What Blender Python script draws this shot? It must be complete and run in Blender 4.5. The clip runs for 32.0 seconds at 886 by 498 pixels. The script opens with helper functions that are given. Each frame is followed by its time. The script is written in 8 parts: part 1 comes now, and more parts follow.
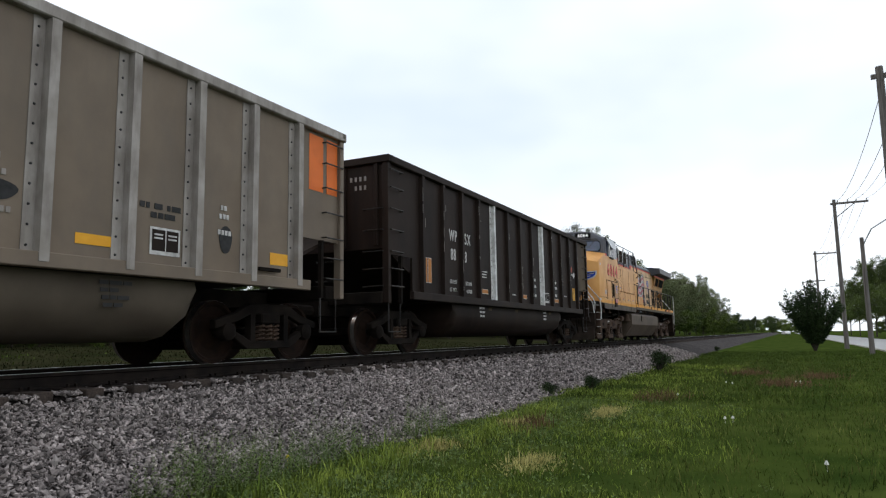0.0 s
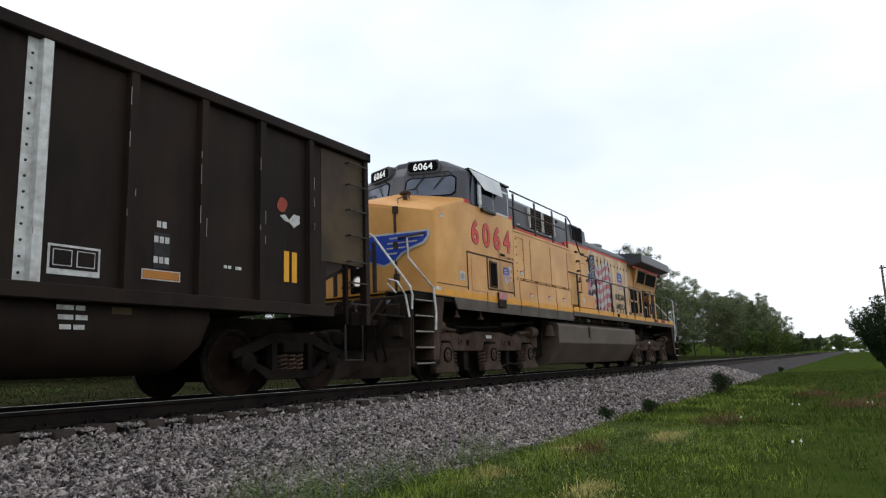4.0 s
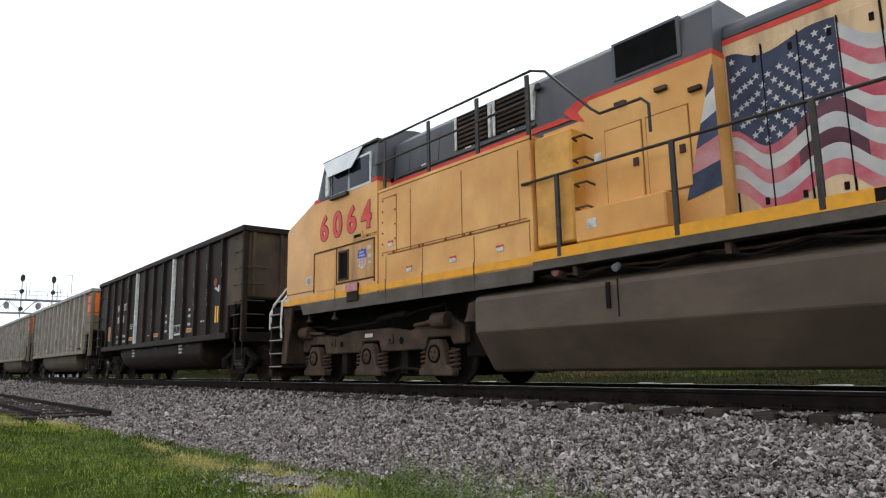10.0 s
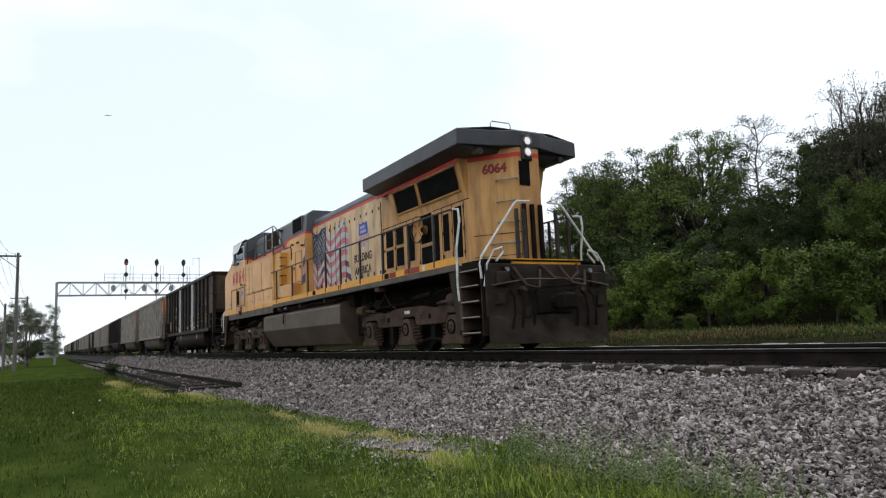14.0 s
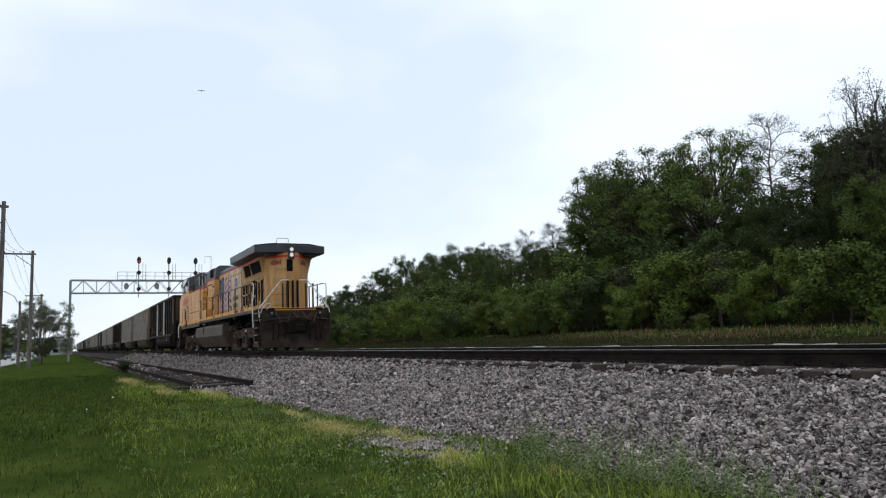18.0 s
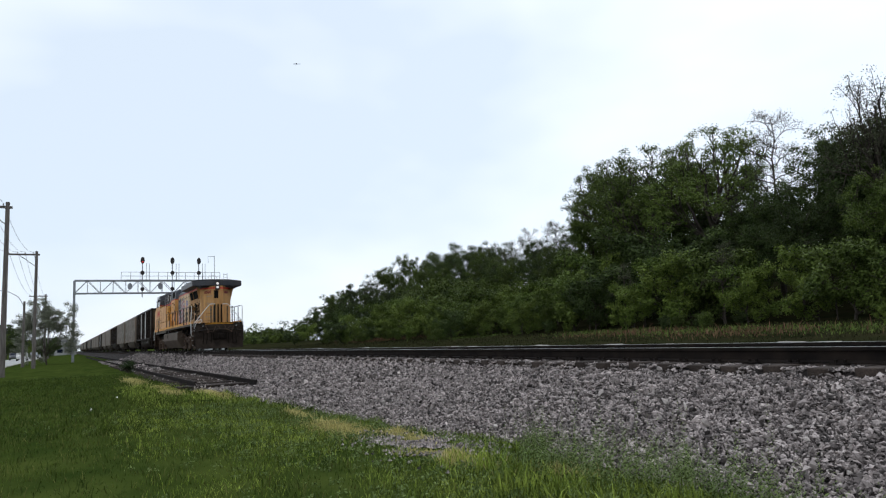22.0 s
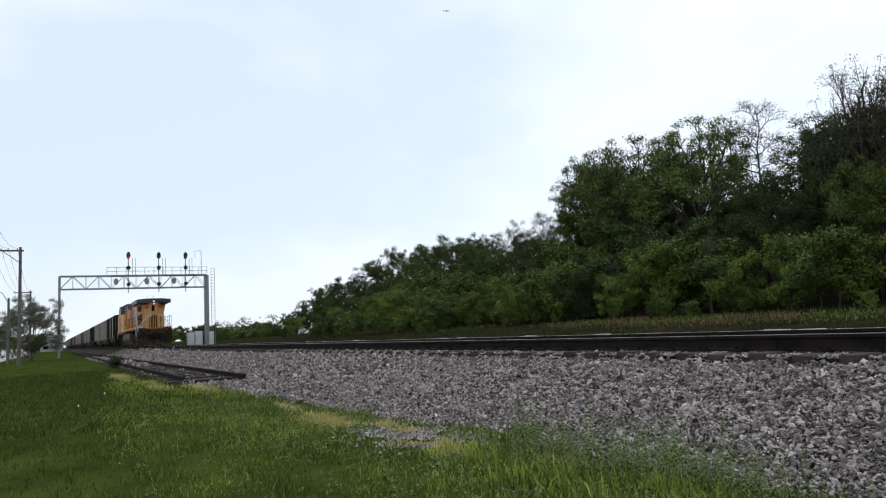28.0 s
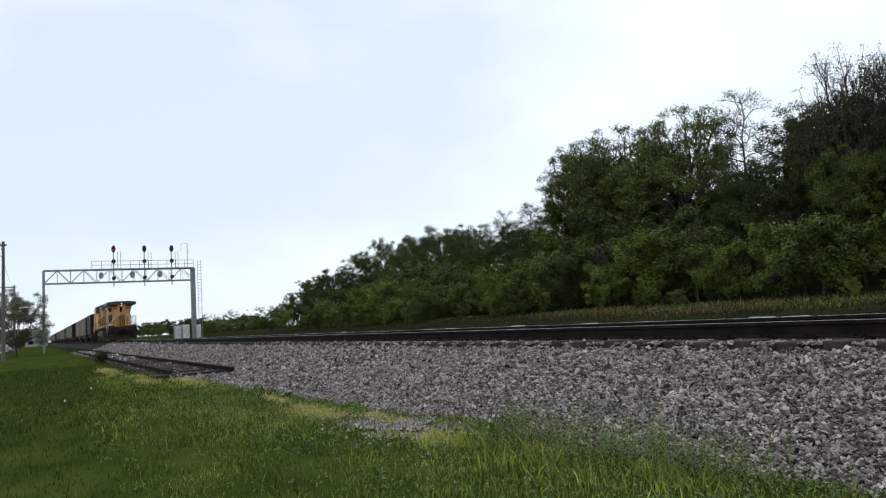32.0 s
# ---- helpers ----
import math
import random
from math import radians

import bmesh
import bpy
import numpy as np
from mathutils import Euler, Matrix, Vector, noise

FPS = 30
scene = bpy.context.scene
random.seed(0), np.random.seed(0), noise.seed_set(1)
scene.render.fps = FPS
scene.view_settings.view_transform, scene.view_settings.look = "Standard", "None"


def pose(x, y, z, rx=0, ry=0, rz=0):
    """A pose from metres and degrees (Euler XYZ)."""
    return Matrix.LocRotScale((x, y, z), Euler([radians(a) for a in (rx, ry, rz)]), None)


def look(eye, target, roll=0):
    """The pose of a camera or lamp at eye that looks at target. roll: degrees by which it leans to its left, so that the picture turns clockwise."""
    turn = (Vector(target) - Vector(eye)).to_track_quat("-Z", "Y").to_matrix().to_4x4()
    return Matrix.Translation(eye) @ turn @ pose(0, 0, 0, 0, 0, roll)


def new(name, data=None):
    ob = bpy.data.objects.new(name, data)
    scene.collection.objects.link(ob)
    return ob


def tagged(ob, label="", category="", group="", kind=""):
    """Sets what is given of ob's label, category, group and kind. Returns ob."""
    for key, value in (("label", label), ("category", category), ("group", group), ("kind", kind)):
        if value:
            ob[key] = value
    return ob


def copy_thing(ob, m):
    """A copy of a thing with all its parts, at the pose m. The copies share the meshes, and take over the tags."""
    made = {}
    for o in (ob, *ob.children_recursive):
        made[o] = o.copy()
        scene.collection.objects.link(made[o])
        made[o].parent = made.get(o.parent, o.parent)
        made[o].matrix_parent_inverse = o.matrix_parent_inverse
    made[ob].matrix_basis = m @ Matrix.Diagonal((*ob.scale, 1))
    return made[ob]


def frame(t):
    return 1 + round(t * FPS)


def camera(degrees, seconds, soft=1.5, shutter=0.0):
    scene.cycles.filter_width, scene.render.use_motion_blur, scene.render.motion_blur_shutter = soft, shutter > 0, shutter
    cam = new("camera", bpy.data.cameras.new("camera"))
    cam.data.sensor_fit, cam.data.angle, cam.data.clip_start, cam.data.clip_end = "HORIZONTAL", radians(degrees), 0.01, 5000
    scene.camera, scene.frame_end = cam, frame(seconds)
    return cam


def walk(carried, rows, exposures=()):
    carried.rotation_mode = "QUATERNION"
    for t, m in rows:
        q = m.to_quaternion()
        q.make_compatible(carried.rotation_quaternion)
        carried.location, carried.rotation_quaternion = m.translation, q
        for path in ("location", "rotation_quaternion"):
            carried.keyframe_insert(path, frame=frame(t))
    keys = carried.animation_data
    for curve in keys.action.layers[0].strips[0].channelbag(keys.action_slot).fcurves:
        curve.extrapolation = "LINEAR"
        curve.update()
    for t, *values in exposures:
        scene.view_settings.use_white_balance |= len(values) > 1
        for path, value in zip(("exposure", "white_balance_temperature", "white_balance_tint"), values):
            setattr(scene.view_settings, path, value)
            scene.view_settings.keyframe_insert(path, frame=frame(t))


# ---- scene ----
cam = camera(65.8, 32.0, soft=1.2)
EYE_Z = 0.323   # over the rail's top, which is z = 0


def eye(yaw, pitch, roll):
    return pose(0, 0, EYE_Z, 90 + pitch, 0, yaw) @ pose(0, 0, 0, 0, 0, roll)


# seconds, yaw, pitch, roll of the camera, and the way of the locomotive's front bogie along the track
PATH = [
    (0.0, -63.59, 7.36, -0.98, 31.14),
    (0.5, -63.12, 7.55, -0.90, 29.07),
    (1.0, -62.89, 7.81, -1.35, 26.95),
    (1.5, -62.66, 8.07, -1.52, 24.80),
    (2.0, -62.55, 8.11, -1.55, 22.65),
    (2.5, -62.31, 8.32, -1.58, 20.51),
    (3.0, -61.94, 8.45, -1.72, 18.38),
    (3.5, -60.96, 8.99, -1.76, 16.26),
    (4.0, -59.52, 9.60, -2.10, 14.16),
    (4.5, -57.09, 10.31, -2.66, 12.07),
    (6.5, -25.23, 14.71, -4.31, 3.74),
    (7.0, -11.88, 15.52, -3.22, 1.65),
    (7.5, 1.60, 14.05, -3.94, -0.45),
    (8.0, 15.96, 13.57, -1.73, -2.56),
    (8.5, 28.24, 13.47, -0.82, -4.68),
    (9.0, 37.58, 12.59, -1.25, -6.81),
    (9.5, 45.08, 10.72, -1.77, -8.96),
    (10.0, 51.00, 9.67, -0.98, -11.11),
    (10.5, 55.79, 8.46, -1.58, -13.27),
    (11.0, 58.43, 7.60, -1.89, -15.44),
    (11.5, 59.76, 7.12, -1.50, -17.61),
    (12.0, 59.73, 7.04, -1.92, -19.79),
    (12.5, 59.48, 7.24, -2.27, -21.96),
    (13.0, 59.55, 7.11, -2.50, -24.13),
    (13.5, 59.66, 7.28, -2.65, -26.30),
    (14.0, 59.90, 7.29, -2.59, -28.46),
    (14.5, 59.92, 7.36, -2.48, -30.62),
    (16.5, 60.51, 7.22, -2.27, -39.15),
    (17.0, 60.65, 7.35, -2.36, -41.26),
    (17.5, 60.71, 7.21, -2.45, -43.37),
    (18.0, 60.80, 7.24, -2.34, -45.47),
    (18.5, 60.86, 7.26, -2.33, -47.56),
    (19.0, 60.78, 7.09, -2.31, -49.65),
    (19.5, 60.37, 7.00, -2.66, -51.73),
    (20.0, 60.68, 7.12, -2.56, -53.81),
    (20.5, 60.68, 7.21, -2.44, -55.89),
    (21.0, 60.84, 7.22, -2.32, -57.96),
    (21.5, 60.84, 7.30, -2.44, -60.04),
    (22.0, 61.05, 7.16, -2.54, -62.11),
    (22.5, 61.05, 7.18, -2.52, -64.18),
    (23.0, 61.05, 7.00, -2.75, -66.25),
    (23.5, 60.95, 6.90, -2.68, -68.32),
    (24.0, 60.93, 7.10, -2.69, -70.39),
    (24.5, 60.70, 7.03, -2.76, -72.45),
    (25.0, 60.62, 6.96, -2.81, -74.51),
    (25.5, 60.55, 6.78, -2.94, -76.56),
    (27.5, 60.18, 6.55, -3.14, -84.70),
    (28.0, 60.08, 6.44, -3.21, -86.71),
    (28.5, 60.12, 6.44, -3.19, -88.72),
    (29.0, 59.86, 6.48, -3.27, -90.73),
    (29.5, 59.92, 6.32, -3.22, -92.73),
    (30.0, 59.90, 6.18, -3.21, -94.73),
    (30.5, 59.72, 6.10, -3.31, -96.73),
    (31.0, 59.53, 5.98, -3.37, -98.73),
    (31.5, 59.36, 5.55, -3.68, -100.74),
    (32.0, 59.09, 5.62, -3.78, -102.75),
]
EXPOSURES = [(0, 0.04, 6200, 10), (4.5, 0.06, 6250, 10), (6.5, 0.2, 6400, 10), (7, 0.28, 6400, 10), (7.5, 0.5, 6400, 10), (8, 0.76, 6400, 10), (9, 0.64, 6400, 10), (10, 0.48, 6350, 10), (11.2, 0.24, 6250, 10), (14.5, 0.14, 6300, 10), (17, 0.0, 6150, 10), (19, -0.04, 6080, 10), (32, -0.04, 6080, 10)]
walk(cam, [(r[0], eye(r[1], r[2], r[3])) for r in PATH], EXPOSURES)

# ---------------------------------------------------------------- sky and light
world = bpy.data.worlds.new("sky")
scene.world = world
world.use_nodes = True
wn, wl = world.node_tree.nodes, world.node_tree.links
wn.clear()
w_out = wn.new("ShaderNodeOutputWorld")
w_bg = wn.new("ShaderNodeBackground")
w_sky = wn.new("ShaderNodeTexSky")
w_sky.sky_type, w_sky.sun_disc = "NISHITA", False
w_sky.sun_elevation, w_sky.sun_rotation = radians(48), radians(-8)
w_sky.air_density, w_sky.dust_density = 1.0, 1.5
w_dim = wn.new("ShaderNodeMix")
w_dim.data_type = "RGBA"
w_dim.blend_type = "MULTIPLY"
w_dim.inputs["Factor"].default_value = 1.0
w_dim.inputs["B"].default_value = (0.11, 0.11, 0.11, 1)
w_geo = wn.new("ShaderNodeTexCoord")
w_map = wn.new("ShaderNodeMapping")
w_map.inputs["Scale"].default_value = (1.0, 1.0, 2.2)
w_noise = wn.new("ShaderNodeTexNoise")
w_noise.inputs["Scale"].default_value = 1.25
w_noise.inputs["Detail"].default_value = 4.0
w_noise.inputs["Roughness"].default_value = 0.55
w_ramp = wn.new("ShaderNodeValToRGB")
w_ramp.color_ramp.elements[0].position, w_ramp.color_ramp.elements[1].position = 0.30, 0.62
w_ramp.color_ramp.elements[0].color = (0.85, 0.925, 0.985, 1)
w_ramp.color_ramp.elements[1].color = (1.25, 1.25, 1.255, 1)
w_mix = wn.new("ShaderNodeMix")
w_mix.data_type = "RGBA"
w_mix.inputs["Factor"].default_value = 0.84
wl.new(w_geo.outputs["Generated"], w_map.inputs["Vector"])
wl.new(w_map.outputs["Vector"], w_noise.inputs["Vector"])
w_dot = wn.new("ShaderNodeVectorMath")
w_dot.operation = "DOT_PRODUCT"
w_dot.inputs[1].default_value = (-0.95, 0.10, 0.29)
w_thin = wn.new("ShaderNodeMapRange")
w_thin.inputs["From Min"].default_value, w_thin.inputs["From Max"].default_value = 0.86, 1.0
w_thin.inputs["To Max"].default_value = 0.18
w_sub = wn.new("ShaderNodeMath")
w_sub.operation = "SUBTRACT"
wl.new(w_geo.outputs["Generated"], w_dot.inputs[0])
wl.new(w_dot.outputs["Value"], w_thin.inputs["Value"])
wl.new(w_noise.outputs["Fac"], w_sub.inputs[0])
wl.new(w_thin.outputs["Result"], w_sub.inputs[1])
wl.new(w_sub.outputs["Value"], w_ramp.inputs["Fac"])
wl.new(w_sky.outputs["Color"], w_dim.inputs["A"])
wl.new(w_dim.outputs["Result"], w_mix.inputs["A"])
wl.new(w_ramp.outputs["Color"], w_mix.inputs["B"])
wl.new(w_mix.outputs["Result"], w_bg.inputs["Color"])
w_bg.inputs["Strength"].default_value = 1.06
wl.new(w_bg.outputs["Background"], w_out.inputs["Surface"])

sun_data = bpy.data.lights.new("sun", "SUN")
sun_data.energy, sun_data.angle, sun_data.color = 0.6, radians(25), (1.0, 0.97, 0.92)
sun = new("sun", sun_data)
sun.matrix_world = look((-10, 60, 80), (0, 0, 0))
scene.view_settings.exposure = 0.0


# ---------------------------------------------------------------- materials
def material(name, dark, light, scale=3.0, rough=0.7, metal=0.0, bump=0.0, bump_scale=60.0, stretch=(1, 1, 1),
             grime=None, grime_amount=0.0, grime_scale=0.8, grime_stretch=(1, 1, 1), per_object=0.0, per_island=0.0, spec=0.25, voronoi=0.0):
    m = bpy.data.materials.new(name)
    m.use_nodes = True
    n, l = m.node_tree.nodes, m.node_tree.links
    b = n["Principled BSDF"]
    b.inputs["Roughness"].default_value, b.inputs["Metallic"].default_value = rough, metal
    b.inputs["Specular IOR Level"].default_value = spec
    tc = n.new("ShaderNodeTexCoord")
    mp = n.new("ShaderNodeMapping")
    mp.inputs["Scale"].default_value = stretch
    l.new(tc.outputs["Object"], mp.inputs["Vector"])
    t1 = n.new("ShaderNodeTexNoise")
    t1.inputs["Scale"].default_value, t1.inputs["Detail"].default_value = scale, 6.0
    l.new(mp.outputs["Vector"], t1.inputs["Vector"])
    r1 = n.new("ShaderNodeValToRGB")
    r1.color_ramp.elements[0].position, r1.color_ramp.elements[1].position = 0.3, 0.7
    r1.color_ramp.elements[0].color, r1.color_ramp.elements[1].color = (*dark, 1), (*light, 1)
    l.new(t1.outputs["Fac"], r1.inputs["Fac"])
    col = r1.outputs["Color"]
    if voronoi:
        v = n.new("ShaderNodeTexVoronoi")
        v.inputs["Scale"].default_value = voronoi
        l.new(tc.outputs["Object"], v.inputs["Vector"])
        hs = n.new("ShaderNodeSeparateColor")
        l.new(v.outputs["Color"], hs.inputs["Color"])
        mr = n.new("ShaderNodeMapRange")
        mr.inputs["To Min"].default_value, mr.inputs["To Max"].default_value = 0.35, 1.5
        l.new(hs.outputs["Red"], mr.inputs["Value"])
        mx = n.new("ShaderNodeVectorMath")
        mx.operation = "SCALE"
        l.new(col, mx.inputs[0])
        l.new(mr.outputs["Result"], mx.inputs["Scale"])
        col = mx.outputs["Vector"]
    if grime:
        mp2 = n.new("ShaderNodeMapping")
        mp2.inputs["Scale"].default_value = grime_stretch
        l.new(tc.outputs["Object"], mp2.inputs["Vector"])
        t2 = n.new("ShaderNodeTexNoise")
        t2.inputs["Scale"].default_value, t2.inputs["Detail"].default_value, t2.inputs["Roughness"].default_value = grime_scale, 8.0, 0.65
        l.new(mp2.outputs["Vector"], t2.inputs["Vector"])
        r2 = n.new("ShaderNodeMapRange")
        r2.inputs["From Min"].default_value, r2.inputs["From Max"].default_value = 0.42, 0.72
        r2.inputs["To Max"].default_value = grime_amount
        l.new(t2.outputs["Fac"], r2.inputs["Value"])
        mg = n.new("ShaderNodeMix")
        mg.data_type = "RGBA"
        mg.inputs["B"].default_value = (*grime, 1)
        l.new(r2.outputs["Result"], mg.inputs["Factor"])
        l.new(col, mg.inputs["A"])
        col = mg.outputs["Result"]
    for amount, kind in ((per_object, "object"), (per_island, "island")):
        if not amount:
            continue
        src = n.new("ShaderNodeObjectInfo").outputs["Random"] if kind == "object" else n.new("ShaderNodeNewGeometry").outputs["Random Per Island"]
        mr = n.new("ShaderNodeMapRange")
        mr.inputs["To Min"].default_value, mr.inputs["To Max"].default_value = 1 - amount, 1 + amount
        l.new(src, mr.inputs["Value"])
        mx = n.new("ShaderNodeVectorMath")
        mx.operation = "SCALE"
        l.new(col, mx.inputs[0])
        l.new(mr.outputs["Result"], mx.inputs["Scale"])
        col = mx.outputs["Vector"]
    l.new(col, b.inputs["Base Color"])
    if bump:
        t3 = n.new("ShaderNodeTexNoise")
        t3.inputs["Scale"].default_value, t3.inputs["Detail"].default_value = bump_scale, 4.0
        l.new(tc.outputs["Object"], t3.inputs["Vector"])
        bp = n.new("ShaderNodeBump")
        bp.inputs["Strength"].default_value, bp.inputs["Distance"].default_value = bump, 0.02
        l.new(t3.outputs["Fac"], bp.inputs["Height"])
        l.new(bp.outputs["Normal"], b.inputs["Normal"])
    return m


def glow(name, colour, strength):
    m = bpy.data.materials.new(name)
    m.use_nodes = True
    b = m.node_tree.nodes["Principled BSDF"]
    b.inputs["Base Color"].default_value = (*colour, 1)
    b.inputs["Emission Color"].default_value = (*colour, 1)
    b.inputs["Emission Strength"].default_value = strength
    return m


BROWN = (0.045, 0.030, 0.022)
YELLOW = material("armour_yellow_paint", (0.60, 0.285, 0.072), (0.74, 0.41, 0.140), 0.9, 0.42, bump=0.03, bump_scale=25,
                  grime=(0.40, 0.165, 0.040), grime_amount=0.6, grime_scale=0.9, grime_stretch=(1.0, 1.0, 0.7))
# the body yellow, deepened partway to include shading on the sand box
SANDBOX = material("shade_deepened_yellow_paint", (0.57, 0.27, 0.045), (0.70, 0.37, 0.085), 1.5, 0.45, bump=0.03, bump_scale=25, grime=(0.25, 0.11, 0.02), grime_amount=0.6, grime_scale=2.0)
SEAM = material("rust_stained_seam", (0.16, 0.075, 0.022), (0.28, 0.125, 0.035), 6, 0.8)
YELLOW_OLD = material("faded_yellow_paint", (0.46, 0.232, 0.072), (0.60, 0.33, 0.115), 1.2, 0.5, bump=0.03, bump_scale=25,
                      grime=(0.17, 0.095, 0.05), grime_amount=0.75, grime_scale=1.7, grime_stretch=(2.6, 2.6, 0.4))
YELLOW_PALE = material("chalky_yellow_paint", (0.56, 0.37, 0.20), (0.72, 0.53, 0.33), 1.0, 0.55, bump=0.03, bump_scale=25,
                       grime=(0.20, 0.115, 0.06), grime_amount=0.7, grime_scale=1.4, grime_stretch=(2.0, 2.0, 0.5))
STRIPE = material("bright_yellow_stripe", (0.72, 0.30, 0.008), (0.80, 0.37, 0.012), 4, 0.45, grime=(0.2, 0.11, 0.04), grime_amount=0.5, grime_scale=4)
GREY = material("locomotive_grey_paint", (0.055, 0.060, 0.072), (0.085, 0.092, 0.108), 1.5, 0.45, bump=0.02, grime=(0.11, 0.09, 0.075), grime_amount=0.5, grime_scale=2, grime_stretch=(2, 2, 0.5))
GREYDARK = material("darker_grey_paint", (0.030, 0.032, 0.038), (0.055, 0.059, 0.068), 1.5, 0.4, bump=0.02, grime=(0.07, 0.058, 0.05), grime_amount=0.5, grime_scale=2)
RED = material("signal_red_paint", (0.50, 0.035, 0.022), (0.62, 0.055, 0.035), 5, 0.5, grime=(0.15, 0.06, 0.04), grime_amount=0.4, grime_scale=4)
NUMRED = material("number_red_paint", (0.56, 0.040, 0.036), (0.66, 0.075, 0.060), 5, 0.5)
BLACK = material("black_opening", (0.004, 0.004, 0.004), (0.009, 0.009, 0.009), 5, 0.9, spec=0.05)
DARKPAINT = material("black_rail_paint", (0.012, 0.012, 0.013), (0.03, 0.028, 0.026), 6, 0.5, grime=(0.09, 0.06, 0.04), grime_amount=0.5, grime_scale=5)
WHITEPAINT = material("worn_white_paint", (0.55, 0.55, 0.53), (0.75, 0.75, 0.73), 8, 0.5, grime=(0.2, 0.17, 0.14), grime_amount=0.6, grime_scale=6)
UNDER = material("dusty_brown_underframe", (0.048, 0.032, 0.023), (0.105, 0.070, 0.051), 2.2, 0.9, spec=0.1, bump=0.25, bump_scale=40, grime=(0.03, 0.022, 0.018), grime_amount=0.8, grime_scale=3)
# near-black and dull, much darker than UNDER
UNDERDARK = material("near_black_underframe", (0.006, 0.005, 0.0045), (0.017, 0.013, 0.010), 3, 0.9, spec=0.08, bump=0.2, bump_scale=40)
TANK = material("dusty_brown_tank", (0.058, 0.041, 0.028), (0.108, 0.081, 0.057), 0.9, 0.6, bump=0.05, bump_scale=40, grime=(0.055, 0.038, 0.028), grime_amount=0.75, grime_scale=1.2, grime_stretch=(1, 1, 2.5))
SKIRT = material("dirty_grey_skirt", (0.075, 0.062, 0.05), (0.12, 0.10, 0.085), 2, 0.7, grime=(0.05, 0.035, 0.025), grime_amount=0.7, grime_scale=3)
GLASS = material("dark_window_glass", (0.008, 0.011, 0.022), (0.013, 0.018, 0.034), 1, 0.05, spec=0.2)
# blue base colour paints in the sky reflected by the windscreens
SCREEN = material("sky_toned_windscreen_glass", (0.050, 0.075, 0.10), (0.10, 0.11, 0.17), 2.2, 0.05, spec=0.5)
ALUM = material("dusty_aluminium_body", (0.155, 0.118, 0.084), (0.212, 0.167, 0.122), 1.1, 0.6, metal=0.1, bump=0.03, bump_scale=20, grime=(0.13, 0.11, 0.09), grime_amount=0.6, grime_scale=1.2, grime_stretch=(1.5, 1.5, 0.6))
ALUMRIB = material("scuffed_aluminium_rib", (0.24, 0.215, 0.185), (0.38, 0.35, 0.32), 2.5, 0.5, metal=0.2, grime=(0.12, 0.10, 0.085), grime_amount=0.7, grime_scale=2.5, grime_stretch=(2, 2, 0.5))
CARBLACK = material("dull_black_hopper_paint", (0.011, 0.0075, 0.0062), (0.021, 0.0145, 0.0115), 1.0, 0.6, spec=0.10, bump=0.05, bump_scale=18, grime=(0.036, 0.022, 0.015), grime_amount=0.55, grime_scale=1.3, grime_stretch=(1.8, 1.8, 0.4))
CARBROWN = material("rusty_brown_end_sheet", (0.030, 0.020, 0.014), (0.070, 0.046, 0.030), 1.6, 0.7, grime=(0.115, 0.082, 0.030), grime_amount=0.7, grime_scale=0.9, grime_stretch=(1, 1, 0.6))
CARRED = material("oxide_red_end_sheet", (0.23, 0.035, 0.02), (0.32, 0.06, 0.035), 1.6, 0.6)
ORANGE = material("orange_panel_paint", (0.66, 0.135, 0.012), (0.76, 0.17, 0.02), 3, 0.5, grime=(0.3, 0.1, 0.03), grime_amount=0.4)
AMBER = material("dull_amber_reflector", (0.42, 0.15, 0.02), (0.56, 0.23, 0.04), 6, 0.5, grime=(0.12, 0.06, 0.03), grime_amount=0.6, grime_scale=6)
DECAL_Y = material("orange_yellow_reflector", (0.70, 0.33, 0.01), (0.80, 0.40, 0.02), 6, 0.4)
LETTER = material("white_lettering", (0.52, 0.51, 0.49), (0.68, 0.67, 0.65), 14, 0.6, grime=(0.15, 0.13, 0.12), grime_amount=0.7, grime_scale=9)
DARKLETTER = material("black_lettering", (0.012, 0.012, 0.012), (0.03, 0.03, 0.03), 14, 0.6)
STEEL = material("polished_wheel_steel", (0.30, 0.28, 0.26), (0.45, 0.43, 0.41), 8, 0.3, metal=0.9)
# dusty brown, darkened to carry the shade under the car body
TUB = material("shaded_dusty_brown_tub", (0.050, 0.039, 0.027), (0.108, 0.088, 0.062), 0.8, 0.75, bump=0.03, grime=(0.05, 0.035, 0.024), grime_amount=0.6, grime_scale=1.4)
# rust darkened to hold the shadow that the wheels stand in
RUST = material("shaded_rusty_wheel_face", (0.009, 0.006, 0.005), (0.024, 0.013, 0.008), 5, 0.85, spec=0.1, bump=0.1)
DARKRED = material("dull_maroon_paint", (0.17, 0.02, 0.02), (0.24, 0.035, 0.03), 5, 0.55)
PILOT = material("grimy_pilot_steel", (0.012, 0.009, 0.007), (0.034, 0.025, 0.019), 3, 0.85, spec=0.12, bump=0.25, bump_scale=30, grime=(0.06, 0.047, 0.037), grime_amount=0.5, grime_scale=2.2)
RAILTOP = material("worn_rail_top", (0.45, 0.45, 0.45), (0.6, 0.6, 0.6), 6, 0.28, metal=1.0)
RAILSIDE = material("dark_rusted_rail", (0.008, 0.0065, 0.006), (0.020, 0.015, 0.012), 5, 0.9, spec=0.1, bump=0.15)
TIE = material("creosoted_timber", (0.018, 0.014, 0.012), (0.06, 0.045, 0.036), 3, 0.9, bump=0.4, stretch=(8, 1, 8), per_object=0.35)
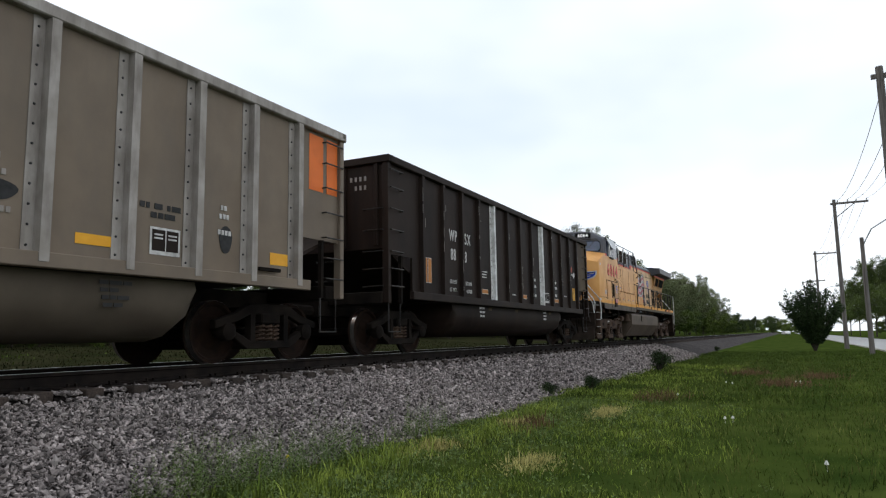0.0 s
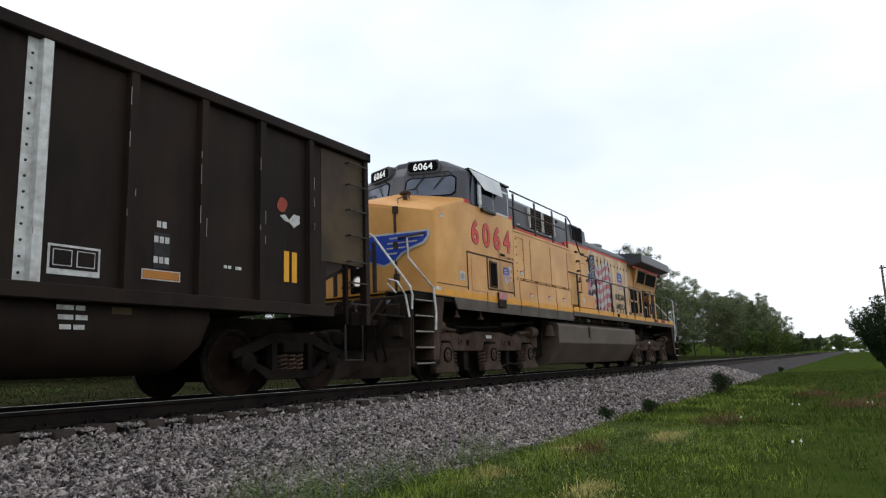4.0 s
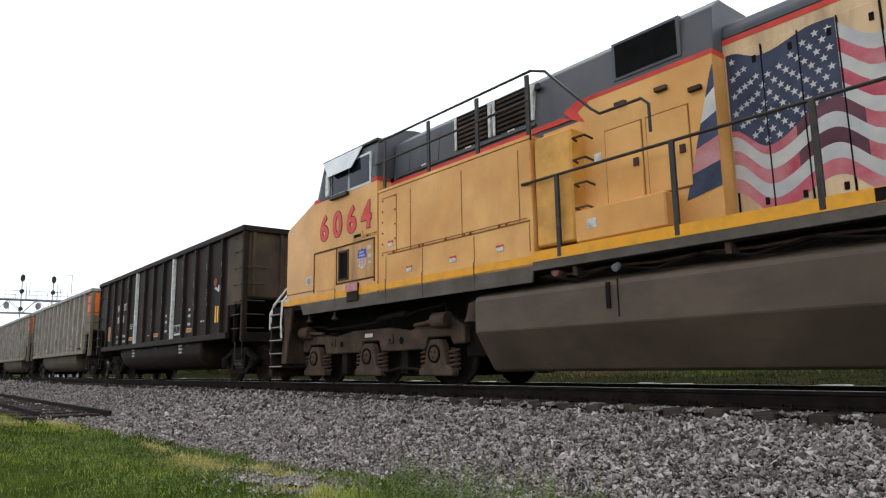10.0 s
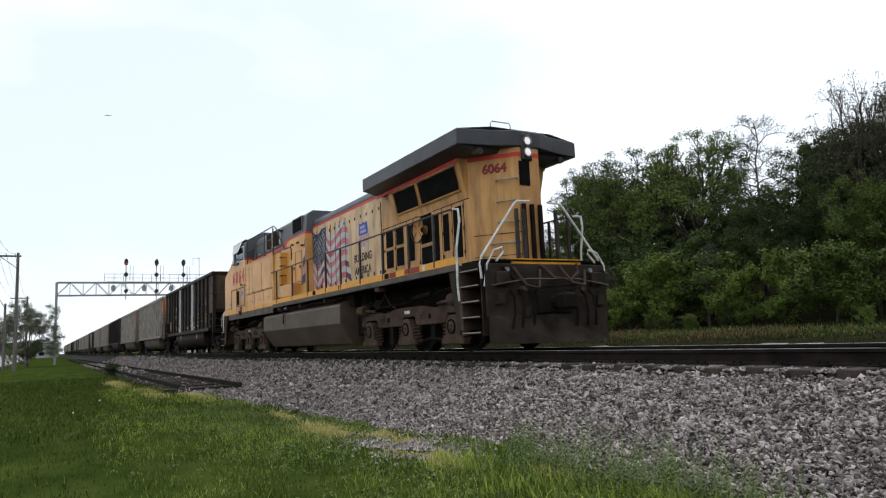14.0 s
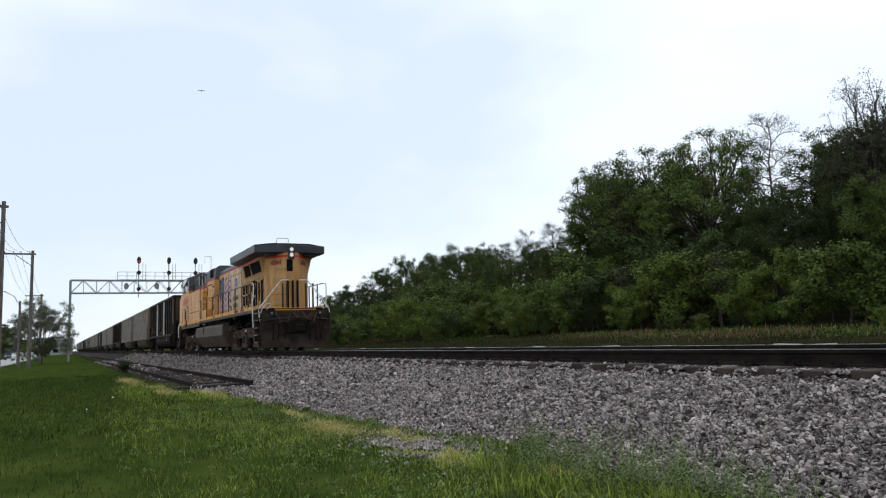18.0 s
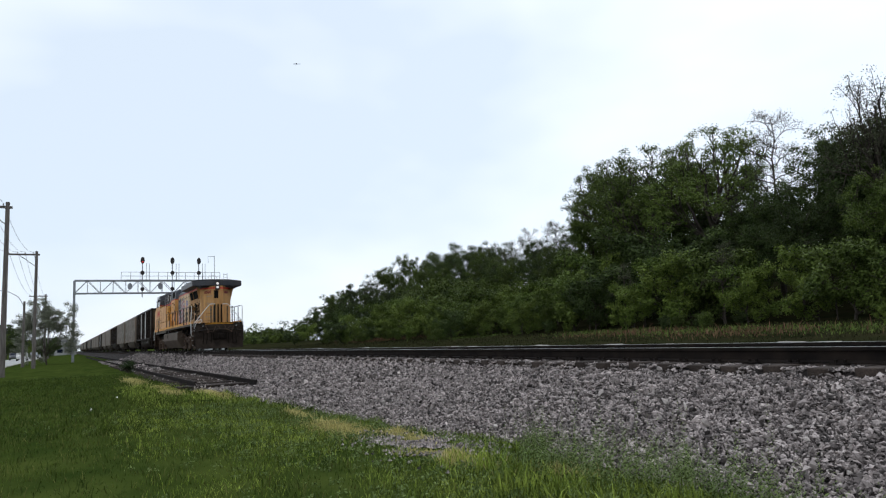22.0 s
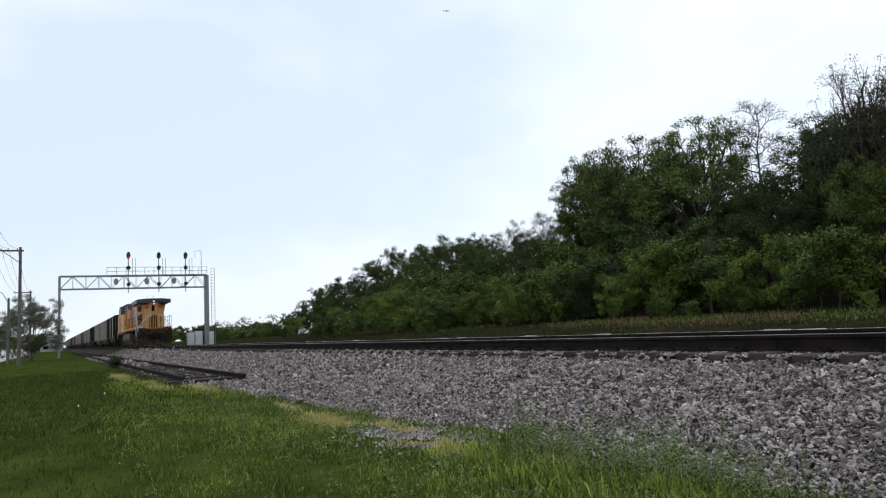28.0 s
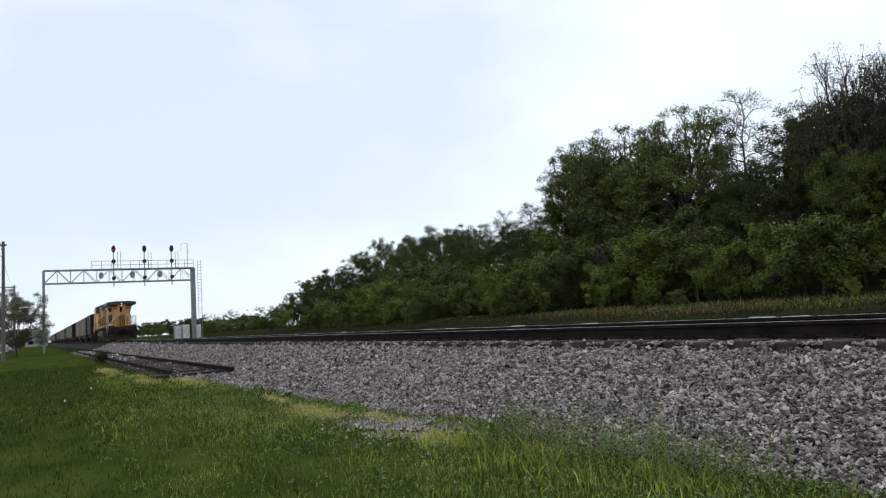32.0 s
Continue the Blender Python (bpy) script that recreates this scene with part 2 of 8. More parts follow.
# bed colour kept dark to paint the shade in gaps between loose stones
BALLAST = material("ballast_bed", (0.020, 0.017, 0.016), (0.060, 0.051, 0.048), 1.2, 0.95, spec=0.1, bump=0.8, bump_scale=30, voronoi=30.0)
STONE = material("crushed_stone", (0.142, 0.122, 0.114), (0.335, 0.294, 0.276), 5.0, 0.85, per_island=0.85, spec=0.2)
PALESTONE = material("pale_crushed_stone", (0.22, 0.195, 0.178), (0.42, 0.38, 0.35), 6.0, 0.8, per_island=0.4, spec=0.25)
GRASSGROUND = material("lawn_soil_and_grass", (0.020, 0.036, 0.007), (0.050, 0.070, 0.014), 1.0, 1.0, spec=0.0, bump=0.5, bump_scale=30, grime=(0.085, 0.09, 0.026), grime_amount=0.2, grime_scale=0.5)
BLADE = material("grass_blades", (0.026, 0.047, 0.008), (0.076, 0.107, 0.017), 1.1, 0.8, per_island=0.5, spec=0.08)
BANKGROUND = material("dark_bank_ground", (0.012, 0.014, 0.006), (0.034, 0.030, 0.016), 0.6, 1.0, spec=0.0, bump=0.5, bump_scale=20, grime=(0.018, 0.026, 0.008), grime_amount=0.8, grime_scale=0.35)
VERGE = material("verge_grass_blades", (0.098, 0.145, 0.021), (0.290, 0.350, 0.062), 1.3, 0.8, per_island=0.55, spec=0.08)
WEED = material("grey_green_weed", (0.085, 0.125, 0.038), (0.165, 0.210, 0.072), 1.5, 0.8, per_island=0.4, spec=0.08)
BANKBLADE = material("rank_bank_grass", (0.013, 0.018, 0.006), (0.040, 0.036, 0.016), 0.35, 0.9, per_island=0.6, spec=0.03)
REDGRASS = material("reddish_seed_heads", (0.11, 0.062, 0.036), (0.19, 0.115, 0.07), 1.5, 0.9, per_island=0.4, spec=0.03)
FLOWER = material("white_clover_flower", (0.55, 0.55, 0.50), (0.75, 0.75, 0.70), 9, 0.8)
YFLOWER = material("yellow_flower", (0.62, 0.50, 0.03), (0.75, 0.62, 0.05), 9, 0.8)
BLADEDRY = material("dry_straw_grass", (0.33, 0.29, 0.10), (0.52, 0.46, 0.18), 0.8, 0.8, per_island=0.3, spec=0.2)
LEAF = [material("leaf_green", (0.042, 0.066, 0.013), (0.100, 0.134, 0.028), 0.25, 0.6, per_object=0.3, per_island=0.5, spec=0.1),
        material("leaf_yellow_green", (0.058, 0.088, 0.015), (0.140, 0.184, 0.035), 0.3, 0.6, per_object=0.3, per_island=0.45, spec=0.1),
        material("leaf_dark_green", (0.024, 0.040, 0.012), (0.060, 0.084, 0.022), 0.25, 0.6, per_object=0.3, per_island=0.5, spec=0.1),
        material("leaf_grey_green", (0.050, 0.058, 0.032), (0.095, 0.105, 0.058), 0.3, 0.7, per_object=0.3, per_island=0.4, spec=0.1)]
# leaf green lightened to put distance haze into the colour
LEAF_HAZE = material("haze_paled_leaf", (0.085, 0.105, 0.045), (0.165, 0.185, 0.085), 0.3, 0.7, per_object=0.2, per_island=0.45, spec=0.1)
LEAF_BLOSSOM = material("white_green_blossom", (0.085, 0.095, 0.06), (0.23, 0.24, 0.18), 0.8, 0.7, per_island=0.5, spec=0.1)
EVERGREEN = material("evergreen_needles", (0.014, 0.026, 0.010), (0.036, 0.056, 0.018), 0.8, 0.7, per_island=0.5, spec=0.08)
BARK = material("tree_bark", (0.030, 0.025, 0.020), (0.075, 0.062, 0.05), 4, 0.95, bump=0.5, bump_scale=14)
CONCRETE = material("pale_concrete", (0.26, 0.25, 0.22), (0.44, 0.42, 0.38), 3, 0.9, bump=0.3, per_object=0.15)
ROADMAT = material("worn_concrete_road", (0.30, 0.30, 0.295), (0.40, 0.40, 0.39), 0.5, 0.85, bump=0.1, grime=(0.2, 0.2, 0.2), grime_amount=0.5)
POLEWOOD = material("weathered_pole_wood", (0.075, 0.065, 0.058), (0.16, 0.145, 0.13), 2, 0.9, stretch=(8, 8, 0.6), bump=0.3)
GALV = material("galvanised_steel", (0.19, 0.20, 0.21), (0.30, 0.31, 0.32), 4, 0.5, metal=0.5)
CABINET = material("silver_cabinet_paint", (0.50, 0.51, 0.52), (0.62, 0.63, 0.64), 3, 0.45, metal=0.2)
HEADRED = glow("red_signal_lens", (0.5, 0.02, 0.015), 0.25)
BOARDWHITE = glow("lit_number_board_digits", (0.8, 0.8, 0.78), 0.35)
HEADLIGHT = glow("lit_headlight_lens", (0.85, 0.76, 0.70), 0.5)
BLUE = material("deep_blue_decal", (0.02, 0.05, 0.32), (0.03, 0.075, 0.42), 4, 0.5)
FLAGBLUE = material("faded_navy_decal", (0.020, 0.024, 0.050), (0.045, 0.055, 0.10), 4, 0.55)
FLAGPLUM = material("dark_plum_decal", (0.07, 0.022, 0.035), (0.14, 0.05, 0.07), 3, 0.55)
FLAGRED = material("faded_red_decal", (0.34, 0.035, 0.060), (0.50, 0.12, 0.15), 2.2, 0.55, grime=(0.55, 0.40, 0.38), grime_amount=0.75, grime_scale=0.9)
BLADEOLIVE = material("olive_grass_blades", (0.075, 0.085, 0.022), (0.15, 0.155, 0.045), 0.6, 0.85, per_island=0.5, spec=0.05)
FLAGWHITE = material("faded_white_decal", (0.42, 0.40, 0.37), (0.58, 0.55, 0.51), 2.4, 0.55, grime=(0.27, 0.30, 0.36), grime_amount=0.8, grime_scale=1.1)


# ---------------------------------------------------------------- mesh helpers
class Shape:
    """A bag of vertices and faces."""

    def __init__(self):
        self.v, self.f = [], []

    def add(self, verts, faces):
        k = len(self.v)
        self.v += [tuple(p) for p in verts]
        self.f += [tuple(i + k for i in f) for f in faces]
        return self

    def box(self, x0, x1, y0, y1, z0, z1):
        return self.add([(x, y, z) for x in (x0, x1) for y in (y0, y1) for z in (z0, z1)],
                        [(0, 1, 3, 2), (4, 6, 7, 5), (0, 4, 5, 1), (2, 3, 7, 6), (0, 2, 6, 4), (1, 5, 7, 3)])

    def prism(self, pts, axis, a, b):
        n = len(pts)
        def place(p, h):
            return (h, p[0], p[1]) if axis == "x" else (p[0], h, p[1]) if axis == "y" else (p[0], p[1], h)
        verts = [place(p, a) for p in pts] + [place(p, b) for p in pts]
        faces = [tuple(range(n))[::-1], tuple(range(n, 2 * n))] + [(i, (i + 1) % n, n + (i + 1) % n, n + i) for i in range(n)]
        return self.add(verts, faces)

    def loft(self, rings, close=True):
        n = len(rings[0])
        verts = [p for r in rings for p in r]
        faces = []
        for k in range(len(rings) - 1):
            for i in range(n):
                j = (i + 1) % n
                faces.append((k * n + i, k * n + j, (k + 1) * n + j, (k + 1) * n + i))
        if close:
            faces += [tuple(range(n))[::-1], tuple(range((len(rings) - 1) * n, len(rings) * n))]
        return self.add(verts, faces)

    def tube(self, pts, r, n=8, r2=None):
        pts = [Vector(p) for p in pts]
        rings = []
        for i, p in enumerate(pts):
            d = (pts[min(i + 1, len(pts) - 1)] - pts[max(i - 1, 0)]).normalized()
            side = d.cross(Vector((0, 0, 1)) if abs(d.z) < 0.9 else Vector((1, 0, 0))).normalized()
            up = side.cross(d)
            rr = r if r2 is None else r + (r2 - r) * i / max(1, len(pts) - 1)
            rings.append([p + rr * (math.cos(2 * math.pi * k / n) * side + math.sin(2 * math.pi * k / n) * up) for k in range(n)])
        return self.loft(rings)

    def ycyl(self, x, z, r, y0, y1, n=20, r1=None):
        r1 = r if r1 is None else r1
        return self.loft([[(x + rr * math.cos(2 * math.pi * k / n), y, z + rr * math.sin(2 * math.pi * k / n)) for k in range(n)] for y, rr in ((y0, r), (y1, r1))])

    def rings_y(self, x, z, profile, n=28):
        """A turned body round the y axis; profile: (y, radius)."""
        return self.loft([[(x + r * math.cos(2 * math.pi * k / n), y, z + r * math.sin(2 * math.pi * k / n)) for k in range(n)] for y, r in profile])

    def mesh(self, name):
        me = bpy.data.meshes.new(name)
        me.from_pydata(self.v, [], self.f)
        return me


def part(name, shape, mat, parent=None, label="", bevel=0.0, smooth=False, at=None):
    me = shape.mesh(name) if isinstance(shape, Shape) else shape
    if isinstance(shape, Shape):
        bm = bmesh.new()
        bm.from_mesh(me)
        bmesh.ops.recalc_face_normals(bm, faces=bm.faces)
        if bevel:
            edges = [e for e in bm.edges if len(e.link_faces) == 2 and e.calc_face_angle(0) > 0.5]
            bmesh.ops.bevel(bm, geom=edges, offset=bevel, segments=1, affect="EDGES", clamp_overlap=True)
        bm.to_mesh(me)
        bm.free()
        if smooth:
            me.shade_smooth()
            me.set_sharp_from_angle(angle=radians(38))
        me.materials.append(mat)
    ob = new(name, me)
    if parent is not None:
        ob.parent = parent
    if at is not None:
        ob.matrix_basis = at
    if label:
        tagged(ob, label)
    return ob


def thing(name, label, category, group="", at=None):
    ob = new(name)
    ob.empty_display_size = 0.3
    tagged(ob, label, category, group)
    if at is not None:
        ob.matrix_basis = at
    return ob


def words(name, text, size, mat, parent, at, depth=0.004, bold=0.0, spacing=1.0, align="LEFT"):
    """Lettering in the built-in font, as a thin mesh."""
    cu = bpy.data.curves.new(name, "FONT")
    cu.body, cu.size, cu.extrude, cu.offset, cu.space_character, cu.align_x = text, size, depth, bold, spacing, align
    cu.resolution_u = 8 if size > 0.5 else 3
    tmp = bpy.data.objects.new(name, cu)
    scene.collection.objects.link(tmp)
    me = bpy.data.meshes.new_from_object(tmp.evaluated_get(bpy.context.evaluated_depsgraph_get()))
    bpy.data.objects.remove(tmp)
    bpy.data.curves.remove(cu)
    me.materials.clear()
    me.materials.append(mat)
    ob = part(name, me, mat, parent)
    ob.matrix_basis = at
    return ob


def side_text(x, y, z):
    """Text that stands on the side facing the camera."""
    return pose(x, y, z, 90, 0, 0)


# ---------------------------------------------------------------- ground
TRACK_Y = 8.32
GRASS_Z = -0.98


def hill(x, y):
    """Height of the land."""
    if y < 12:
        return GRASS_Z
    k = min(1.0, (y - 12) / 2.5)
    z = GRASS_Z + k * 0.58
    if y > 17:
        z += 0.6 * min(1.0, (y - 17) / 12)
    rise = max(0.0, min(1.0, (y - 31) / 30)) * (1.0 if x > -85 else max(0.0, 1 - (-85 - x) / 60))
    return z + 6.0 * rise * rise * (3 - 2 * rise)


def make_ground():
    xs = sorted({*np.round(np.arange(-60, 60.1, 1.5), 2), *np.round(np.arange(-200, 200.1, 10), 2), -4000, -1500, -700, -400, -280, 280, 400, 700, 1500, 4000})
    ys = sorted({*np.round(np.arange(-6, 8.1, 0.5), 2), *np.round(np.arange(8, 36.1, 1.0), 2), *np.round(np.arange(36, 70, 4.0), 2), 90, 150, 400, 1500, 4000, -4000, -1500, -400, -120, -50, -24})
    v, f = [], []
    for y in ys:
        for x in xs:
            bumpy = 0.05 * noise.noise(Vector((x * 0.35, y * 0.35, 0))) if abs(x) < 60 and -5 < y < 4 else 0.0
            far = 0.0
            v.append((float(x), float(y), hill(x, y) + bumpy + far))
    w = len(xs)
    for j in range(len(ys) - 1):
        for i in range(w - 1):
            f.append((j * w + i, j * w + i + 1, (j + 1) * w + i + 1, (j + 1) * w + i))
    s = Shape()
    s.v, s.f = v, f
    ob = part("ground", s, GRASSGROUND, smooth=True)
    ob.data.materials.append(BANKGROUND)
    # ground beyond the track gets a darker olive than the lawn
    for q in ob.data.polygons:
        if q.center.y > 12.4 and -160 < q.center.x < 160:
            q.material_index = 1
    tagged(ob, "mown green lawn and rough grass with dry patches", "ground", kind="structure")


make_ground()


def ballast_edge(x):
    e = 4.62 + 0.12 * math.sin(x * 0.45) + 0.22 * noise.noise(Vector((x * 0.5, 3.1, 0))) + 0.10 * noise.noise(Vector((x * 1.7, 1.3, 0)))
    k = max(0.0, min(1.0, (-6 - x) / 7))
    e -= 0.62 * k * k * (3 - 2 * k)
    if x < -20:
        e -= 0.65 * min(1.0, (-20 - x) / 2.0)
    return e


def ballast_z(x, y):
    """Top of the ballast bed."""
    e = ballast_edge(x)
    if y <= 7.0:
        foot = max(e, 4.55) if x > -20 else 5.2
        k = max(0.0, min(1.0, (y - foot) / (7.0 - foot)))
        z = GRASS_Z - 0.03 + (GRASS_Z * -1 - 0.285) * k ** 0.85
    elif y < 9.9:
        z = -0.225
    else:
        z = -0.225 - 0.30 * min(1, (y - 9.9) / 2.2)
    return z


def make_ballast():
    xs = sorted({*np.round(np.arange(-40, 40.1, 0.8), 2), *np.round(np.arange(-160, 160.1, 8), 2), -600, -350, 350, 600})
    v, f = [], []
    rows = 14
    for x in xs:
        e = ballast_edge(x) - 0.15
        ys = [e + (7.0 - e) * i / 6 for i in range(7)] + [7.4, 8.3, 9.2, 9.9, 10.6, 11.4, 12.4]
        v += [(x, y, ballast_z(x, y) - 0.02 - (0.2 if i in (13,) else 0)) for i, y in enumerate(ys)]
    for j in range(len(xs) - 1):
        for i in range(rows - 1):
            f.append((j * rows + i, (j + 1) * rows + i, (j + 1) * rows + i + 1, j * rows + i + 1))
    s = Shape()
    s.v, s.f = v, f
    tagged(part("ballast_bed", s, BALLAST, smooth=True), "sloping bed of crushed stone under the track, darkened as shade between the stones", "track bed", kind="structure")


make_ballast()


def rail_profile(y, top=0.0):
    return [(y - 0.075, top - 0.185), (y + 0.075, top - 0.185), (y + 0.075, top - 0.170), (y + 0.012, top - 0.150), (y + 0.010, top - 0.050),
            (y + 0.037, top - 0.040), (y + 0.036, top - 0.008), (y + 0.028, top), (y - 0.028, top), (y - 0.036, top - 0.008), (y - 0.037, top - 0.040),
            (y - 0.010, top - 0.050), (y - 0.012, top - 0.150), (y - 0.075, top - 0.170)]


def make_track():
    track = thing("railway_track", "straight railway track with dark rails on timber ties", "railway track")
    for y in (TRACK_Y - 0.755, TRACK_Y + 0.755):
        rail = part("rail", Shape().prism(rail_profile(y), "x", -700, 700), RAILSIDE, track, "dark rusty rail with a polished top")
        part("running_surface", Shape().box(-700, 700, y - 0.027, y + 0.027, -0.002, 0.003), RAILTOP, rail)
    tie = Shape().box(-0.115, 0.115, -1.3, 1.3, -0.36, -0.186)
    first = None
    for i in range(150):
        x = -42 + i * 0.55
        if first is None:
            first = part("tie", tie, TIE, track, bevel=0.012)
            ob = first
        else:
            ob = part("tie", first.data, TIE, track)
        ob.matrix_basis = pose(x + random.uniform(-.03, .03), TRACK_Y + random.uniform(-.06, .06), random.uniform(-.015, .008), 0, 0, random.uniform(-1.5, 1.5))
    rest = Shape()
    for x in np.arange(-220, 220, 0.55):
        if x < -42.3 or x > 41:
            rest.box(x - .115, x + .115, TRACK_Y - 1.3, TRACK_Y + 1.3, -.36, -.186)
    tagged(part("tie_rows", rest, TIE, track), kind="stuff")
    plates = Shape()
    for i in range(150):
        x = -42 + i * 0.55
        for y in (TRACK_Y - 0.755, TRACK_Y + 0.755):
            plates.box(x - 0.09, x + 0.09, y - 0.17, y + 0.17, -0.186, -0.172)
            for dx, dy in ((-0.05, -0.1), (0.05, 0.1), (0.05, -0.1)):
                plates.box(x + dx - 0.012, x + dx + 0.012, y + dy - 0.018, y + dy + 0.018, -0.172, -0.135)
    tagged(part("tie_plate_rows", plates, RAILSIDE, track, "rusty tie plates and spikes"), kind="stuff")


make_track()


def make_siding():
    """The disused stub track that ends in the grass."""
    t = thing("disused_siding", "short abandoned track stub with rusty rails ending in the grass", "railway track")
    for y0, x1 in ((3.50, -22.3), (5.03, -21.0)):
        part("rail", Shape().prism(rail_profile(y0, -0.76), "x", -150, x1), RAILSIDE, t, "rusty rail end")
    s = Shape().box(-0.115, 0.115, -1.2, 1.2, -0.16, 0.0)
    me = None
    for i in range(60):
        x = -22.2 - i * 0.62
        ob = part("tie", s if me is None else me, TIE, t, bevel=0.012)
        me = ob.data
        ob.matrix_basis = pose(x, 4.27 + random.uniform(-.1, .1), -0.885 + random.uniform(-.03, .01), 0, 0, random.uniform(-3, 3))


make_siding()


def make_road():
    tagged(part("road", Shape().box(-700, 700, -11.8, -5.4, -1.2, -0.955), ROADMAT), "pale worn concrete road beside the lawn", "road", kind="structure")
    tagged(part("kerb", Shape().box(-700, 700, -5.4, -5.2, -1.2, -0.88), CONCRETE, bevel=0.03), "low concrete kerb along the road", "kerb", kind="structure")


make_road()


# ---------------------------------------------------------------- plants
def leaf_cloud(rng, centres, radius, per, size, flat=0.75):
    """Leaves as bent quads round the centres, as arrays."""
    c = np.repeat(np.asarray(centres, float), per, axis=0)
    n = len(c)
    d = rng.normal(size=(n, 3)) * np.array([1, 1, flat])
    d *= (radius * rng.random((n, 1)) ** 0.5) / np.maximum(np.linalg.norm(d, axis=1, keepdims=True), 1e-6)
    p = c + d
    up = rng.normal(size=(n, 3)) * 0.55 + d / max(radius, 1e-6) * 1.2 + np.array([0, 0, 0.6])
    a = np.cross(up, rng.normal(size=(n, 3)))
    a /= np.linalg.norm(a, axis=1, keepdims=True)
    b = np.cross(a, up)
    b /= np.linalg.norm(b, axis=1, keepdims=True)
    s = size * rng.uniform(0.6, 1.3, (n, 1))
    q = np.stack([p - a * s, p + b * s * 0.55, p + a * s, p - b * s * 0.55], axis=1)
    return q.reshape(-1, 3), np.arange(n * 4).reshape(n, 4)


def mesh_from(name, verts, faces, mat):
    me = bpy.data.meshes.new(name)
    me.from_pydata(verts.tolist() if hasattr(verts, "tolist") else verts, [], faces.tolist() if hasattr(faces, "tolist") else faces)
    me.materials.append(mat)
    return me


def tree_parts(seed, height, spread, leaf, per=70, leaf_size=0.13, clump=0.75, trunk_r=0.16, bare=0.0, low=0.25, limbs=9):
    rng = np.random.default_rng(seed)
    wood = Shape()
    tips = []
    lean = rng.normal(size=2) * 0.05 * height
    stem = [Vector((lean[0] * (k / 6) ** 1.5 + rng.normal() * 0.04 * k, lean[1] * (k / 6) ** 1.5 + rng.normal() * 0.04 * k, height * 0.8 * k / 6)) for k in range(7)]
    wood.tube(stem, trunk_r, 8, trunk_r * 0.25)
    for i in range(limbs):
        k = low + (1 - low) * (i + rng.random()) / limbs
        base = stem[0].lerp(stem[-1], k)
        i0 = min(5, int(k * 6))
        base = stem[i0].lerp(stem[i0 + 1], k * 6 - i0)
        ang = i * 2.4 + rng.normal() * 0.4
        reach = spread * (1.05 - 0.55 * abs(k - 0.45)) * rng.uniform(0.7, 1.15)
        rise = height * rng.uniform(0.12, 0.26)
        pts = [base]
        for q in (0.35, 0.7, 1.0):
            pts.append(base + Vector((math.cos(ang) * reach * q + rng.normal() * .15, math.sin(ang) * reach * q + rng.normal() * .15, rise * q ** 0.8 + rng.normal() * .12)))
        wood.tube(pts, trunk_r * 0.45 * (1.1 - 0.6 * k), 5, 0.02)
        for q in (1, 2, 3):
            for _ in range(3):
                d = Vector((rng.normal(), rng.normal(), abs(rng.normal()) * 0.8 + 0.1)).normalized() * spread * rng.uniform(0.2, 0.42)
                tip = pts[q] + d
                wood.tube([pts[q], pts[q].lerp(tip, 0.5) + Vector((0, 0, 0.08)), tip], 0.035, 4, 0.008)
                tips.append(tip)
                if bare:
                    for _ in range(4):
                        tw = tip + Vector((rng.normal(), rng.normal(), rng.normal() + 0.7)).normalized() * rng.uniform(0.4, 0.9)
                        wood.tube([tip, tw], 0.014, 3, 0.005)
            tips.append(pts[q])
    tips += [stem[-1] + Vector((rng.normal() * .4, rng.normal() * .4, rng.uniform(0, height * 0.2))) for _ in range(6)]
    centres = np.array([tuple(t) for t in tips])
    centres = centres[rng.random(len(centres)) > bare]
    sizes = rng.uniform(0.6, 1.25, len(centres))
    vs, fs, k = [], [], 0
    for c, sz in zip(centres, sizes):
        v, f = leaf_cloud(rng, [c], clump * sz, int(per * sz), leaf_size)
        vs.append(v), fs.append(f + k)
        k += len(v)
    return wood, np.concatenate(vs), np.concatenate(fs)


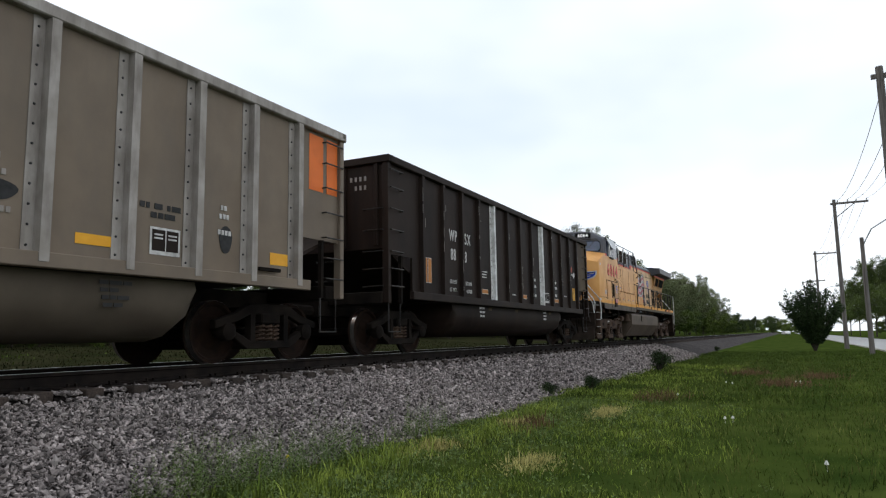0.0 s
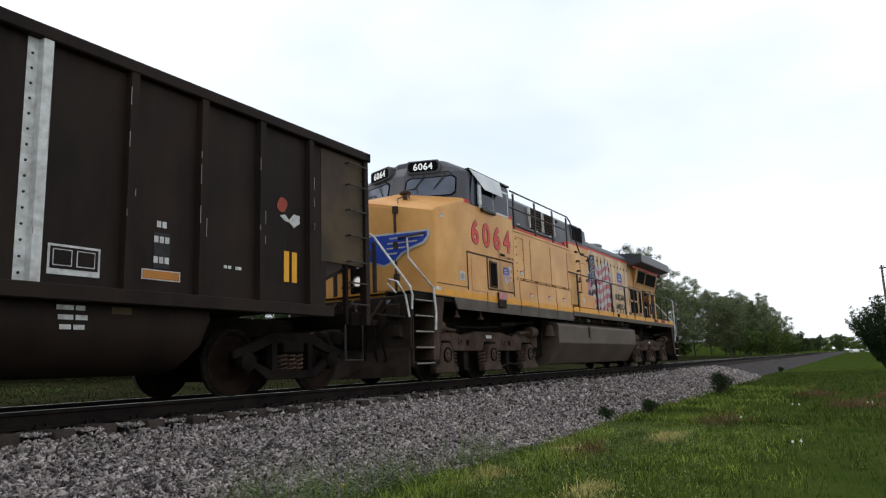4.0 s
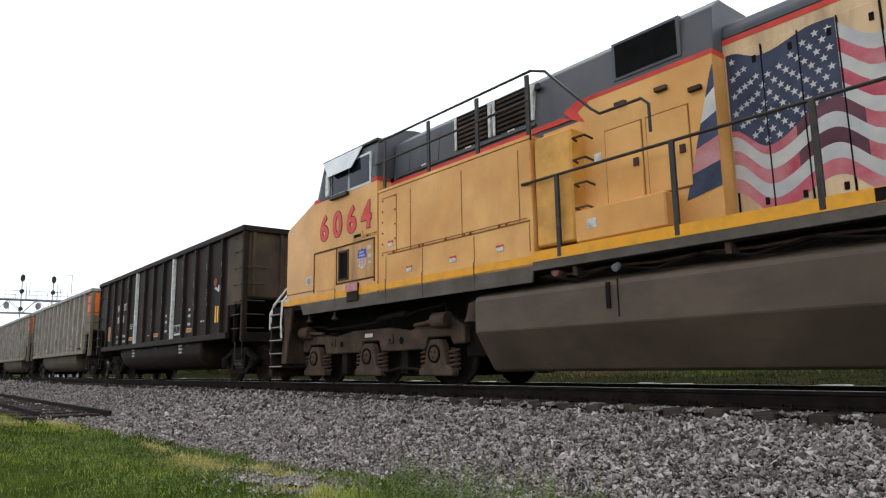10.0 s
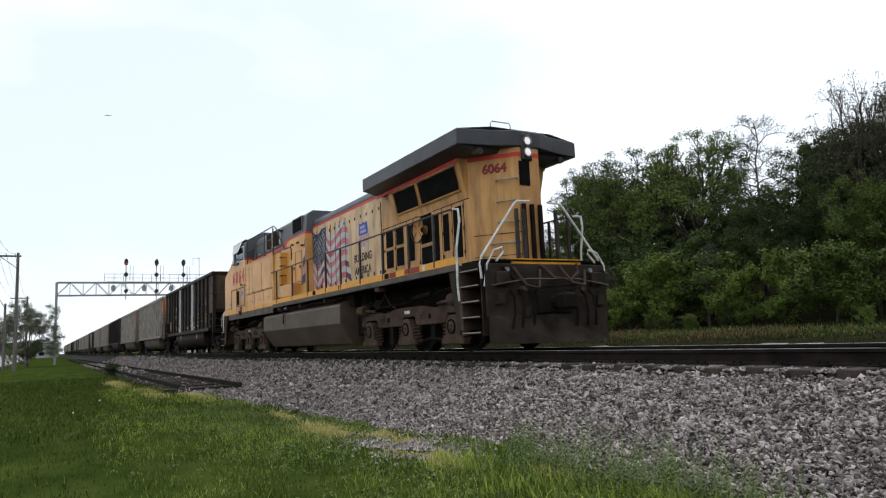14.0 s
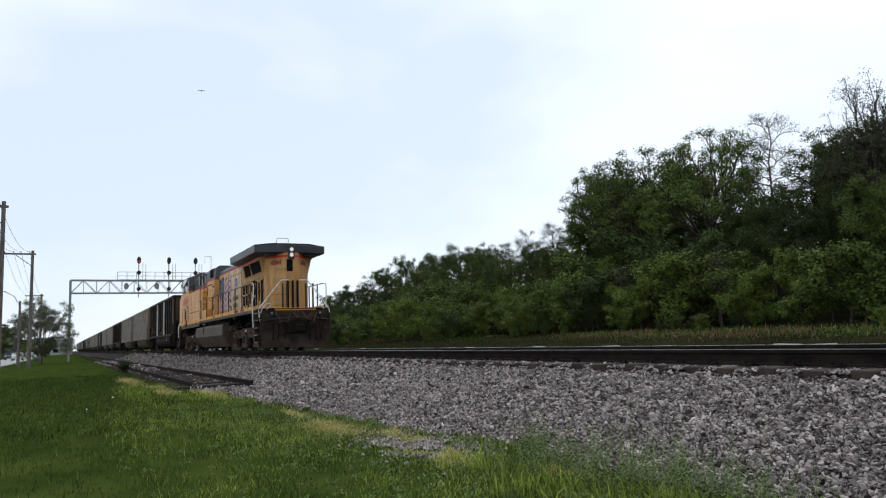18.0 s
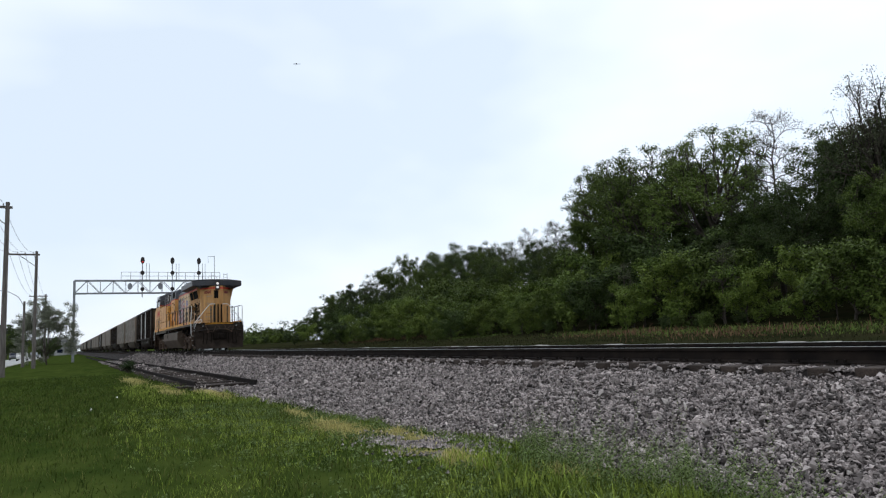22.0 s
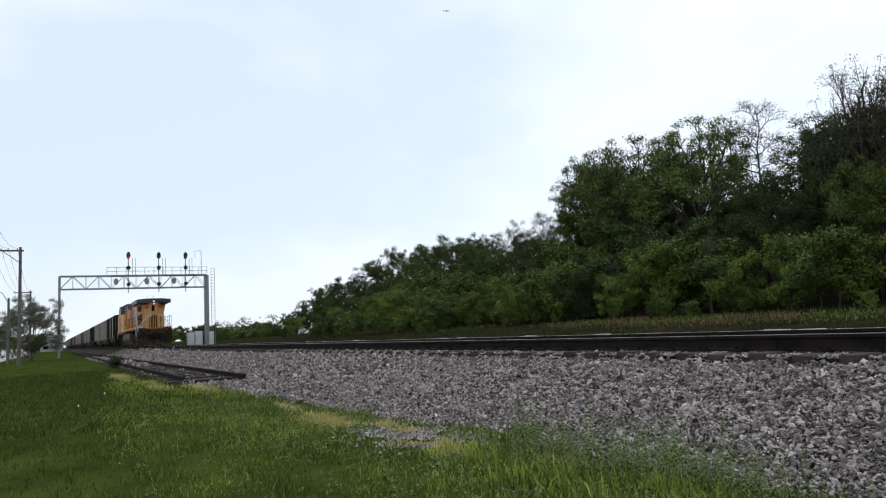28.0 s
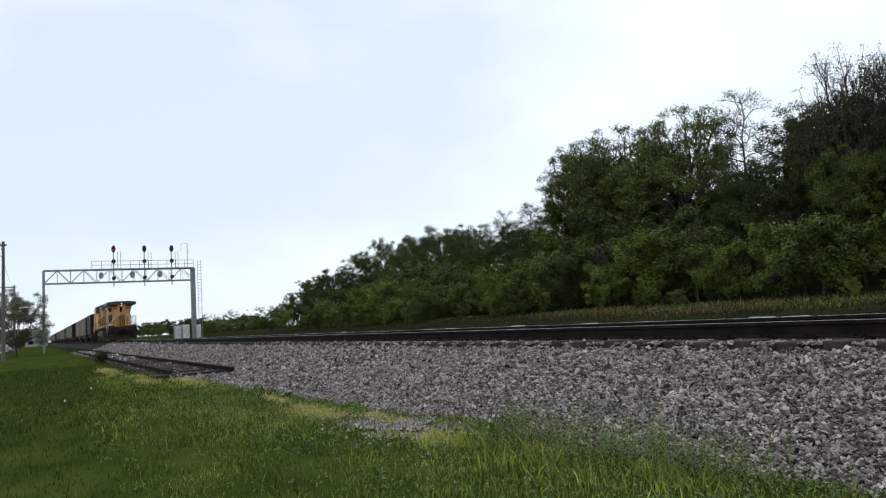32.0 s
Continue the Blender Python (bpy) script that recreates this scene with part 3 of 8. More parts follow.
def limb_tree(seed, height, spread, levels=4, limbs=5, forks=3, bole=0.30, lift=0.35, trunk_r=0.28, fork_angle=38, leader=False):
    """A tree that forks again and again; gives its wood, the ends of its twigs and those of its branches."""
    rng = np.random.default_rng(seed)
    segs, tips = [], []

    def turned(d, tilt, az):
        side = d.cross(Vector((0.3, 0.2, 1))).normalized()
        other = d.cross(side)
        nd = d * math.cos(tilt) + (side * math.cos(az) + other * math.sin(az)) * math.sin(tilt)
        nd.z += lift * 0.35
        return nd.normalized()

    def grow(p, d, length, r, lv):
        mid = p + d * length * 0.5 + Vector(rng.normal(size=3)) * length * 0.07
        d2 = (d + Vector(rng.normal(size=3)) * 0.22 + Vector((0, 0, lift * 0.3))).normalized()
        end = mid + d2 * length * 0.5
        segs.append((p, mid, end, r, lv))
        if lv <= 1:
            tips.append((end, lv))
        if lv == 0:
            return
        az = rng.uniform(0, 6.28)
        for k in range(forks):
            nd = turned(d2, radians(fork_angle) * rng.uniform(0.5, 1.25), az + 6.283 * k / forks + rng.normal() * 0.3)
            grow(end if k < forks - 1 else mid.lerp(end, 0.3), nd, length * rng.uniform(0.58, 0.86), r * 0.62, lv - 1)

    top = Vector((rng.normal() * 0.3, rng.normal() * 0.3, height * bole))
    segs.append((Vector((0, 0, -0.1)), Vector((top.x * 0.3, top.y * 0.3, top.z * 0.5)), top, trunk_r, levels + 1))
    if leader:    # one stem to the tip, with side limbs all the way up
        stem = [top]
        while stem[-1].z < height * 0.93:
            stem.append(stem[-1] + Vector((rng.normal() * 0.22, rng.normal() * 0.22, height * 0.11)))
        for a, b in zip(stem[:-1], stem[1:]):
            k = (height * 1.08 - a.z) / height
            segs.append((a, a.lerp(b, 0.5), b, trunk_r * k, levels))
        for k in range(limbs):
            f = (k + rng.random()) / limbs
            i = min(len(stem) - 2, int(f * (len(stem) - 1)))
            base = stem[i].lerp(stem[i + 1], f * (len(stem) - 1) - i)
            tilt, az = radians(rng.uniform(48, 74)), 2.4 * k + rng.normal() * 0.3
            d = Vector((math.sin(tilt) * math.cos(az), math.sin(tilt) * math.sin(az), math.cos(tilt)))
            grow(base, d, spread * (0.52 - 0.30 * f) * rng.uniform(0.8, 1.2), trunk_r * (0.42 - 0.25 * f), levels - 2)
    else:
        for k in range(limbs):
            tilt = radians(12 if k == 0 else rng.uniform(35, 68))
            az = 6.283 * k / max(1, limbs - 1) + rng.normal() * 0.3
            d = Vector((math.sin(tilt) * math.cos(az), math.sin(tilt) * math.sin(az), math.cos(tilt)))
            grow(top.lerp(Vector((0, 0, 0)), 0.0 if k == 0 else rng.uniform(0, 0.3)), d, height * 0.26, trunk_r * 0.6, levels - 1)
    ends = np.array([tuple(t[0]) for t in tips])
    kz = (height - top.z) / max(0.5, float(np.quantile(ends[:, 2], 0.98)) - top.z)
    kr = spread / float(np.quantile(np.hypot(ends[:, 0], ends[:, 1]), 0.95))

    def fitted(q):
        return Vector((q[0] * kr, q[1] * kr, q[2] if q[2] < top.z else top.z + (q[2] - top.z) * kz))

    wood = Shape()
    for a, b, c, r, lv in segs:
        wood.tube([fitted(a), fitted(b), fitted(c)], max(r, 0.012), 7 if lv > 3 else 5 if lv > 1 else 3, max(r * 0.6, 0.006))
    return wood, np.array([tuple(fitted(t[0])) for t in tips]), np.array([t[1] for t in tips]), rng


def make_limb_tree(name, label, group, leaf, seed, height, spread, per=60, clump=0.55, leaf_size=0.08, **kw):
    wood, ends, lvs, rng = limb_tree(seed, height, spread, **kw)
    t = thing(name, label, "tree", group)
    part("trunk", wood, BARK, t, smooth=True)
    vs, fs, k = [], [], 0
    for c in ends:
        size = rng.uniform(0.6, 1.3)
        v, f = leaf_cloud(rng, [c], clump * size, max(2, int(per * size * size)), leaf_size, 0.6)
        vs.append(v), fs.append(f + k)
        k += len(v)
    part("crown", mesh_from("crown", np.concatenate(vs), np.concatenate(fs), leaf), leaf, t)
    return t


def make_tree(name, label, category, group, seed, height, spread, leaf, **kw):
    wood, v, f = tree_parts(seed, height, spread, leaf, **kw)
    t = thing(name, label, category, group)
    part("trunk", wood, BARK, t, smooth=True)
    part("crown", mesh_from("crown", v, f, leaf), leaf, t)
    return t


def plant(proto, x, y, scale=1.0, turn=0.0, z=None):
    m = pose(x, y, hill(x, y) - 0.05 if z is None else z, 0, 0, turn)
    ob = copy_thing(proto, m)
    ob.scale = (scale, scale, scale)
    return ob


# the skyline of the wooded bank: bearing in degrees to the track's left, height in degrees over the horizon
SKYLINE = [(-92, 0.4), (-88, 0.6), (-86, 1.2), (-85.5, 2.2), (-84.5, 3.6), (-82.5, 4.5), (-80, 5.0), (-77, 6.6), (-74.5, 8.2), (-71, 7.5), (-67, 8.2), (-63, 10.5), (-55, 11.5), (-30, 16), (-8, 19), (0, 20), (8, 20.5), (12, 20), (18, 18.6), (21, 17.4), (24, 16.9), (26.2, 16.9),
           (28, 16.5), (30, 15), (32, 13.7), (34, 15), (35.9, 14.8), (36.5, 13.6), (38.4, 14.9), (40.2, 14.1), (42.3, 14.7), (43.7, 14.3), (46.5, 13), (48.4, 12.2), (49.4, 11.2), (50, 8.9), (51.4, 8.8), (54, 8.5), (56.5, 7.5), (58.3, 7.9), (60.3, 7.5), (63.2, 6.9),
           (64.1, 6.0), (66.5, 5.9), (69.8, 4.1), (70.8, 3.7), (72.8, 2.0), (75.3, 1.2), (78, 1.0), (92, 0.5)]


def skyline_height(x, y):
    """How high over the land a plant at (x, y) reaches."""
    b = math.degrees(math.atan2(-x, y))
    el = float(np.interp(b, [p[0] for p in SKYLINE], [p[1] for p in SKYLINE]))
    return math.hypot(x, y) * math.tan(radians(el)) + EYE_Z - hill(x, y)


def crown_top(proto):
    zs = np.concatenate([[v.co.z for v in c.data.vertices] for c in proto.children])
    return float(np.quantile(zs, 0.985))


def make_woods():
    g = "trees on the bank"
    big = [make_tree("bank_tree", "leafy green tree on the wooded bank", "tree", g, 11, 13.0, 4.3, LEAF[0], per=190, clump=0.72, leaf_size=0.085, limbs=17),
           make_tree("bank_tree", "dark green bushy tree on the wooded bank", "tree", g, 12, 12.5, 4.0, LEAF[2], per=190, clump=0.72, leaf_size=0.085, limbs=17)]
    oak = [make_limb_tree("spreading_tree", "broad dark tree with limbs showing through its crown", g, LEAF[0], 13, 13.0, 5.0, per=120, clump=0.60, leaf_size=0.075, levels=4, limbs=8, trunk_r=0.30, bole=0.42, lift=0.15),
           make_limb_tree("spreading_tree", "tall open tree with dark limbs and small leaves", g, LEAF[3], 17, 14.0, 4.0, per=24, clump=0.45, leaf_size=0.055, levels=5, limbs=8, trunk_r=0.24, bole=0.45, lift=0.1, fork_angle=42)]
    shrub = [make_tree("bank_shrub", "bright green shrub at the foot of the bank", "shrub", "shrubs on the bank", 21, 4.2, 2.1, LEAF[1], per=130, clump=0.46, leaf_size=0.08, low=0.05, trunk_r=0.07),
             make_tree("bank_shrub", "green shrub at the foot of the bank", "shrub", "shrubs on the bank", 22, 3.6, 2.0, LEAF[0], per=130, clump=0.46, leaf_size=0.08, low=0.05, trunk_r=0.07),
             make_tree("bank_shrub", "dark green shrub at the foot of the bank", "shrub", "shrubs on the bank", 23, 4.6, 2.2, LEAF[2], per=130, clump=0.48, leaf_size=0.08, low=0.05, trunk_r=0.07)]
    thin = [make_limb_tree("bare_tree", "thin grey tree with sparse spring leaves", g, LEAF[3], 31, 13.5, 2.7, per=7, clump=0.4, leaf_size=0.045, levels=5, limbs=20, trunk_r=0.17, bole=0.42, lift=0.15, fork_angle=42, leader=True),
            make_limb_tree("bare_tree", "half-bare grey tree with fine twigs", g, LEAF[3], 32, 10.0, 2.8, per=14, clump=0.42, leaf_size=0.05, levels=5, limbs=18, trunk_r=0.15, bole=0.35, lift=0.15, fork_angle=42, leader=True)]
    # far trees, with the haze painted into their leaves
    spring = make_tree("far_tree", "leafy tree beside the line, paled for haze", "tree", "trees down the line", 61, 12.5, 4.2, LEAF_HAZE, per=170, clump=0.75, leaf_size=0.10, limbs=16, low=0.08)
    protos = (*big, *oak, *shrub, *thin, spring)
    tops = {p: crown_top(p) for p in protos}
    rng = random.Random(4)

    def fit(proto, x, y, share):
        k = 0.94 * share * max(0.6, skyline_height(x, y)) / tops[proto]
        plant(proto, x, y, max(0.22, min(2.2, k)), rng.uniform(0, 360))

    # the front row of shrubs, then the wood behind, rising to the skyline
    x = -150.0
    i = 0
    while x < 150:
        step = 2.7 if -75 < x < 30 else 4.0
        y = 30.5 if x > -75 else 30.5 - (-75 - x) * 0.05
        bearing = math.degrees(math.atan2(-x, 36))
        open_sky = 22 < bearing < 49
        full = 0.80 if bearing < 32 else 0.68 if bearing < 37.5 else 0.60
        low = min(4.6, 0.55 * skyline_height(x, y))
        p = rng.choices(shrub, (4, 3, 2))[0]
        plant(p, x + rng.uniform(-.9, .9), y + rng.uniform(-1.5, 1.2), max(0.25, low * rng.uniform(0.4, 0.95) / tops[p]), rng.uniform(0, 360))
        if i % 2 == 0:
            fit(rng.choice(big) if bearing < 37 else rng.choices(shrub, (3, 3, 2))[0], x + rng.uniform(-1.2, 1.2), 33.5 + rng.uniform(-1, 1), rng.uniform(0.75, 0.98) * full if open_sky else rng.uniform(0.46, 0.64))
        if i % 2 == 1:
            fit(rng.choice(big), x + rng.uniform(-1.2, 1.2), 37 + rng.uniform(-1, 1), rng.uniform(0.82, 1.0) * full if open_sky else rng.uniform(0.62, 0.82))
        if open_sky:
            fit(rng.choice(big), x + rng.uniform(-1.2, 1.2), 42 + rng.uniform(-1, 1), rng.uniform(0.85, 1.02) * full)
        if i % 4 == 2 and not open_sky:
            fit(rng.choice(big), x + rng.uniform(-1, 1), 42 + rng.uniform(-1, 1), rng.uniform(0.86, 1.02))
        if i % 6 == 3 and not open_sky:
            fit(rng.choice(thin), x + rng.uniform(-1, 1), 43 + rng.uniform(-1, 1), rng.uniform(0.88, 1.0))
        x += step
        i += 1

    def by_bearing(proto, bearing, y, share=1.0):
        fit(proto, -y * math.tan(radians(bearing)), y, share)

    # trees that stand out on the skyline
    b0, b1, o0, o1, t0, t1 = *big, *oak, *thin
    for proto, b, y, share in ((o0, 39.6, 39, 1.09), (o0, 44.4, 38, 1.06), (o0, 46.2, 40, 1.0), (b0, 42.0, 43, 0.8), (b0, 47.6, 38, 0.70), (t0, 34.8, 40, 1.14), (b1, 31.4, 39, 0.95), (b1, 36.8, 41, 0.66),
                               (o1, 27.6, 38, 1.02), (o1, 23.6, 38, 1.0), (o1, 20.5, 39, 1.0), (b1, 29.6, 40, 0.86), (b0, 25.5, 41, 0.80), (b1, 22.0, 40, 0.82), (b0, 30.8, 42, 0.80), (b1, 44.0, 43, 0.72), (b0, 38.5, 44, 0.8), (b0, 27.8, 42, 0.78),
                               (t1, 51.6, 41, 1.06), (t0, 53.4, 42, 1.05), (t1, 55.0, 42, 1.0), (b1, 59.3, 40, 1.02), (b1, 61.2, 41, 0.97), (b0, 63.0, 40, 1.0), (t1, 67.0, 40, 1.03), (t0, -64, 30, 1.28), (t1, -75, 30, 1.22), (b0, -73.6, 31, 1.12), (spring, -75.6, 31, 1.0), (spring, -76.8, 32, 1.0), (spring, -78.0, 31, 1.0), (spring, -79.2, 32, 1.02), (spring, -80.4, 31, 1.0), (spring, -81.4, 31, 1.02), (b0, -82.4, 31, 1.0), (spring, -83.2, 31, 1.0), (b1, -84.2, 31, 1.0), (b1, 56.5, 41, 0.9), (b0, 65, 40, 0.94), (b1, 68.6, 40, 0.98), (b0, 70.4, 39, 1.0), (b1, 50.2, 40, 0.8), (b0, 57.6, 39, 0.9), (b1, 53, 38, 0.75),
                               (t1, -12, 34, 1.0), (t0, -9, 34, 1.05), (t1, -5.5, 35, 1.0), (t0, -2.5, 34, 1.03), (t1, 1, 35, 1.0), (t0, 4.5, 34, 1.0), (b0, -7, 36, 0.9), (b1, 2.5, 36, 0.92), (t1, 8, 35, 1.0), (b0, 9.5, 36, 0.95), (t0, 13, 36, 1.0), (t1, 16.5, 36, 1.0), (t0, 20, 36, 1.03), (b0, 18, 37, 0.95)):
        by_bearing(proto, b, y, share)
    # low growth that straggles down the bank
    for i in range(46):
        x = rng.uniform(-80, 34)
        y = rng.uniform(25.5, 29.5) if x > -42 else rng.uniform(22, 28)
        plant(rng.choice(shrub), x, y, rng.uniform(0.10, 0.26) if x > -42 else rng.uniform(0.2, 0.45), rng.uniform(0, 360))
    for x, y, k in ((-47, 26, 0.6), (-52, 25, 0.75), (-57, 26, 0.7), (-44, 27, 0.55), (-39, 27.5, 0.5)):
        plant(shrub[0], x, y, k, rng.uniform(0, 360))
    # slim pale saplings before the wood
    for b, y, h in ((46.4, 30, 0.42), (39.0, 30.5, 0.45), (31.5, 30.5, 0.36)):
        by_bearing(t0, b, y, h)
    for proto in protos:
        proto.matrix_basis = pose(rng.uniform(-20, 40), 52, hill(0, 52) - 0.05)
    return big, shrub, spring


WOODS = make_woods()


# ---------------------------------------------------------------- coal cars
CAR_HALF, CAR_PITCH = 7.36, 16.3


def wheelset(parent, x, z, r, gauge=0.755, face=RUST):
    """An axle with two flanged wheels, turning about its own centre."""
    axle = part("wheelset", Shape().rings_y(0, 0, [(-1.0, 0.05), (-1.0, 0.075), (-0.6, 0.085), (0.6, 0.085), (1.0, 0.075), (1.0, 0.05)], 12), UNDERDARK, parent, smooth=True)
    axle.matrix_basis = pose(x, 0, z)
    for s in (-1, 1):
        prof = [(s * (gauge - 0.07), 0.09), (s * (gauge - 0.07), r + 0.025), (s * (gauge - 0.045), r + 0.025), (s * (gauge - 0.035), r), (s * (gauge + 0.06), r - 0.004),
                (s * (gauge + 0.062), r - 0.05), (s * (gauge + 0.02), r - 0.085), (s * (gauge + 0.0), r * 0.55), (s * (gauge + 0.06), r * 0.34), (s * (gauge + 0.09), 0.12)]
        w = part("wheel", Shape().rings_y(0, 0, prof, 32), face, axle, smooth=True)
        part("tread", Shape().loft([[(rr * math.cos(2 * math.pi * k / 32), y, rr * math.sin(2 * math.pi * k / 32)) for k in range(32)] for y, rr in
                                   ((s * (gauge - 0.03), r + 0.003), (s * (gauge + 0.055), r - 0.001))], close=False), STEEL, axle, smooth=True)
    return axle


def car_truck(parent, x):
    """A two-axle freight bogie with cast side frames."""
    wheels = []
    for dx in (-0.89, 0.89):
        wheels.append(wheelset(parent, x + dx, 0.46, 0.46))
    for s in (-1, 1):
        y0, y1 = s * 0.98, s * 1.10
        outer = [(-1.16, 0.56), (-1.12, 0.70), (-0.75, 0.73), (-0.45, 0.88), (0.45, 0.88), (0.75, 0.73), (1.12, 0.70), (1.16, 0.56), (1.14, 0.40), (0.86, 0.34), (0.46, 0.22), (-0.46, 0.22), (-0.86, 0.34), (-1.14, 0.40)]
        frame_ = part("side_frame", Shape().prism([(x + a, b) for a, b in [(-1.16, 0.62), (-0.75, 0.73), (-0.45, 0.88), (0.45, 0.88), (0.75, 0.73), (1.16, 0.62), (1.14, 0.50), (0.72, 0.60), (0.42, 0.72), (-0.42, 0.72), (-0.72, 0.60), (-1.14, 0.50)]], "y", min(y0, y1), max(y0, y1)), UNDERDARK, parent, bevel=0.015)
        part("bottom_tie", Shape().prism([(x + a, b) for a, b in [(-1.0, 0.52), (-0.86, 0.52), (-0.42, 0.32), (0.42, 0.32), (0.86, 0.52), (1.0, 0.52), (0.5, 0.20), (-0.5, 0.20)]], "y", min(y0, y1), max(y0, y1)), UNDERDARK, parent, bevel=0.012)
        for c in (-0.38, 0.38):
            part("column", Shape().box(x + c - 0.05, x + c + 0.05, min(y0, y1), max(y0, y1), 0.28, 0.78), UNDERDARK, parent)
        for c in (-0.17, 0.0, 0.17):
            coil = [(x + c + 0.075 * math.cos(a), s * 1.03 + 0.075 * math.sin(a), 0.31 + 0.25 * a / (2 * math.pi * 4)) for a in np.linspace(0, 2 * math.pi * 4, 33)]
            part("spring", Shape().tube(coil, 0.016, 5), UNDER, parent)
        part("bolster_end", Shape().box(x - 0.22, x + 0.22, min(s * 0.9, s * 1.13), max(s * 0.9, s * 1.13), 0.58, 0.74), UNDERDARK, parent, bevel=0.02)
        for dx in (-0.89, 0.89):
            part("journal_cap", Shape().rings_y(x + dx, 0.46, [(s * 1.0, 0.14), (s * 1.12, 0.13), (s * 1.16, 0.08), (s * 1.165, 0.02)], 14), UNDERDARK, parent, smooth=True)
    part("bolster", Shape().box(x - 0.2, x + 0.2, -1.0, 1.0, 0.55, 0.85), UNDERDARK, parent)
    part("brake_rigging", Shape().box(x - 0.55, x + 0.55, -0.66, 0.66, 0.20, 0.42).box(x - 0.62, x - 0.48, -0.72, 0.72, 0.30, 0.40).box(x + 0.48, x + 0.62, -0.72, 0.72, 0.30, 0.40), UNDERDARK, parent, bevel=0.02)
    return wheels


def coal_car(kind, label):
    """An open coal gondola, its centre at the origin. kind: paint scheme."""
    dark = kind in ("black", "redend")
    skin = CARBLACK if dark else ALUM
    rib = CARBLACK if dark else ALUMRIB
    car = thing("coal_car", label, "freight car", "coal cars of the train")
    h, top, bot, w = CAR_HALF, 3.80, 1.22, 1.52
    inner = w - 0.05
    rivets = Shape()
    # side sheets, cut up at the ends
    for s in (-1, 1):
        pts = [(-h, 1.95), (-h + 1.0, 1.95), (-h + 1.0, bot), (h - 1.0, bot), (h - 1.0, 1.95), (h, 1.95), (h, top), (-h, top)]
        part("side_sheet", Shape().prism(pts, "y", min(s * w, s * inner), max(s * w, s * inner)), skin, car)
        part("top_chord", Shape().box(-h - 0.05, h + 0.05, min(s * (w - 0.06), s * (w + 0.10)), max(s * (w - 0.06), s * (w + 0.10)), top - 0.05, top + 0.10), rib if not dark else CARBLACK, car, bevel=0.015)
        part("side_sill", Shape().box(-h + 0.9, h - 0.9, min(s * (w - 0.02), s * (w + 0.09)), max(s * (w - 0.02), s * (w + 0.09)), bot - 0.12, bot + 0.04), skin, car, bevel=0.01)
        # ribs
        if dark:
            for i in range(-6, 7):
                white = i in (-2, 2) and kind == "black"
                x = i * 0.995
                r = part("rib", Shape().prism([(x - 0.065, w * s), (x - 0.05, (w + 0.085) * s), (x + 0.05, (w + 0.085) * s), (x + 0.065, w * s)], "z", bot + 0.04, top - 0.05), WHITEPAINT if white else rib, car, "white-painted rib" if white else "")
                if white:
                    flange = part("rib_flange", Shape().box(x - 0.17, x - 0.065, min(w * s, (w + 0.008) * s), max(w * s, (w + 0.008) * s), bot + 0.04, top - 0.05), WHITEPAINT, car, "white flange with rivets")
                    rivet_line(rivets, x - 0.12, s * (w + 0.008), bot + 0.12, top - 0.12, 0.16, s)
        else:
            for i in range(-6, 7):
                x = i * 1.03
                part("rib", Shape().prism([(x - 0.07, w * s), (x - 0.055, (w + 0.10) * s), (x + 0.055, (w + 0.10) * s), (x + 0.07, w * s)], "z", bot - 0.06, top - 0.05), rib, car)
                flange = part("rib_flange", Shape().box(x - 0.20, x - 0.07, min(w * s, (w + 0.012) * s), max(w * s, (w + 0.012) * s), bot + 0.04, top - 0.05), rib, car)
                rivet_line(rivets, x - 0.145, s * (w + 0.012), bot + 0.1, top - 0.12, 0.21, s)
    if kind == "black":    # rivets up the corners of the side sheets
        for s in (-1, 1):
            for x in (-h + 0.10, h - 0.10):
                rivet_line(rivets, x, s * (w + 0.006), 2.0, top - 0.1, 0.14, s)
    if rivets.v:
        tagged(part("rivets", rivets, DARKLETTER, car), kind="stuff")
    # ends: sheet, slope, corner posts, ladder
    endmat = {"black": CARBROWN, "redend": CARRED, "tan": ALUM}[kind]
    for e in (-1, 1):
        part("end_sheet", Shape().prism([(-w, 2.1), (w, 2.1), (w, top), (-w, top)], "x", min(e * h, e * (h - 0.05)), max(e * h, e * (h - 0.05))), endmat if e > 0 else skin, car)
        part("end_chord", Shape().box(min(e * (h - 0.06), e * (h + 0.08)), max(e * (h - 0.06), e * (h + 0.08)), -w - 0.1, w + 0.1, top - 0.05, top + 0.10), rib if not dark else CARBLACK, car, bevel=0.015)
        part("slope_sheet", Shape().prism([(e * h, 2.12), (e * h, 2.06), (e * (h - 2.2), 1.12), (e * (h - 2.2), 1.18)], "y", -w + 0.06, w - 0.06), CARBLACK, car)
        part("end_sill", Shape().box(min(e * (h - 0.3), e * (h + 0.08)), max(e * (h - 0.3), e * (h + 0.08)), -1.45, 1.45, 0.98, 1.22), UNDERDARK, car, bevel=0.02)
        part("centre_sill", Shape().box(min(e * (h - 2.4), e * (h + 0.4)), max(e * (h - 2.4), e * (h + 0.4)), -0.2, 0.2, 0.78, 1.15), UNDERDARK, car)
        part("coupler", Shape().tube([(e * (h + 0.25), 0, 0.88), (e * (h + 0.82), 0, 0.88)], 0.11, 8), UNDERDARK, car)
        if kind == "tan" and e > 0:
            for s in (-1, 1):
                [part("orange_panel", Shape().box(xa, xb, min(s * w, s * (w + 0.006)), max(s * w, s * (w + 0.006)), 2.76, top - 0.10), ORANGE, car, "orange painted end panel") for xa, xb in ((6.50, 6.88), (6.98, 7.28))]
            part("orange_panel", Shape().box(h, h + 0.006, -w, w, 2.72, top - 0.06), ORANGE, car)
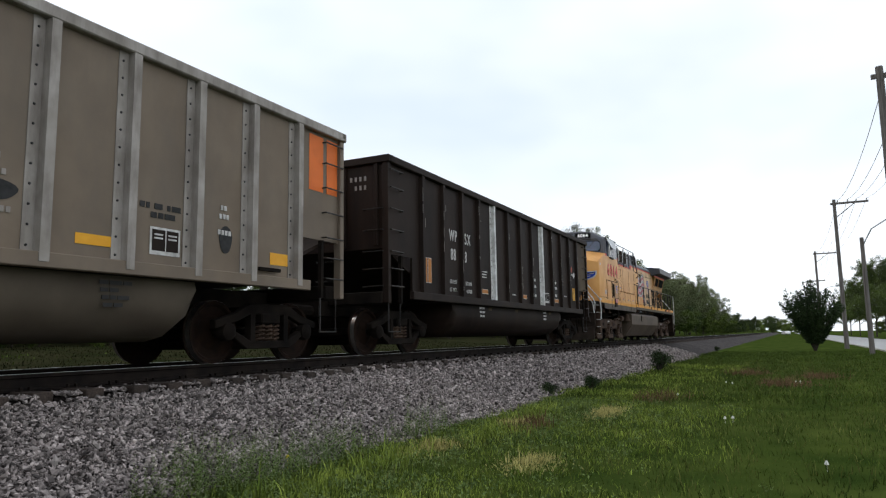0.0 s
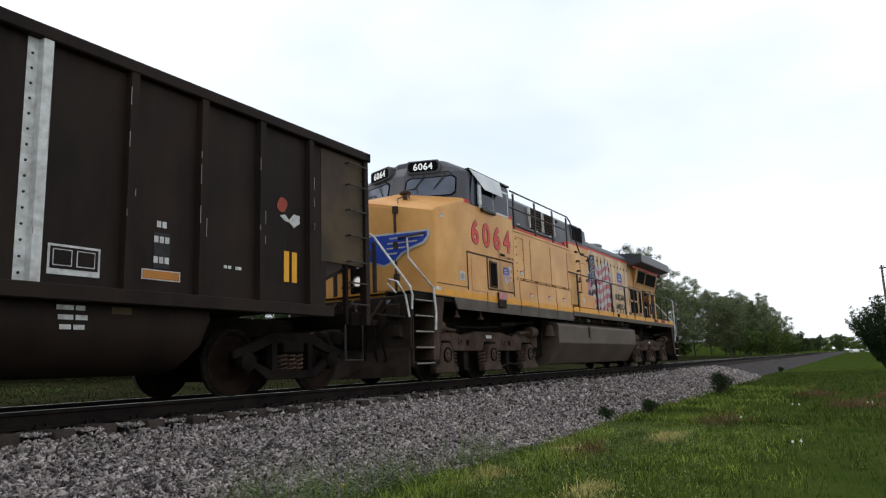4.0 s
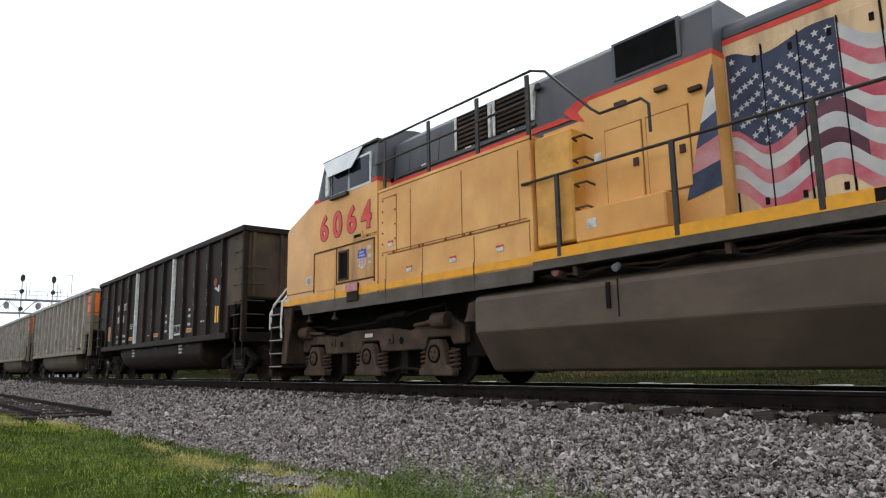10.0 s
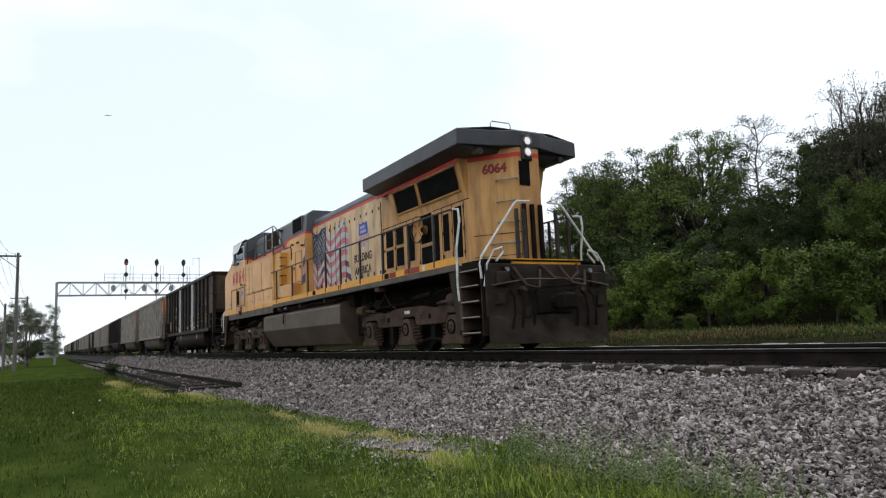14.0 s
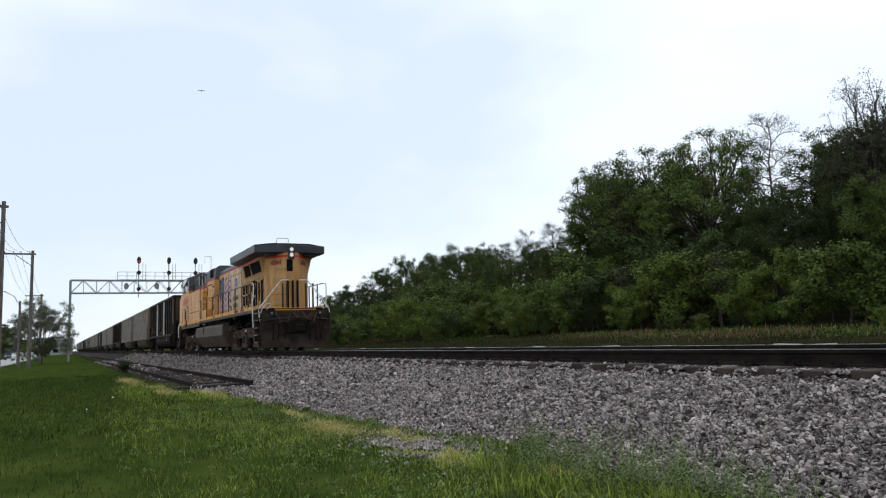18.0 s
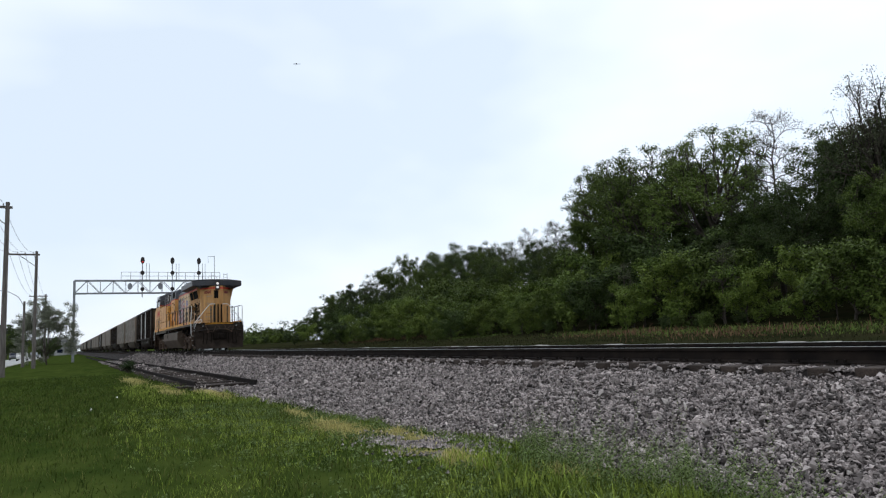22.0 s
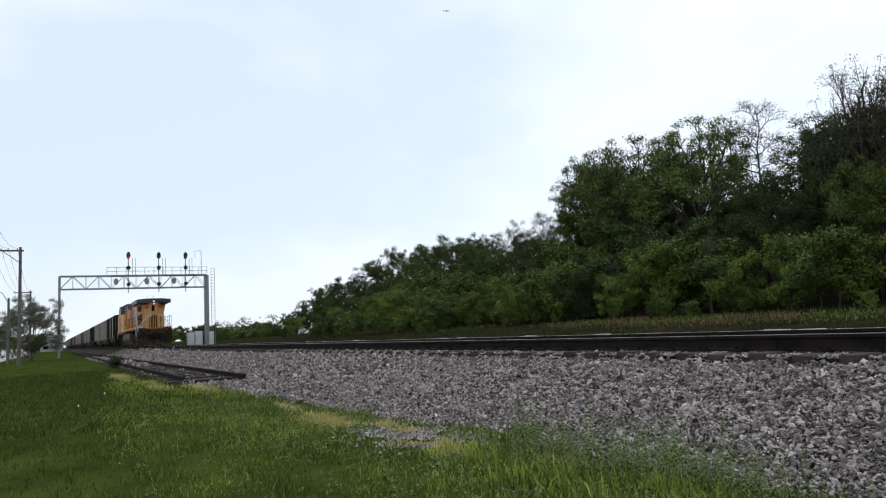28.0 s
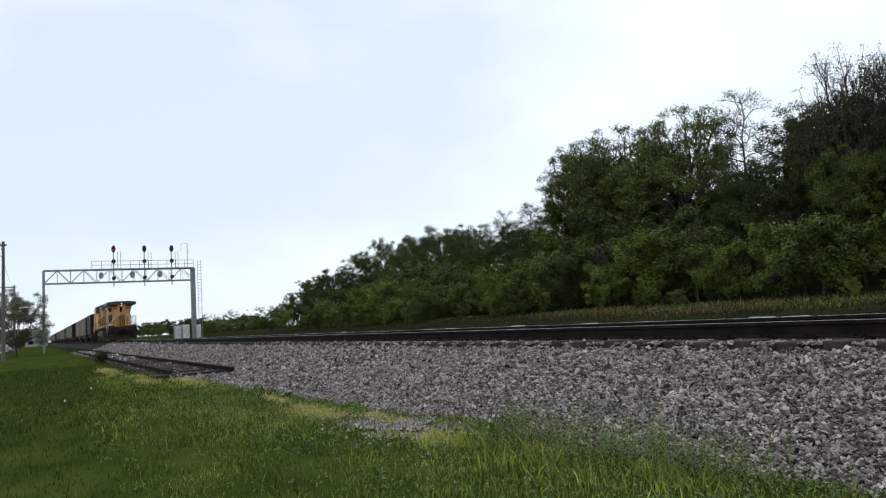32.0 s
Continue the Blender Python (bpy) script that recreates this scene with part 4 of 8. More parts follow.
        if kind == "black" and e > 0:
            for s in (-1, 1):
                part("end_panel", Shape().prism([(h - 1.1, 1.95), (h - 0.02, 1.95), (h - 0.02, top - 0.06), (h - 1.1, top - 0.06)], "y", min(s * w, s * (w + 0.006)), max(s * w, s * (w + 0.006))), CARBROWN, car, "rusty yellow-brown end panel")
        for s in (-1, 1):
            part("corner_post", Shape().box(min(e * (h - 0.06), e * (h + 0.05)), max(e * (h - 0.06), e * (h + 0.05)), min(s * (w - 0.08), s * (w + 0.06)), max(s * (w - 0.08), s * (w + 0.06)), 1.0, top), skin, car, bevel=0.01)
            if kind == "black":
                for yy in (0.55, 1.30):
                    part("end_post", Shape().box(*sorted((e * h, e * (h + 0.06))), s * yy - 0.04, s * yy + 0.04, 2.12, top - 0.05), endmat if e > 0 else skin, car, bevel=0.008)
            part("cage_post", Shape().box(min(e * (h - 0.55), e * (h - 0.49)), max(e * (h - 0.55), e * (h - 0.49)), min(s * (w - 0.04), s * (w + 0.03)), max(s * (w - 0.04), s * (w + 0.03)), 1.0, 1.95), UNDERDARK, car)
            for z in (1.32, 1.66, 2.0, 2.42, 2.84, 3.26, 3.62):
                y = s * (w + 0.09)
                part("rung", Shape().tube([(e * (h - 0.02), s * w, z), (e * (h - 0.02), y, z), (e * (h - 0.50), y, z), (e * (h - 0.50), s * w, z)], 0.014, 5), DARKPAINT, car)
            for z in (1.32, 1.66, 2.0, 2.42, 2.84):
                x = e * (h + 0.09)
                part("rung", Shape().tube([(e * h, s * (w - 0.05), z), (x, s * (w - 0.05), z), (x, s * (w - 0.5), z), (e * h, s * (w - 0.5), z)], 0.014, 5), DARKPAINT, car)
            part("sill_step", Shape().tube([(e * (h - 0.08), s * (w - 0.02), 1.0), (e * (h - 0.08), s * (w - 0.02), 0.45), (e * (h - 0.52), s * (w - 0.02), 0.45), (e * (h - 0.52), s * (w - 0.02), 1.0)], 0.018, 5), DARKPAINT, car)
    # the coal load and the tub
    part("floor_plate", Shape().box(-h + 2.1, h - 2.1, -w + 0.05, w - 0.05, 1.10, 1.2), UNDERDARK, car)
    tub_mat = CARBLACK if dark else TUB
    tl = 4.05
    prof = [(-1.38, 1.15), (-1.42, 0.85), (-1.33, 0.58), (-1.08, 0.40), (-0.75, 0.33), (0.75, 0.33), (1.08, 0.40), (1.33, 0.58), (1.42, 0.85), (1.38, 1.15)]
    rings = []
    for x, k in ((-tl - 0.22, 0.55), (-tl - 0.15, 0.85), (-tl + 0.0, 1.0), (tl - 0.0, 1.0), (tl + 0.15, 0.85), (tl + 0.22, 0.55)):
        rings.append([(x, a, 1.15 - (1.15 - b) * k) for a, b in prof])
    part("tub", Shape().loft(rings), tub_mat, car, "rounded belly tub", smooth=True)
    wheels = []
    for e in (-1, 1):
        wheels += car_truck(car, e * (h - 1.26))
    return car, wheels


def rivet_line(sh, x, y, z0, z1, step, s):
    for z in np.arange(z0, z1, step):
        sh.loft([[(x + r * math.cos(a), y + s * d, z + r * math.sin(a)) for a in np.arange(0, 6.28, 6.2832 / 6)] for r, d in ((0.016, 0), (0.013, 0.009), (0.004, 0.012))])


def bars(parent, x, y, z, widths, height, mat, gap=0.5, s=-1):
    """Unreadable lettering: small bars in a row, on the side."""
    sh = Shape()
    for w in widths:
        if w > 0:
            sh.box(x, x + w, min(y, y + s * 0.004), max(y, y + s * 0.004), z, z + height)
        x += abs(w) + height * gap
    return part("lettering", sh, mat, parent)


def plate(parent, x0, x1, z0, z1, y, mat, name="decal", label="", d=0.004):
    return part(name, Shape().box(x0, x1, y - d, y, z0, z1), mat, parent, label)


def narrow(m, k=0.66):
    return m @ Matrix.Diagonal((k, 1, 1, 1))


def black_car_details(car):
    y = -1.524
    words("lettering", "WP", 0.37, LETTER, car, narrow(side_text(-4.60, y, 2.54)), bold=0.004, spacing=1.25)
    words("lettering", "SX", 0.37, LETTER, car, narrow(side_text(-3.76, y, 2.54)), bold=0.004, spacing=1.35)
    words("lettering", "88", 0.37, LETTER, car, narrow(side_text(-4.54, y, 2.10)), bold=0.004, spacing=1.2)
    words("lettering", "8", 0.37, LETTER, car, narrow(side_text(-3.78, y, 2.10)), bold=0.004)
    words("lettering", "242300", 0.135, LETTER, car, narrow(side_text(-3.78, y, 1.55), 0.72), spacing=1.35)
    words("lettering", "43700", 0.135, LETTER, car, narrow(side_text(-3.70, y, 1.36), 0.72), spacing=1.35)
    words("lettering", "LD LMT", 0.135, LETTER, car, narrow(side_text(-4.60, y, 1.55), 0.72), spacing=1.2)
    words("lettering", "LT WT", 0.135, LETTER, car, narrow(side_text(-4.60, y, 1.36), 0.72), spacing=1.2)
    for k, ws in enumerate(([0.09, -0.02, 0.24], [0.2, 0.12], [0.09, 0.1, 0.12])):
        bars(car, -2.80, y, 1.95 - k * 0.07, ws, 0.03, LETTER)
    for x0, x1 in ((-2.88, -2.38), (0.08, 0.56), (3.2, 3.72)):
        plate(car, x0, x1, 1.40, 1.52, y, LETTER, "reflector_border")
        plate(car, x0 + 0.015, x1 - 0.015, 1.412, 1.508, y - 0.004, AMBER, "reflector", "orange reflector strip")
    for x in (-5.86, -5.67):
        plate(car, x - 0.012, x + 0.152, 1.488, 2.032, y, LETTER, "mark_border")
        plate(car, x, x + 0.14, 1.5, 2.02, y - 0.004, AMBER, "stripe_mark", "amber upright mark")
    for x in (5.46, 5.62):
        plate(car, x, x + 0.10, 1.56, 2.0, y, DECAL_Y, "stripe_mark", "yellow upright mark")
    bars(car, -0.62, y, 1.46, [0.05, 0.05, 0.1], 0.035, LETTER)
    for x0, zs in ((1.26, (1.98, 1.78, 1.5)), (3.38, (2.02, 1.84, 1.6))):
        plate(car, x0 - 0.03, x0 + 0.19, zs[2] - 0.06, zs[1] + 0.12, y + 0.002, DARKLETTER, "painted_out_patch", "black painted-out patch")
        for z, n in zip(zs, (2, 3, 3)):
            bars(car, x0 - (0.03 if n == 3 else 0.0), y - 0.002, z, [0.055] * n, 0.075, LETTER, 0.25)
    bars(car, 4.38, y, 1.64, [0.05, 0.05, -0.03, 0.1], 0.04, LETTER)
    plate(car, 2.14, 2.70, 1.36, 1.67, y, LETTER, "stencil_panel", "white-framed stencil panel")
    plate(car, 2.165, 2.675, 1.42, 1.645, y - 0.004, CARBLACK, "stencil_field")
    for x in (2.19, 2.44):
        plate(car, x, x + 0.2, 1.45, 1.62, y - 0.008, LETTER, "stencil_box")
        plate(car, x + 0.01, x + 0.19, 1.46, 1.61, y - 0.011, CARBLACK, "stencil_hole")
    for x in (-2.72, 2.32):
        for k, ws in enumerate(([0.18, 0.1], [0.16, 0.13], [0.12, 0.12])):
            bars(car, x + 0.02 * k, -1.425, 1.02 - 0.10 * k, ws, 0.05, LETTER)
        plate(car, x + 0.62, x + 0.86, 1.0, 1.08, -1.405, CARBROWN, "faded_patch", "rusty patch")
    plate(car, -0.15, 0.1, 1.0, 1.08, -1.405, CARBROWN, "faded_patch", "rusty patch")
    sh = Shape()
    sh.loft([[(5.42 + 0.10 * math.cos(q) * (1 + .2 * math.sin(2 * q)), yy, 2.66 + 0.11 * math.sin(q)) for q in np.arange(0, 6.28, 0.35)] for yy in (y, y - 0.004)])
    part("paint_splash", sh, CARRED, car, "dark red paint splash")
    sh = Shape().prism([(5.38, 2.50), (5.48, 2.53), (5.56, 2.46), (5.66, 2.56), (5.78, 2.55), (5.78, 2.44), (5.66, 2.36), (5.58, 2.42), (5.46, 2.44)], "y", y - 0.004, y)
    part("paint_splash", sh, LETTER, car, "splash of white paint")
    scuffs = Shape()
    r = random.Random(5)
    for i in range(-6, 7):
        for _ in range(4):
            z = r.uniform(1.4, 3.4)
            xx = i * 0.995 + r.choice((-0.052, 0.044))
            scuffs.box(xx, xx + 0.008, -1.608, -1.604, z, z + r.uniform(0.05, 0.25))
    tagged(part("rib_scuffs", scuffs, ALUMRIB, car), kind="stuff")
    for e in (-1,):
        for k, n in enumerate((4, 3)):
            sh = Shape()
            for i in range(n):
                sh.box(*sorted((e * CAR_HALF, e * (CAR_HALF + 0.005))), -1.05 + i * 0.11, -1.05 + i * 0.11 + 0.05, 3.44 - k * 0.18, 3.53 - k * 0.18)
            part("lettering", sh, ALUMRIB, car)
    sh = Shape()
    for k in range(6):
        sh.box(-CAR_HALF - 0.005, -CAR_HALF, -0.45 + 0.03 * k, 0.15 + 0.07 * (k % 3), 2.95 - k * 0.085, 2.975 - k * 0.085)
    part("lettering", sh, CARBROWN, car)


def tan_car_details(car):
    y = -1.524
    plate(car, 3.42, 3.88, 1.38, 1.72, y, LETTER, "stencil_panel", "white-framed stencil panel")
    plate(car, 3.45, 3.85, 1.43, 1.69, y - 0.004, CARBLACK, "stencil_field")
    plate(car, 3.645, 3.66, 1.43, 1.69, y - 0.007, LETTER, "stencil_line")
    for k in range(2):
        bars(car, 3.48, y - 0.007, 1.62 - 0.045 * k, [0.13], 0.02, LETTER)
        bars(car, 3.69, y - 0.007, 1.62 - 0.045 * k, [0.13], 0.02, LETTER)
    bars(car, 3.26, y, 1.94, [0.07, 0.05, -0.03, 0.12, -0.03, 0.05, 0.14], 0.07, DARKLETTER, 0.3)
    bars(car, 3.42, y, 1.83, [0.09, 0.08, 0.16], 0.07, DARKLETTER, 0.3)
    for cx, cz, rx, rz in ((4.67, 1.70, 0.12, 0.19), (1.55, 1.84, 0.26, 0.11)):
        sh = Shape().loft([[(cx + rx * math.cos(q) * (1 + .08 * math.sin(3 * q)), yy, cz + rz * math.sin(q)) for q in np.arange(0, 6.28, 0.3)] for yy in (y, y - 0.004)])
        part("painted_out_patch", sh, DARKLETTER, car, "dark painted-out patch")
    for z, n in ((2.10, 2), (1.98, 3), (1.76, 4)):
        bars(car, 4.60 - 0.02 * n, y - 0.006, z, [0.045] * n, 0.065, LETTER, 0.3)
    for z, n in ((2.15, 2), (1.99, 3), (1.62, 4)):
        bars(car, 1.5, y - 0.006, z, [0.045] * n, 0.06, ALUMRIB, 0.35)
    for x0, x1, z0, z1 in ((2.45, 2.9, 1.40, 1.52), (5.58, 6.02, 1.44, 1.62), (-3.0, -2.5, 1.40, 1.52)):
        plate(car, x0, x1, z0, z1, y, DECAL_Y, "reflector", "orange-yellow reflector strip")
    for k, ws in enumerate(([.12, .16, .12], [.10, .12], [.09, .08, .16], [.12, .12])):
        bars(car, 2.84 + 0.02 * k, -1.425, 0.99 - 0.085 * k, ws, 0.045, DARKLETTER, 0.4)
    plate(car, 5.3, 5.75, 1.33, 1.38, y - 0.02, UNDERDARK, "small_bracket", "", 0.05)


# ---------------------------------------------------------------- locomotive
CAB_Y = 1.50


def handrail(parent, pts, r=0.019, mat=None, name="handrail", label=""):
    return part(name, Shape().tube(pts, r, 8), mat or DARKPAINT, parent, label, smooth=True)


def loco_truck(loco, x0):
    """A three-axle locomotive bogie."""
    wheels = []
    for dx in (-2.07, 0, 2.07):
        wheels.append(wheelset(loco, x0 + dx, 0.53, 0.53, face=UNDERDARK))
    for s in (-1, 1):
        a, b = sorted((s * 1.0, s * 1.14))
        top = [(-2.72, 0.86), (-2.60, 0.98), (-1.75, 1.00), (-1.3, 0.94), (-0.62, 1.03), (0.62, 1.03), (1.3, 0.94), (1.75, 1.10), (2.45, 1.12), (2.75, 0.95)]
        low = [(2.75, 0.68), (2.45, 0.66), (2.38, 0.80), (1.78, 0.80), (1.70, 0.60), (0.36, 0.60), (0.28, 0.80), (-0.28, 0.80), (-0.36, 0.60), (-1.70, 0.60), (-1.78, 0.80), (-2.38, 0.80), (-2.48, 0.66), (-2.72, 0.66)]
        fr = part("side_frame", Shape().prism([(x0 + p, q) for p, q in top + low], "y", a, b), UNDER, loco, "dusty brown cast side frame", bevel=0.02)
        for dx in (-1.06, 1.02):
            part("lightening_hole", Shape().ycyl(x0 + dx, 0.78, 0.065, s * 1.139, s * 1.146, 14), BLACK, fr)
            part("frame_bracket", Shape().box(x0 + dx - 0.42, x0 + dx - 0.24, *sorted((s * 1.13, s * 1.17)), 0.74, 0.90), UNDER, fr, bevel=0.012)
            part("bracket_hole", Shape().ycyl(x0 + dx - 0.33, 0.80, 0.03, s * 1.169, s * 1.174, 10), BLACK, fr)
        part("maker_plate", Shape().box(x0 - 0.18, x0 + 0.08, *sorted((s * 1.14, s * 1.147)), 0.88, 0.95), LETTER, fr, "dusty white maker's plate")
        for dx in (-2.07, 0, 2.07):
            x = x0 + dx
            box = part("journal_box", Shape().prism([(x - 0.45, 0.16), (x - 0.45, 0.27), (x - 0.30, 0.33), (x - 0.20, 0.68), (x - 0.13, 0.76), (x + 0.13, 0.76), (x + 0.20, 0.68), (x + 0.30, 0.33), (x + 0.45, 0.27), (x + 0.45, 0.16)], "y", *sorted((s * 1.06, s * 1.22))), UNDER, loco, bevel=0.02)
            part("bearing_ring", Shape().rings_y(x, 0.52, [(s * 1.21, 0.155), (s * 1.245, 0.15), (s * 1.245, 0.125), (s * 1.225, 0.12)], 20), BLACK, box, smooth=True)
            part("bearing_cap", Shape().rings_y(x, 0.52, [(s * 1.21, 0.12), (s * 1.24, 0.115), (s * 1.255, 0.07), (s * 1.258, 0.01)], 20), UNDER, box, smooth=True)
            bolts = Shape()
            for k in range(3):
                bolts.ycyl(x + 0.06 * math.cos(2.1 * k + .5), 0.52 + 0.06 * math.sin(2.1 * k + .5), 0.018, s * 1.24, s * 1.265, 6)
            part("cap_bolts", bolts, UNDERDARK, box)
            for c in (-0.38, 0.38):
                coil = [(x + c + 0.085 * math.cos(q), s * 1.10 + 0.085 * math.sin(q), 0.27 + 0.33 * q / (2 * math.pi * 4.5)) for q in np.linspace(0, 2 * math.pi * 4.5, 46)]
                part("spring", Shape().tube(coil, 0.022, 5), UNDER, loco, smooth=True)
        # brake cylinders, pipes and rods
        for dx, flip in ((-2.45, 1), (2.25, -1)):
            x = x0 + dx
            part("brake_cylinder", Shape().tube([(x - 0.19, s * 1.2, 1.07), (x - 0.17, s * 1.2, 1.07), (x + 0.17, s * 1.2, 1.07), (x + 0.19, s * 1.2, 1.07)], 0.13, 16), UNDER, loco, bevel=0.01)
            part("push_rod", Shape().tube([(x + flip * 0.19, s * 1.2, 1.06), (x + flip * 0.75, s * 1.2, 1.02)], 0.035, 8), UNDER, loco)
        part("sand_pipe", Shape().tube([(x0 - 2.6, s * 1.16, 1.12), (x0 - 2.55, s * 1.16, 1.2), (x0 - 1.75, s * 1.16, 1.17), (x0 - 1.6, s * 1.16, 1.10), (x0 - 0.4, s * 1.16, 1.12), (x0 + 1.1, s * 1.16, 1.19), (x0 + 1.6, s * 1.16, 1.28), (x0 + 2.35, s * 1.2, 1.32), (x0 + 2.42, s * 1.2, 1.15)], 0.022, 6), UNDERDARK, loco)
        part("damper", Shape().tube([(x0 + 0.4, s * 1.2, 1.20), (x0 + 0.9, s * 1.2, 1.23), (x0 + 0.92, s * 1.2, 1.23), (x0 + 1.25, s * 1.2, 1.25)], 0.055, 10), UNDERDARK, loco)
        part("brake_rigging", Shape().tube([(x0 + 0.45, s * 1.12, 0.22), (x0 + 1.0, s * 1.12, 0.30), (x0 + 1.6, s * 1.12, 0.26)], 0.03, 6), UNDERDARK, loco)
        part("brake_hanger", Shape().box(x0 - 1.15, x0 - 0.95, *sorted((s * 0.95, s * 1.08)), 0.2, 0.66), UNDERDARK, loco)
        part("brake_hanger", Shape().box(x0 + 0.95, x0 + 1.12, *sorted((s * 0.95, s * 1.08)), 0.2, 0.66), UNDERDARK, loco)
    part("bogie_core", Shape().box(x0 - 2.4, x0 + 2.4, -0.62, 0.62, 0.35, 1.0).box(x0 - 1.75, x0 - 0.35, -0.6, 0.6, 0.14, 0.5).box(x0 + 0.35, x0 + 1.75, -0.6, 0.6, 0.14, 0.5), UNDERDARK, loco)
    return wheels


def end_steps(loco, x, e):
    """Boarding steps at an end. e: -1 cab end, 1 long-hood end."""
    for s in (-1, 1):
        ya, yb = sorted((s * 0.85, s * 1.50))
        for k in range(5):
            z = 0.37 + k * 0.29
            t = part("step", Shape().box(x - 0.31 + e * -0.03 * k * 0, x + 0.31, ya, yb, z - 0.03, z), PILOT, loco)
            part("step_edge", Shape().box(x - 0.31, x + 0.31, *sorted((s * 1.50, s * 1.512)), z - 0.012, z + 0.008), ALUMRIB, t, "worn white step edge")
            part("step_back", Shape().box(x - 0.3, x + 0.3, *sorted((s * 0.84, s * 0.88)), z, z + 0.2), PILOT, loco)
        inner = x - e * 0.36
        part("step_side_plate", Shape().prism([(inner - 0.03 - e * 0.12, 1.62), (inner + 0.03 + e * 0.0, 1.62), (inner + 0.05 + e * 0.03, 0.42), (inner - 0.05 + e * 0.03, 0.42)], "y", *sorted((s * 0.9, s * 1.50))), UNDER, loco, bevel=0.01)
        part("step_well_panel", Shape().prism([(inner, 1.62), (inner - e * 0.40, 1.62), (inner - e * 0.36, 1.40), (inner - e * 0.13, 0.42), (inner, 0.42)], "y", *sorted((s * 1.44, s * 1.495))), UNDER if e < 0 else PILOT, loco, "dusty brown tapered step panel", bevel=0.01)
        outer = x + e * 0.33
        part("step_outer_plate", Shape().box(outer - 0.015, outer + 0.015, *sorted((s * 0.85, s * 1.46)), 0.3, 1.62), PILOT, loco)
        # white grab rails
        if e < 0:
            handrail(loco, [(inner - 0.02, s * 1.53, 0.98), (inner - 0.02, s * 1.55, 1.3), (inner - 0.04, s * 1.52, 1.78), (inner - 0.12, s * 1.02, 2.42), (inner - 0.12, s * 0.99, 2.78), (inner - 0.05, s * 0.96, 2.85)], 0.024, WHITEPAINT, "grab_rail", "white-painted bent grab rail")
        else:
            handrail(loco, [(inner + e * 0.02, s * 1.53, 0.98), (inner + e * 0.02, s * 1.55, 1.3), (inner + e * 0.05, s * 1.56, 2.0), (inner + e * 0.17, s * 1.54, 2.5), (inner + e * 0.14, s * 1.54, 2.74), (inner - e * 0.08, s * 1.52, 2.79)], 0.024, WHITEPAINT, "grab_rail", "white-painted bent grab rail")
        handrail(loco, [(outer + e * 0.1, s * 1.45, 1.2), (outer + e * 0.17, s * 1.42, 1.6), (outer + e * 0.17, s * 1.25, 1.86), (outer + e * 0.15, s * 1.05, 1.92), (outer + e * 0.15, s * 1.02, 1.84), (outer + e * 0.15, s * 1.2, 1.66)], 0.02, WHITEPAINT, "grab_loop", "bare metal grab loop")
        handrail(loco, [(outer + e * 0.02, s * 1.45, 1.35), (outer, s * 1.46, 1.62), (outer - e * 0.0, s * 1.42, 1.76), (outer - e * 0.02, s * 0.60, 2.80), (outer - e * 0.02, s * 0.52, 2.86), (outer - e * 0.02, s * 0.22, 2.87)], 0.024, WHITEPAINT, "grab_rail", "white-painted bent grab rail")
        for yy in (0.24, 0.42) if s < 0 else (0.5, 0.8):
            part("end_rail_post", Shape().box(x + e * 0.14, x + e * 0.14 + 0.06, *sorted((s * yy, s * (yy + 0.06))), 1.68, 2.74), DARKPAINT, loco)


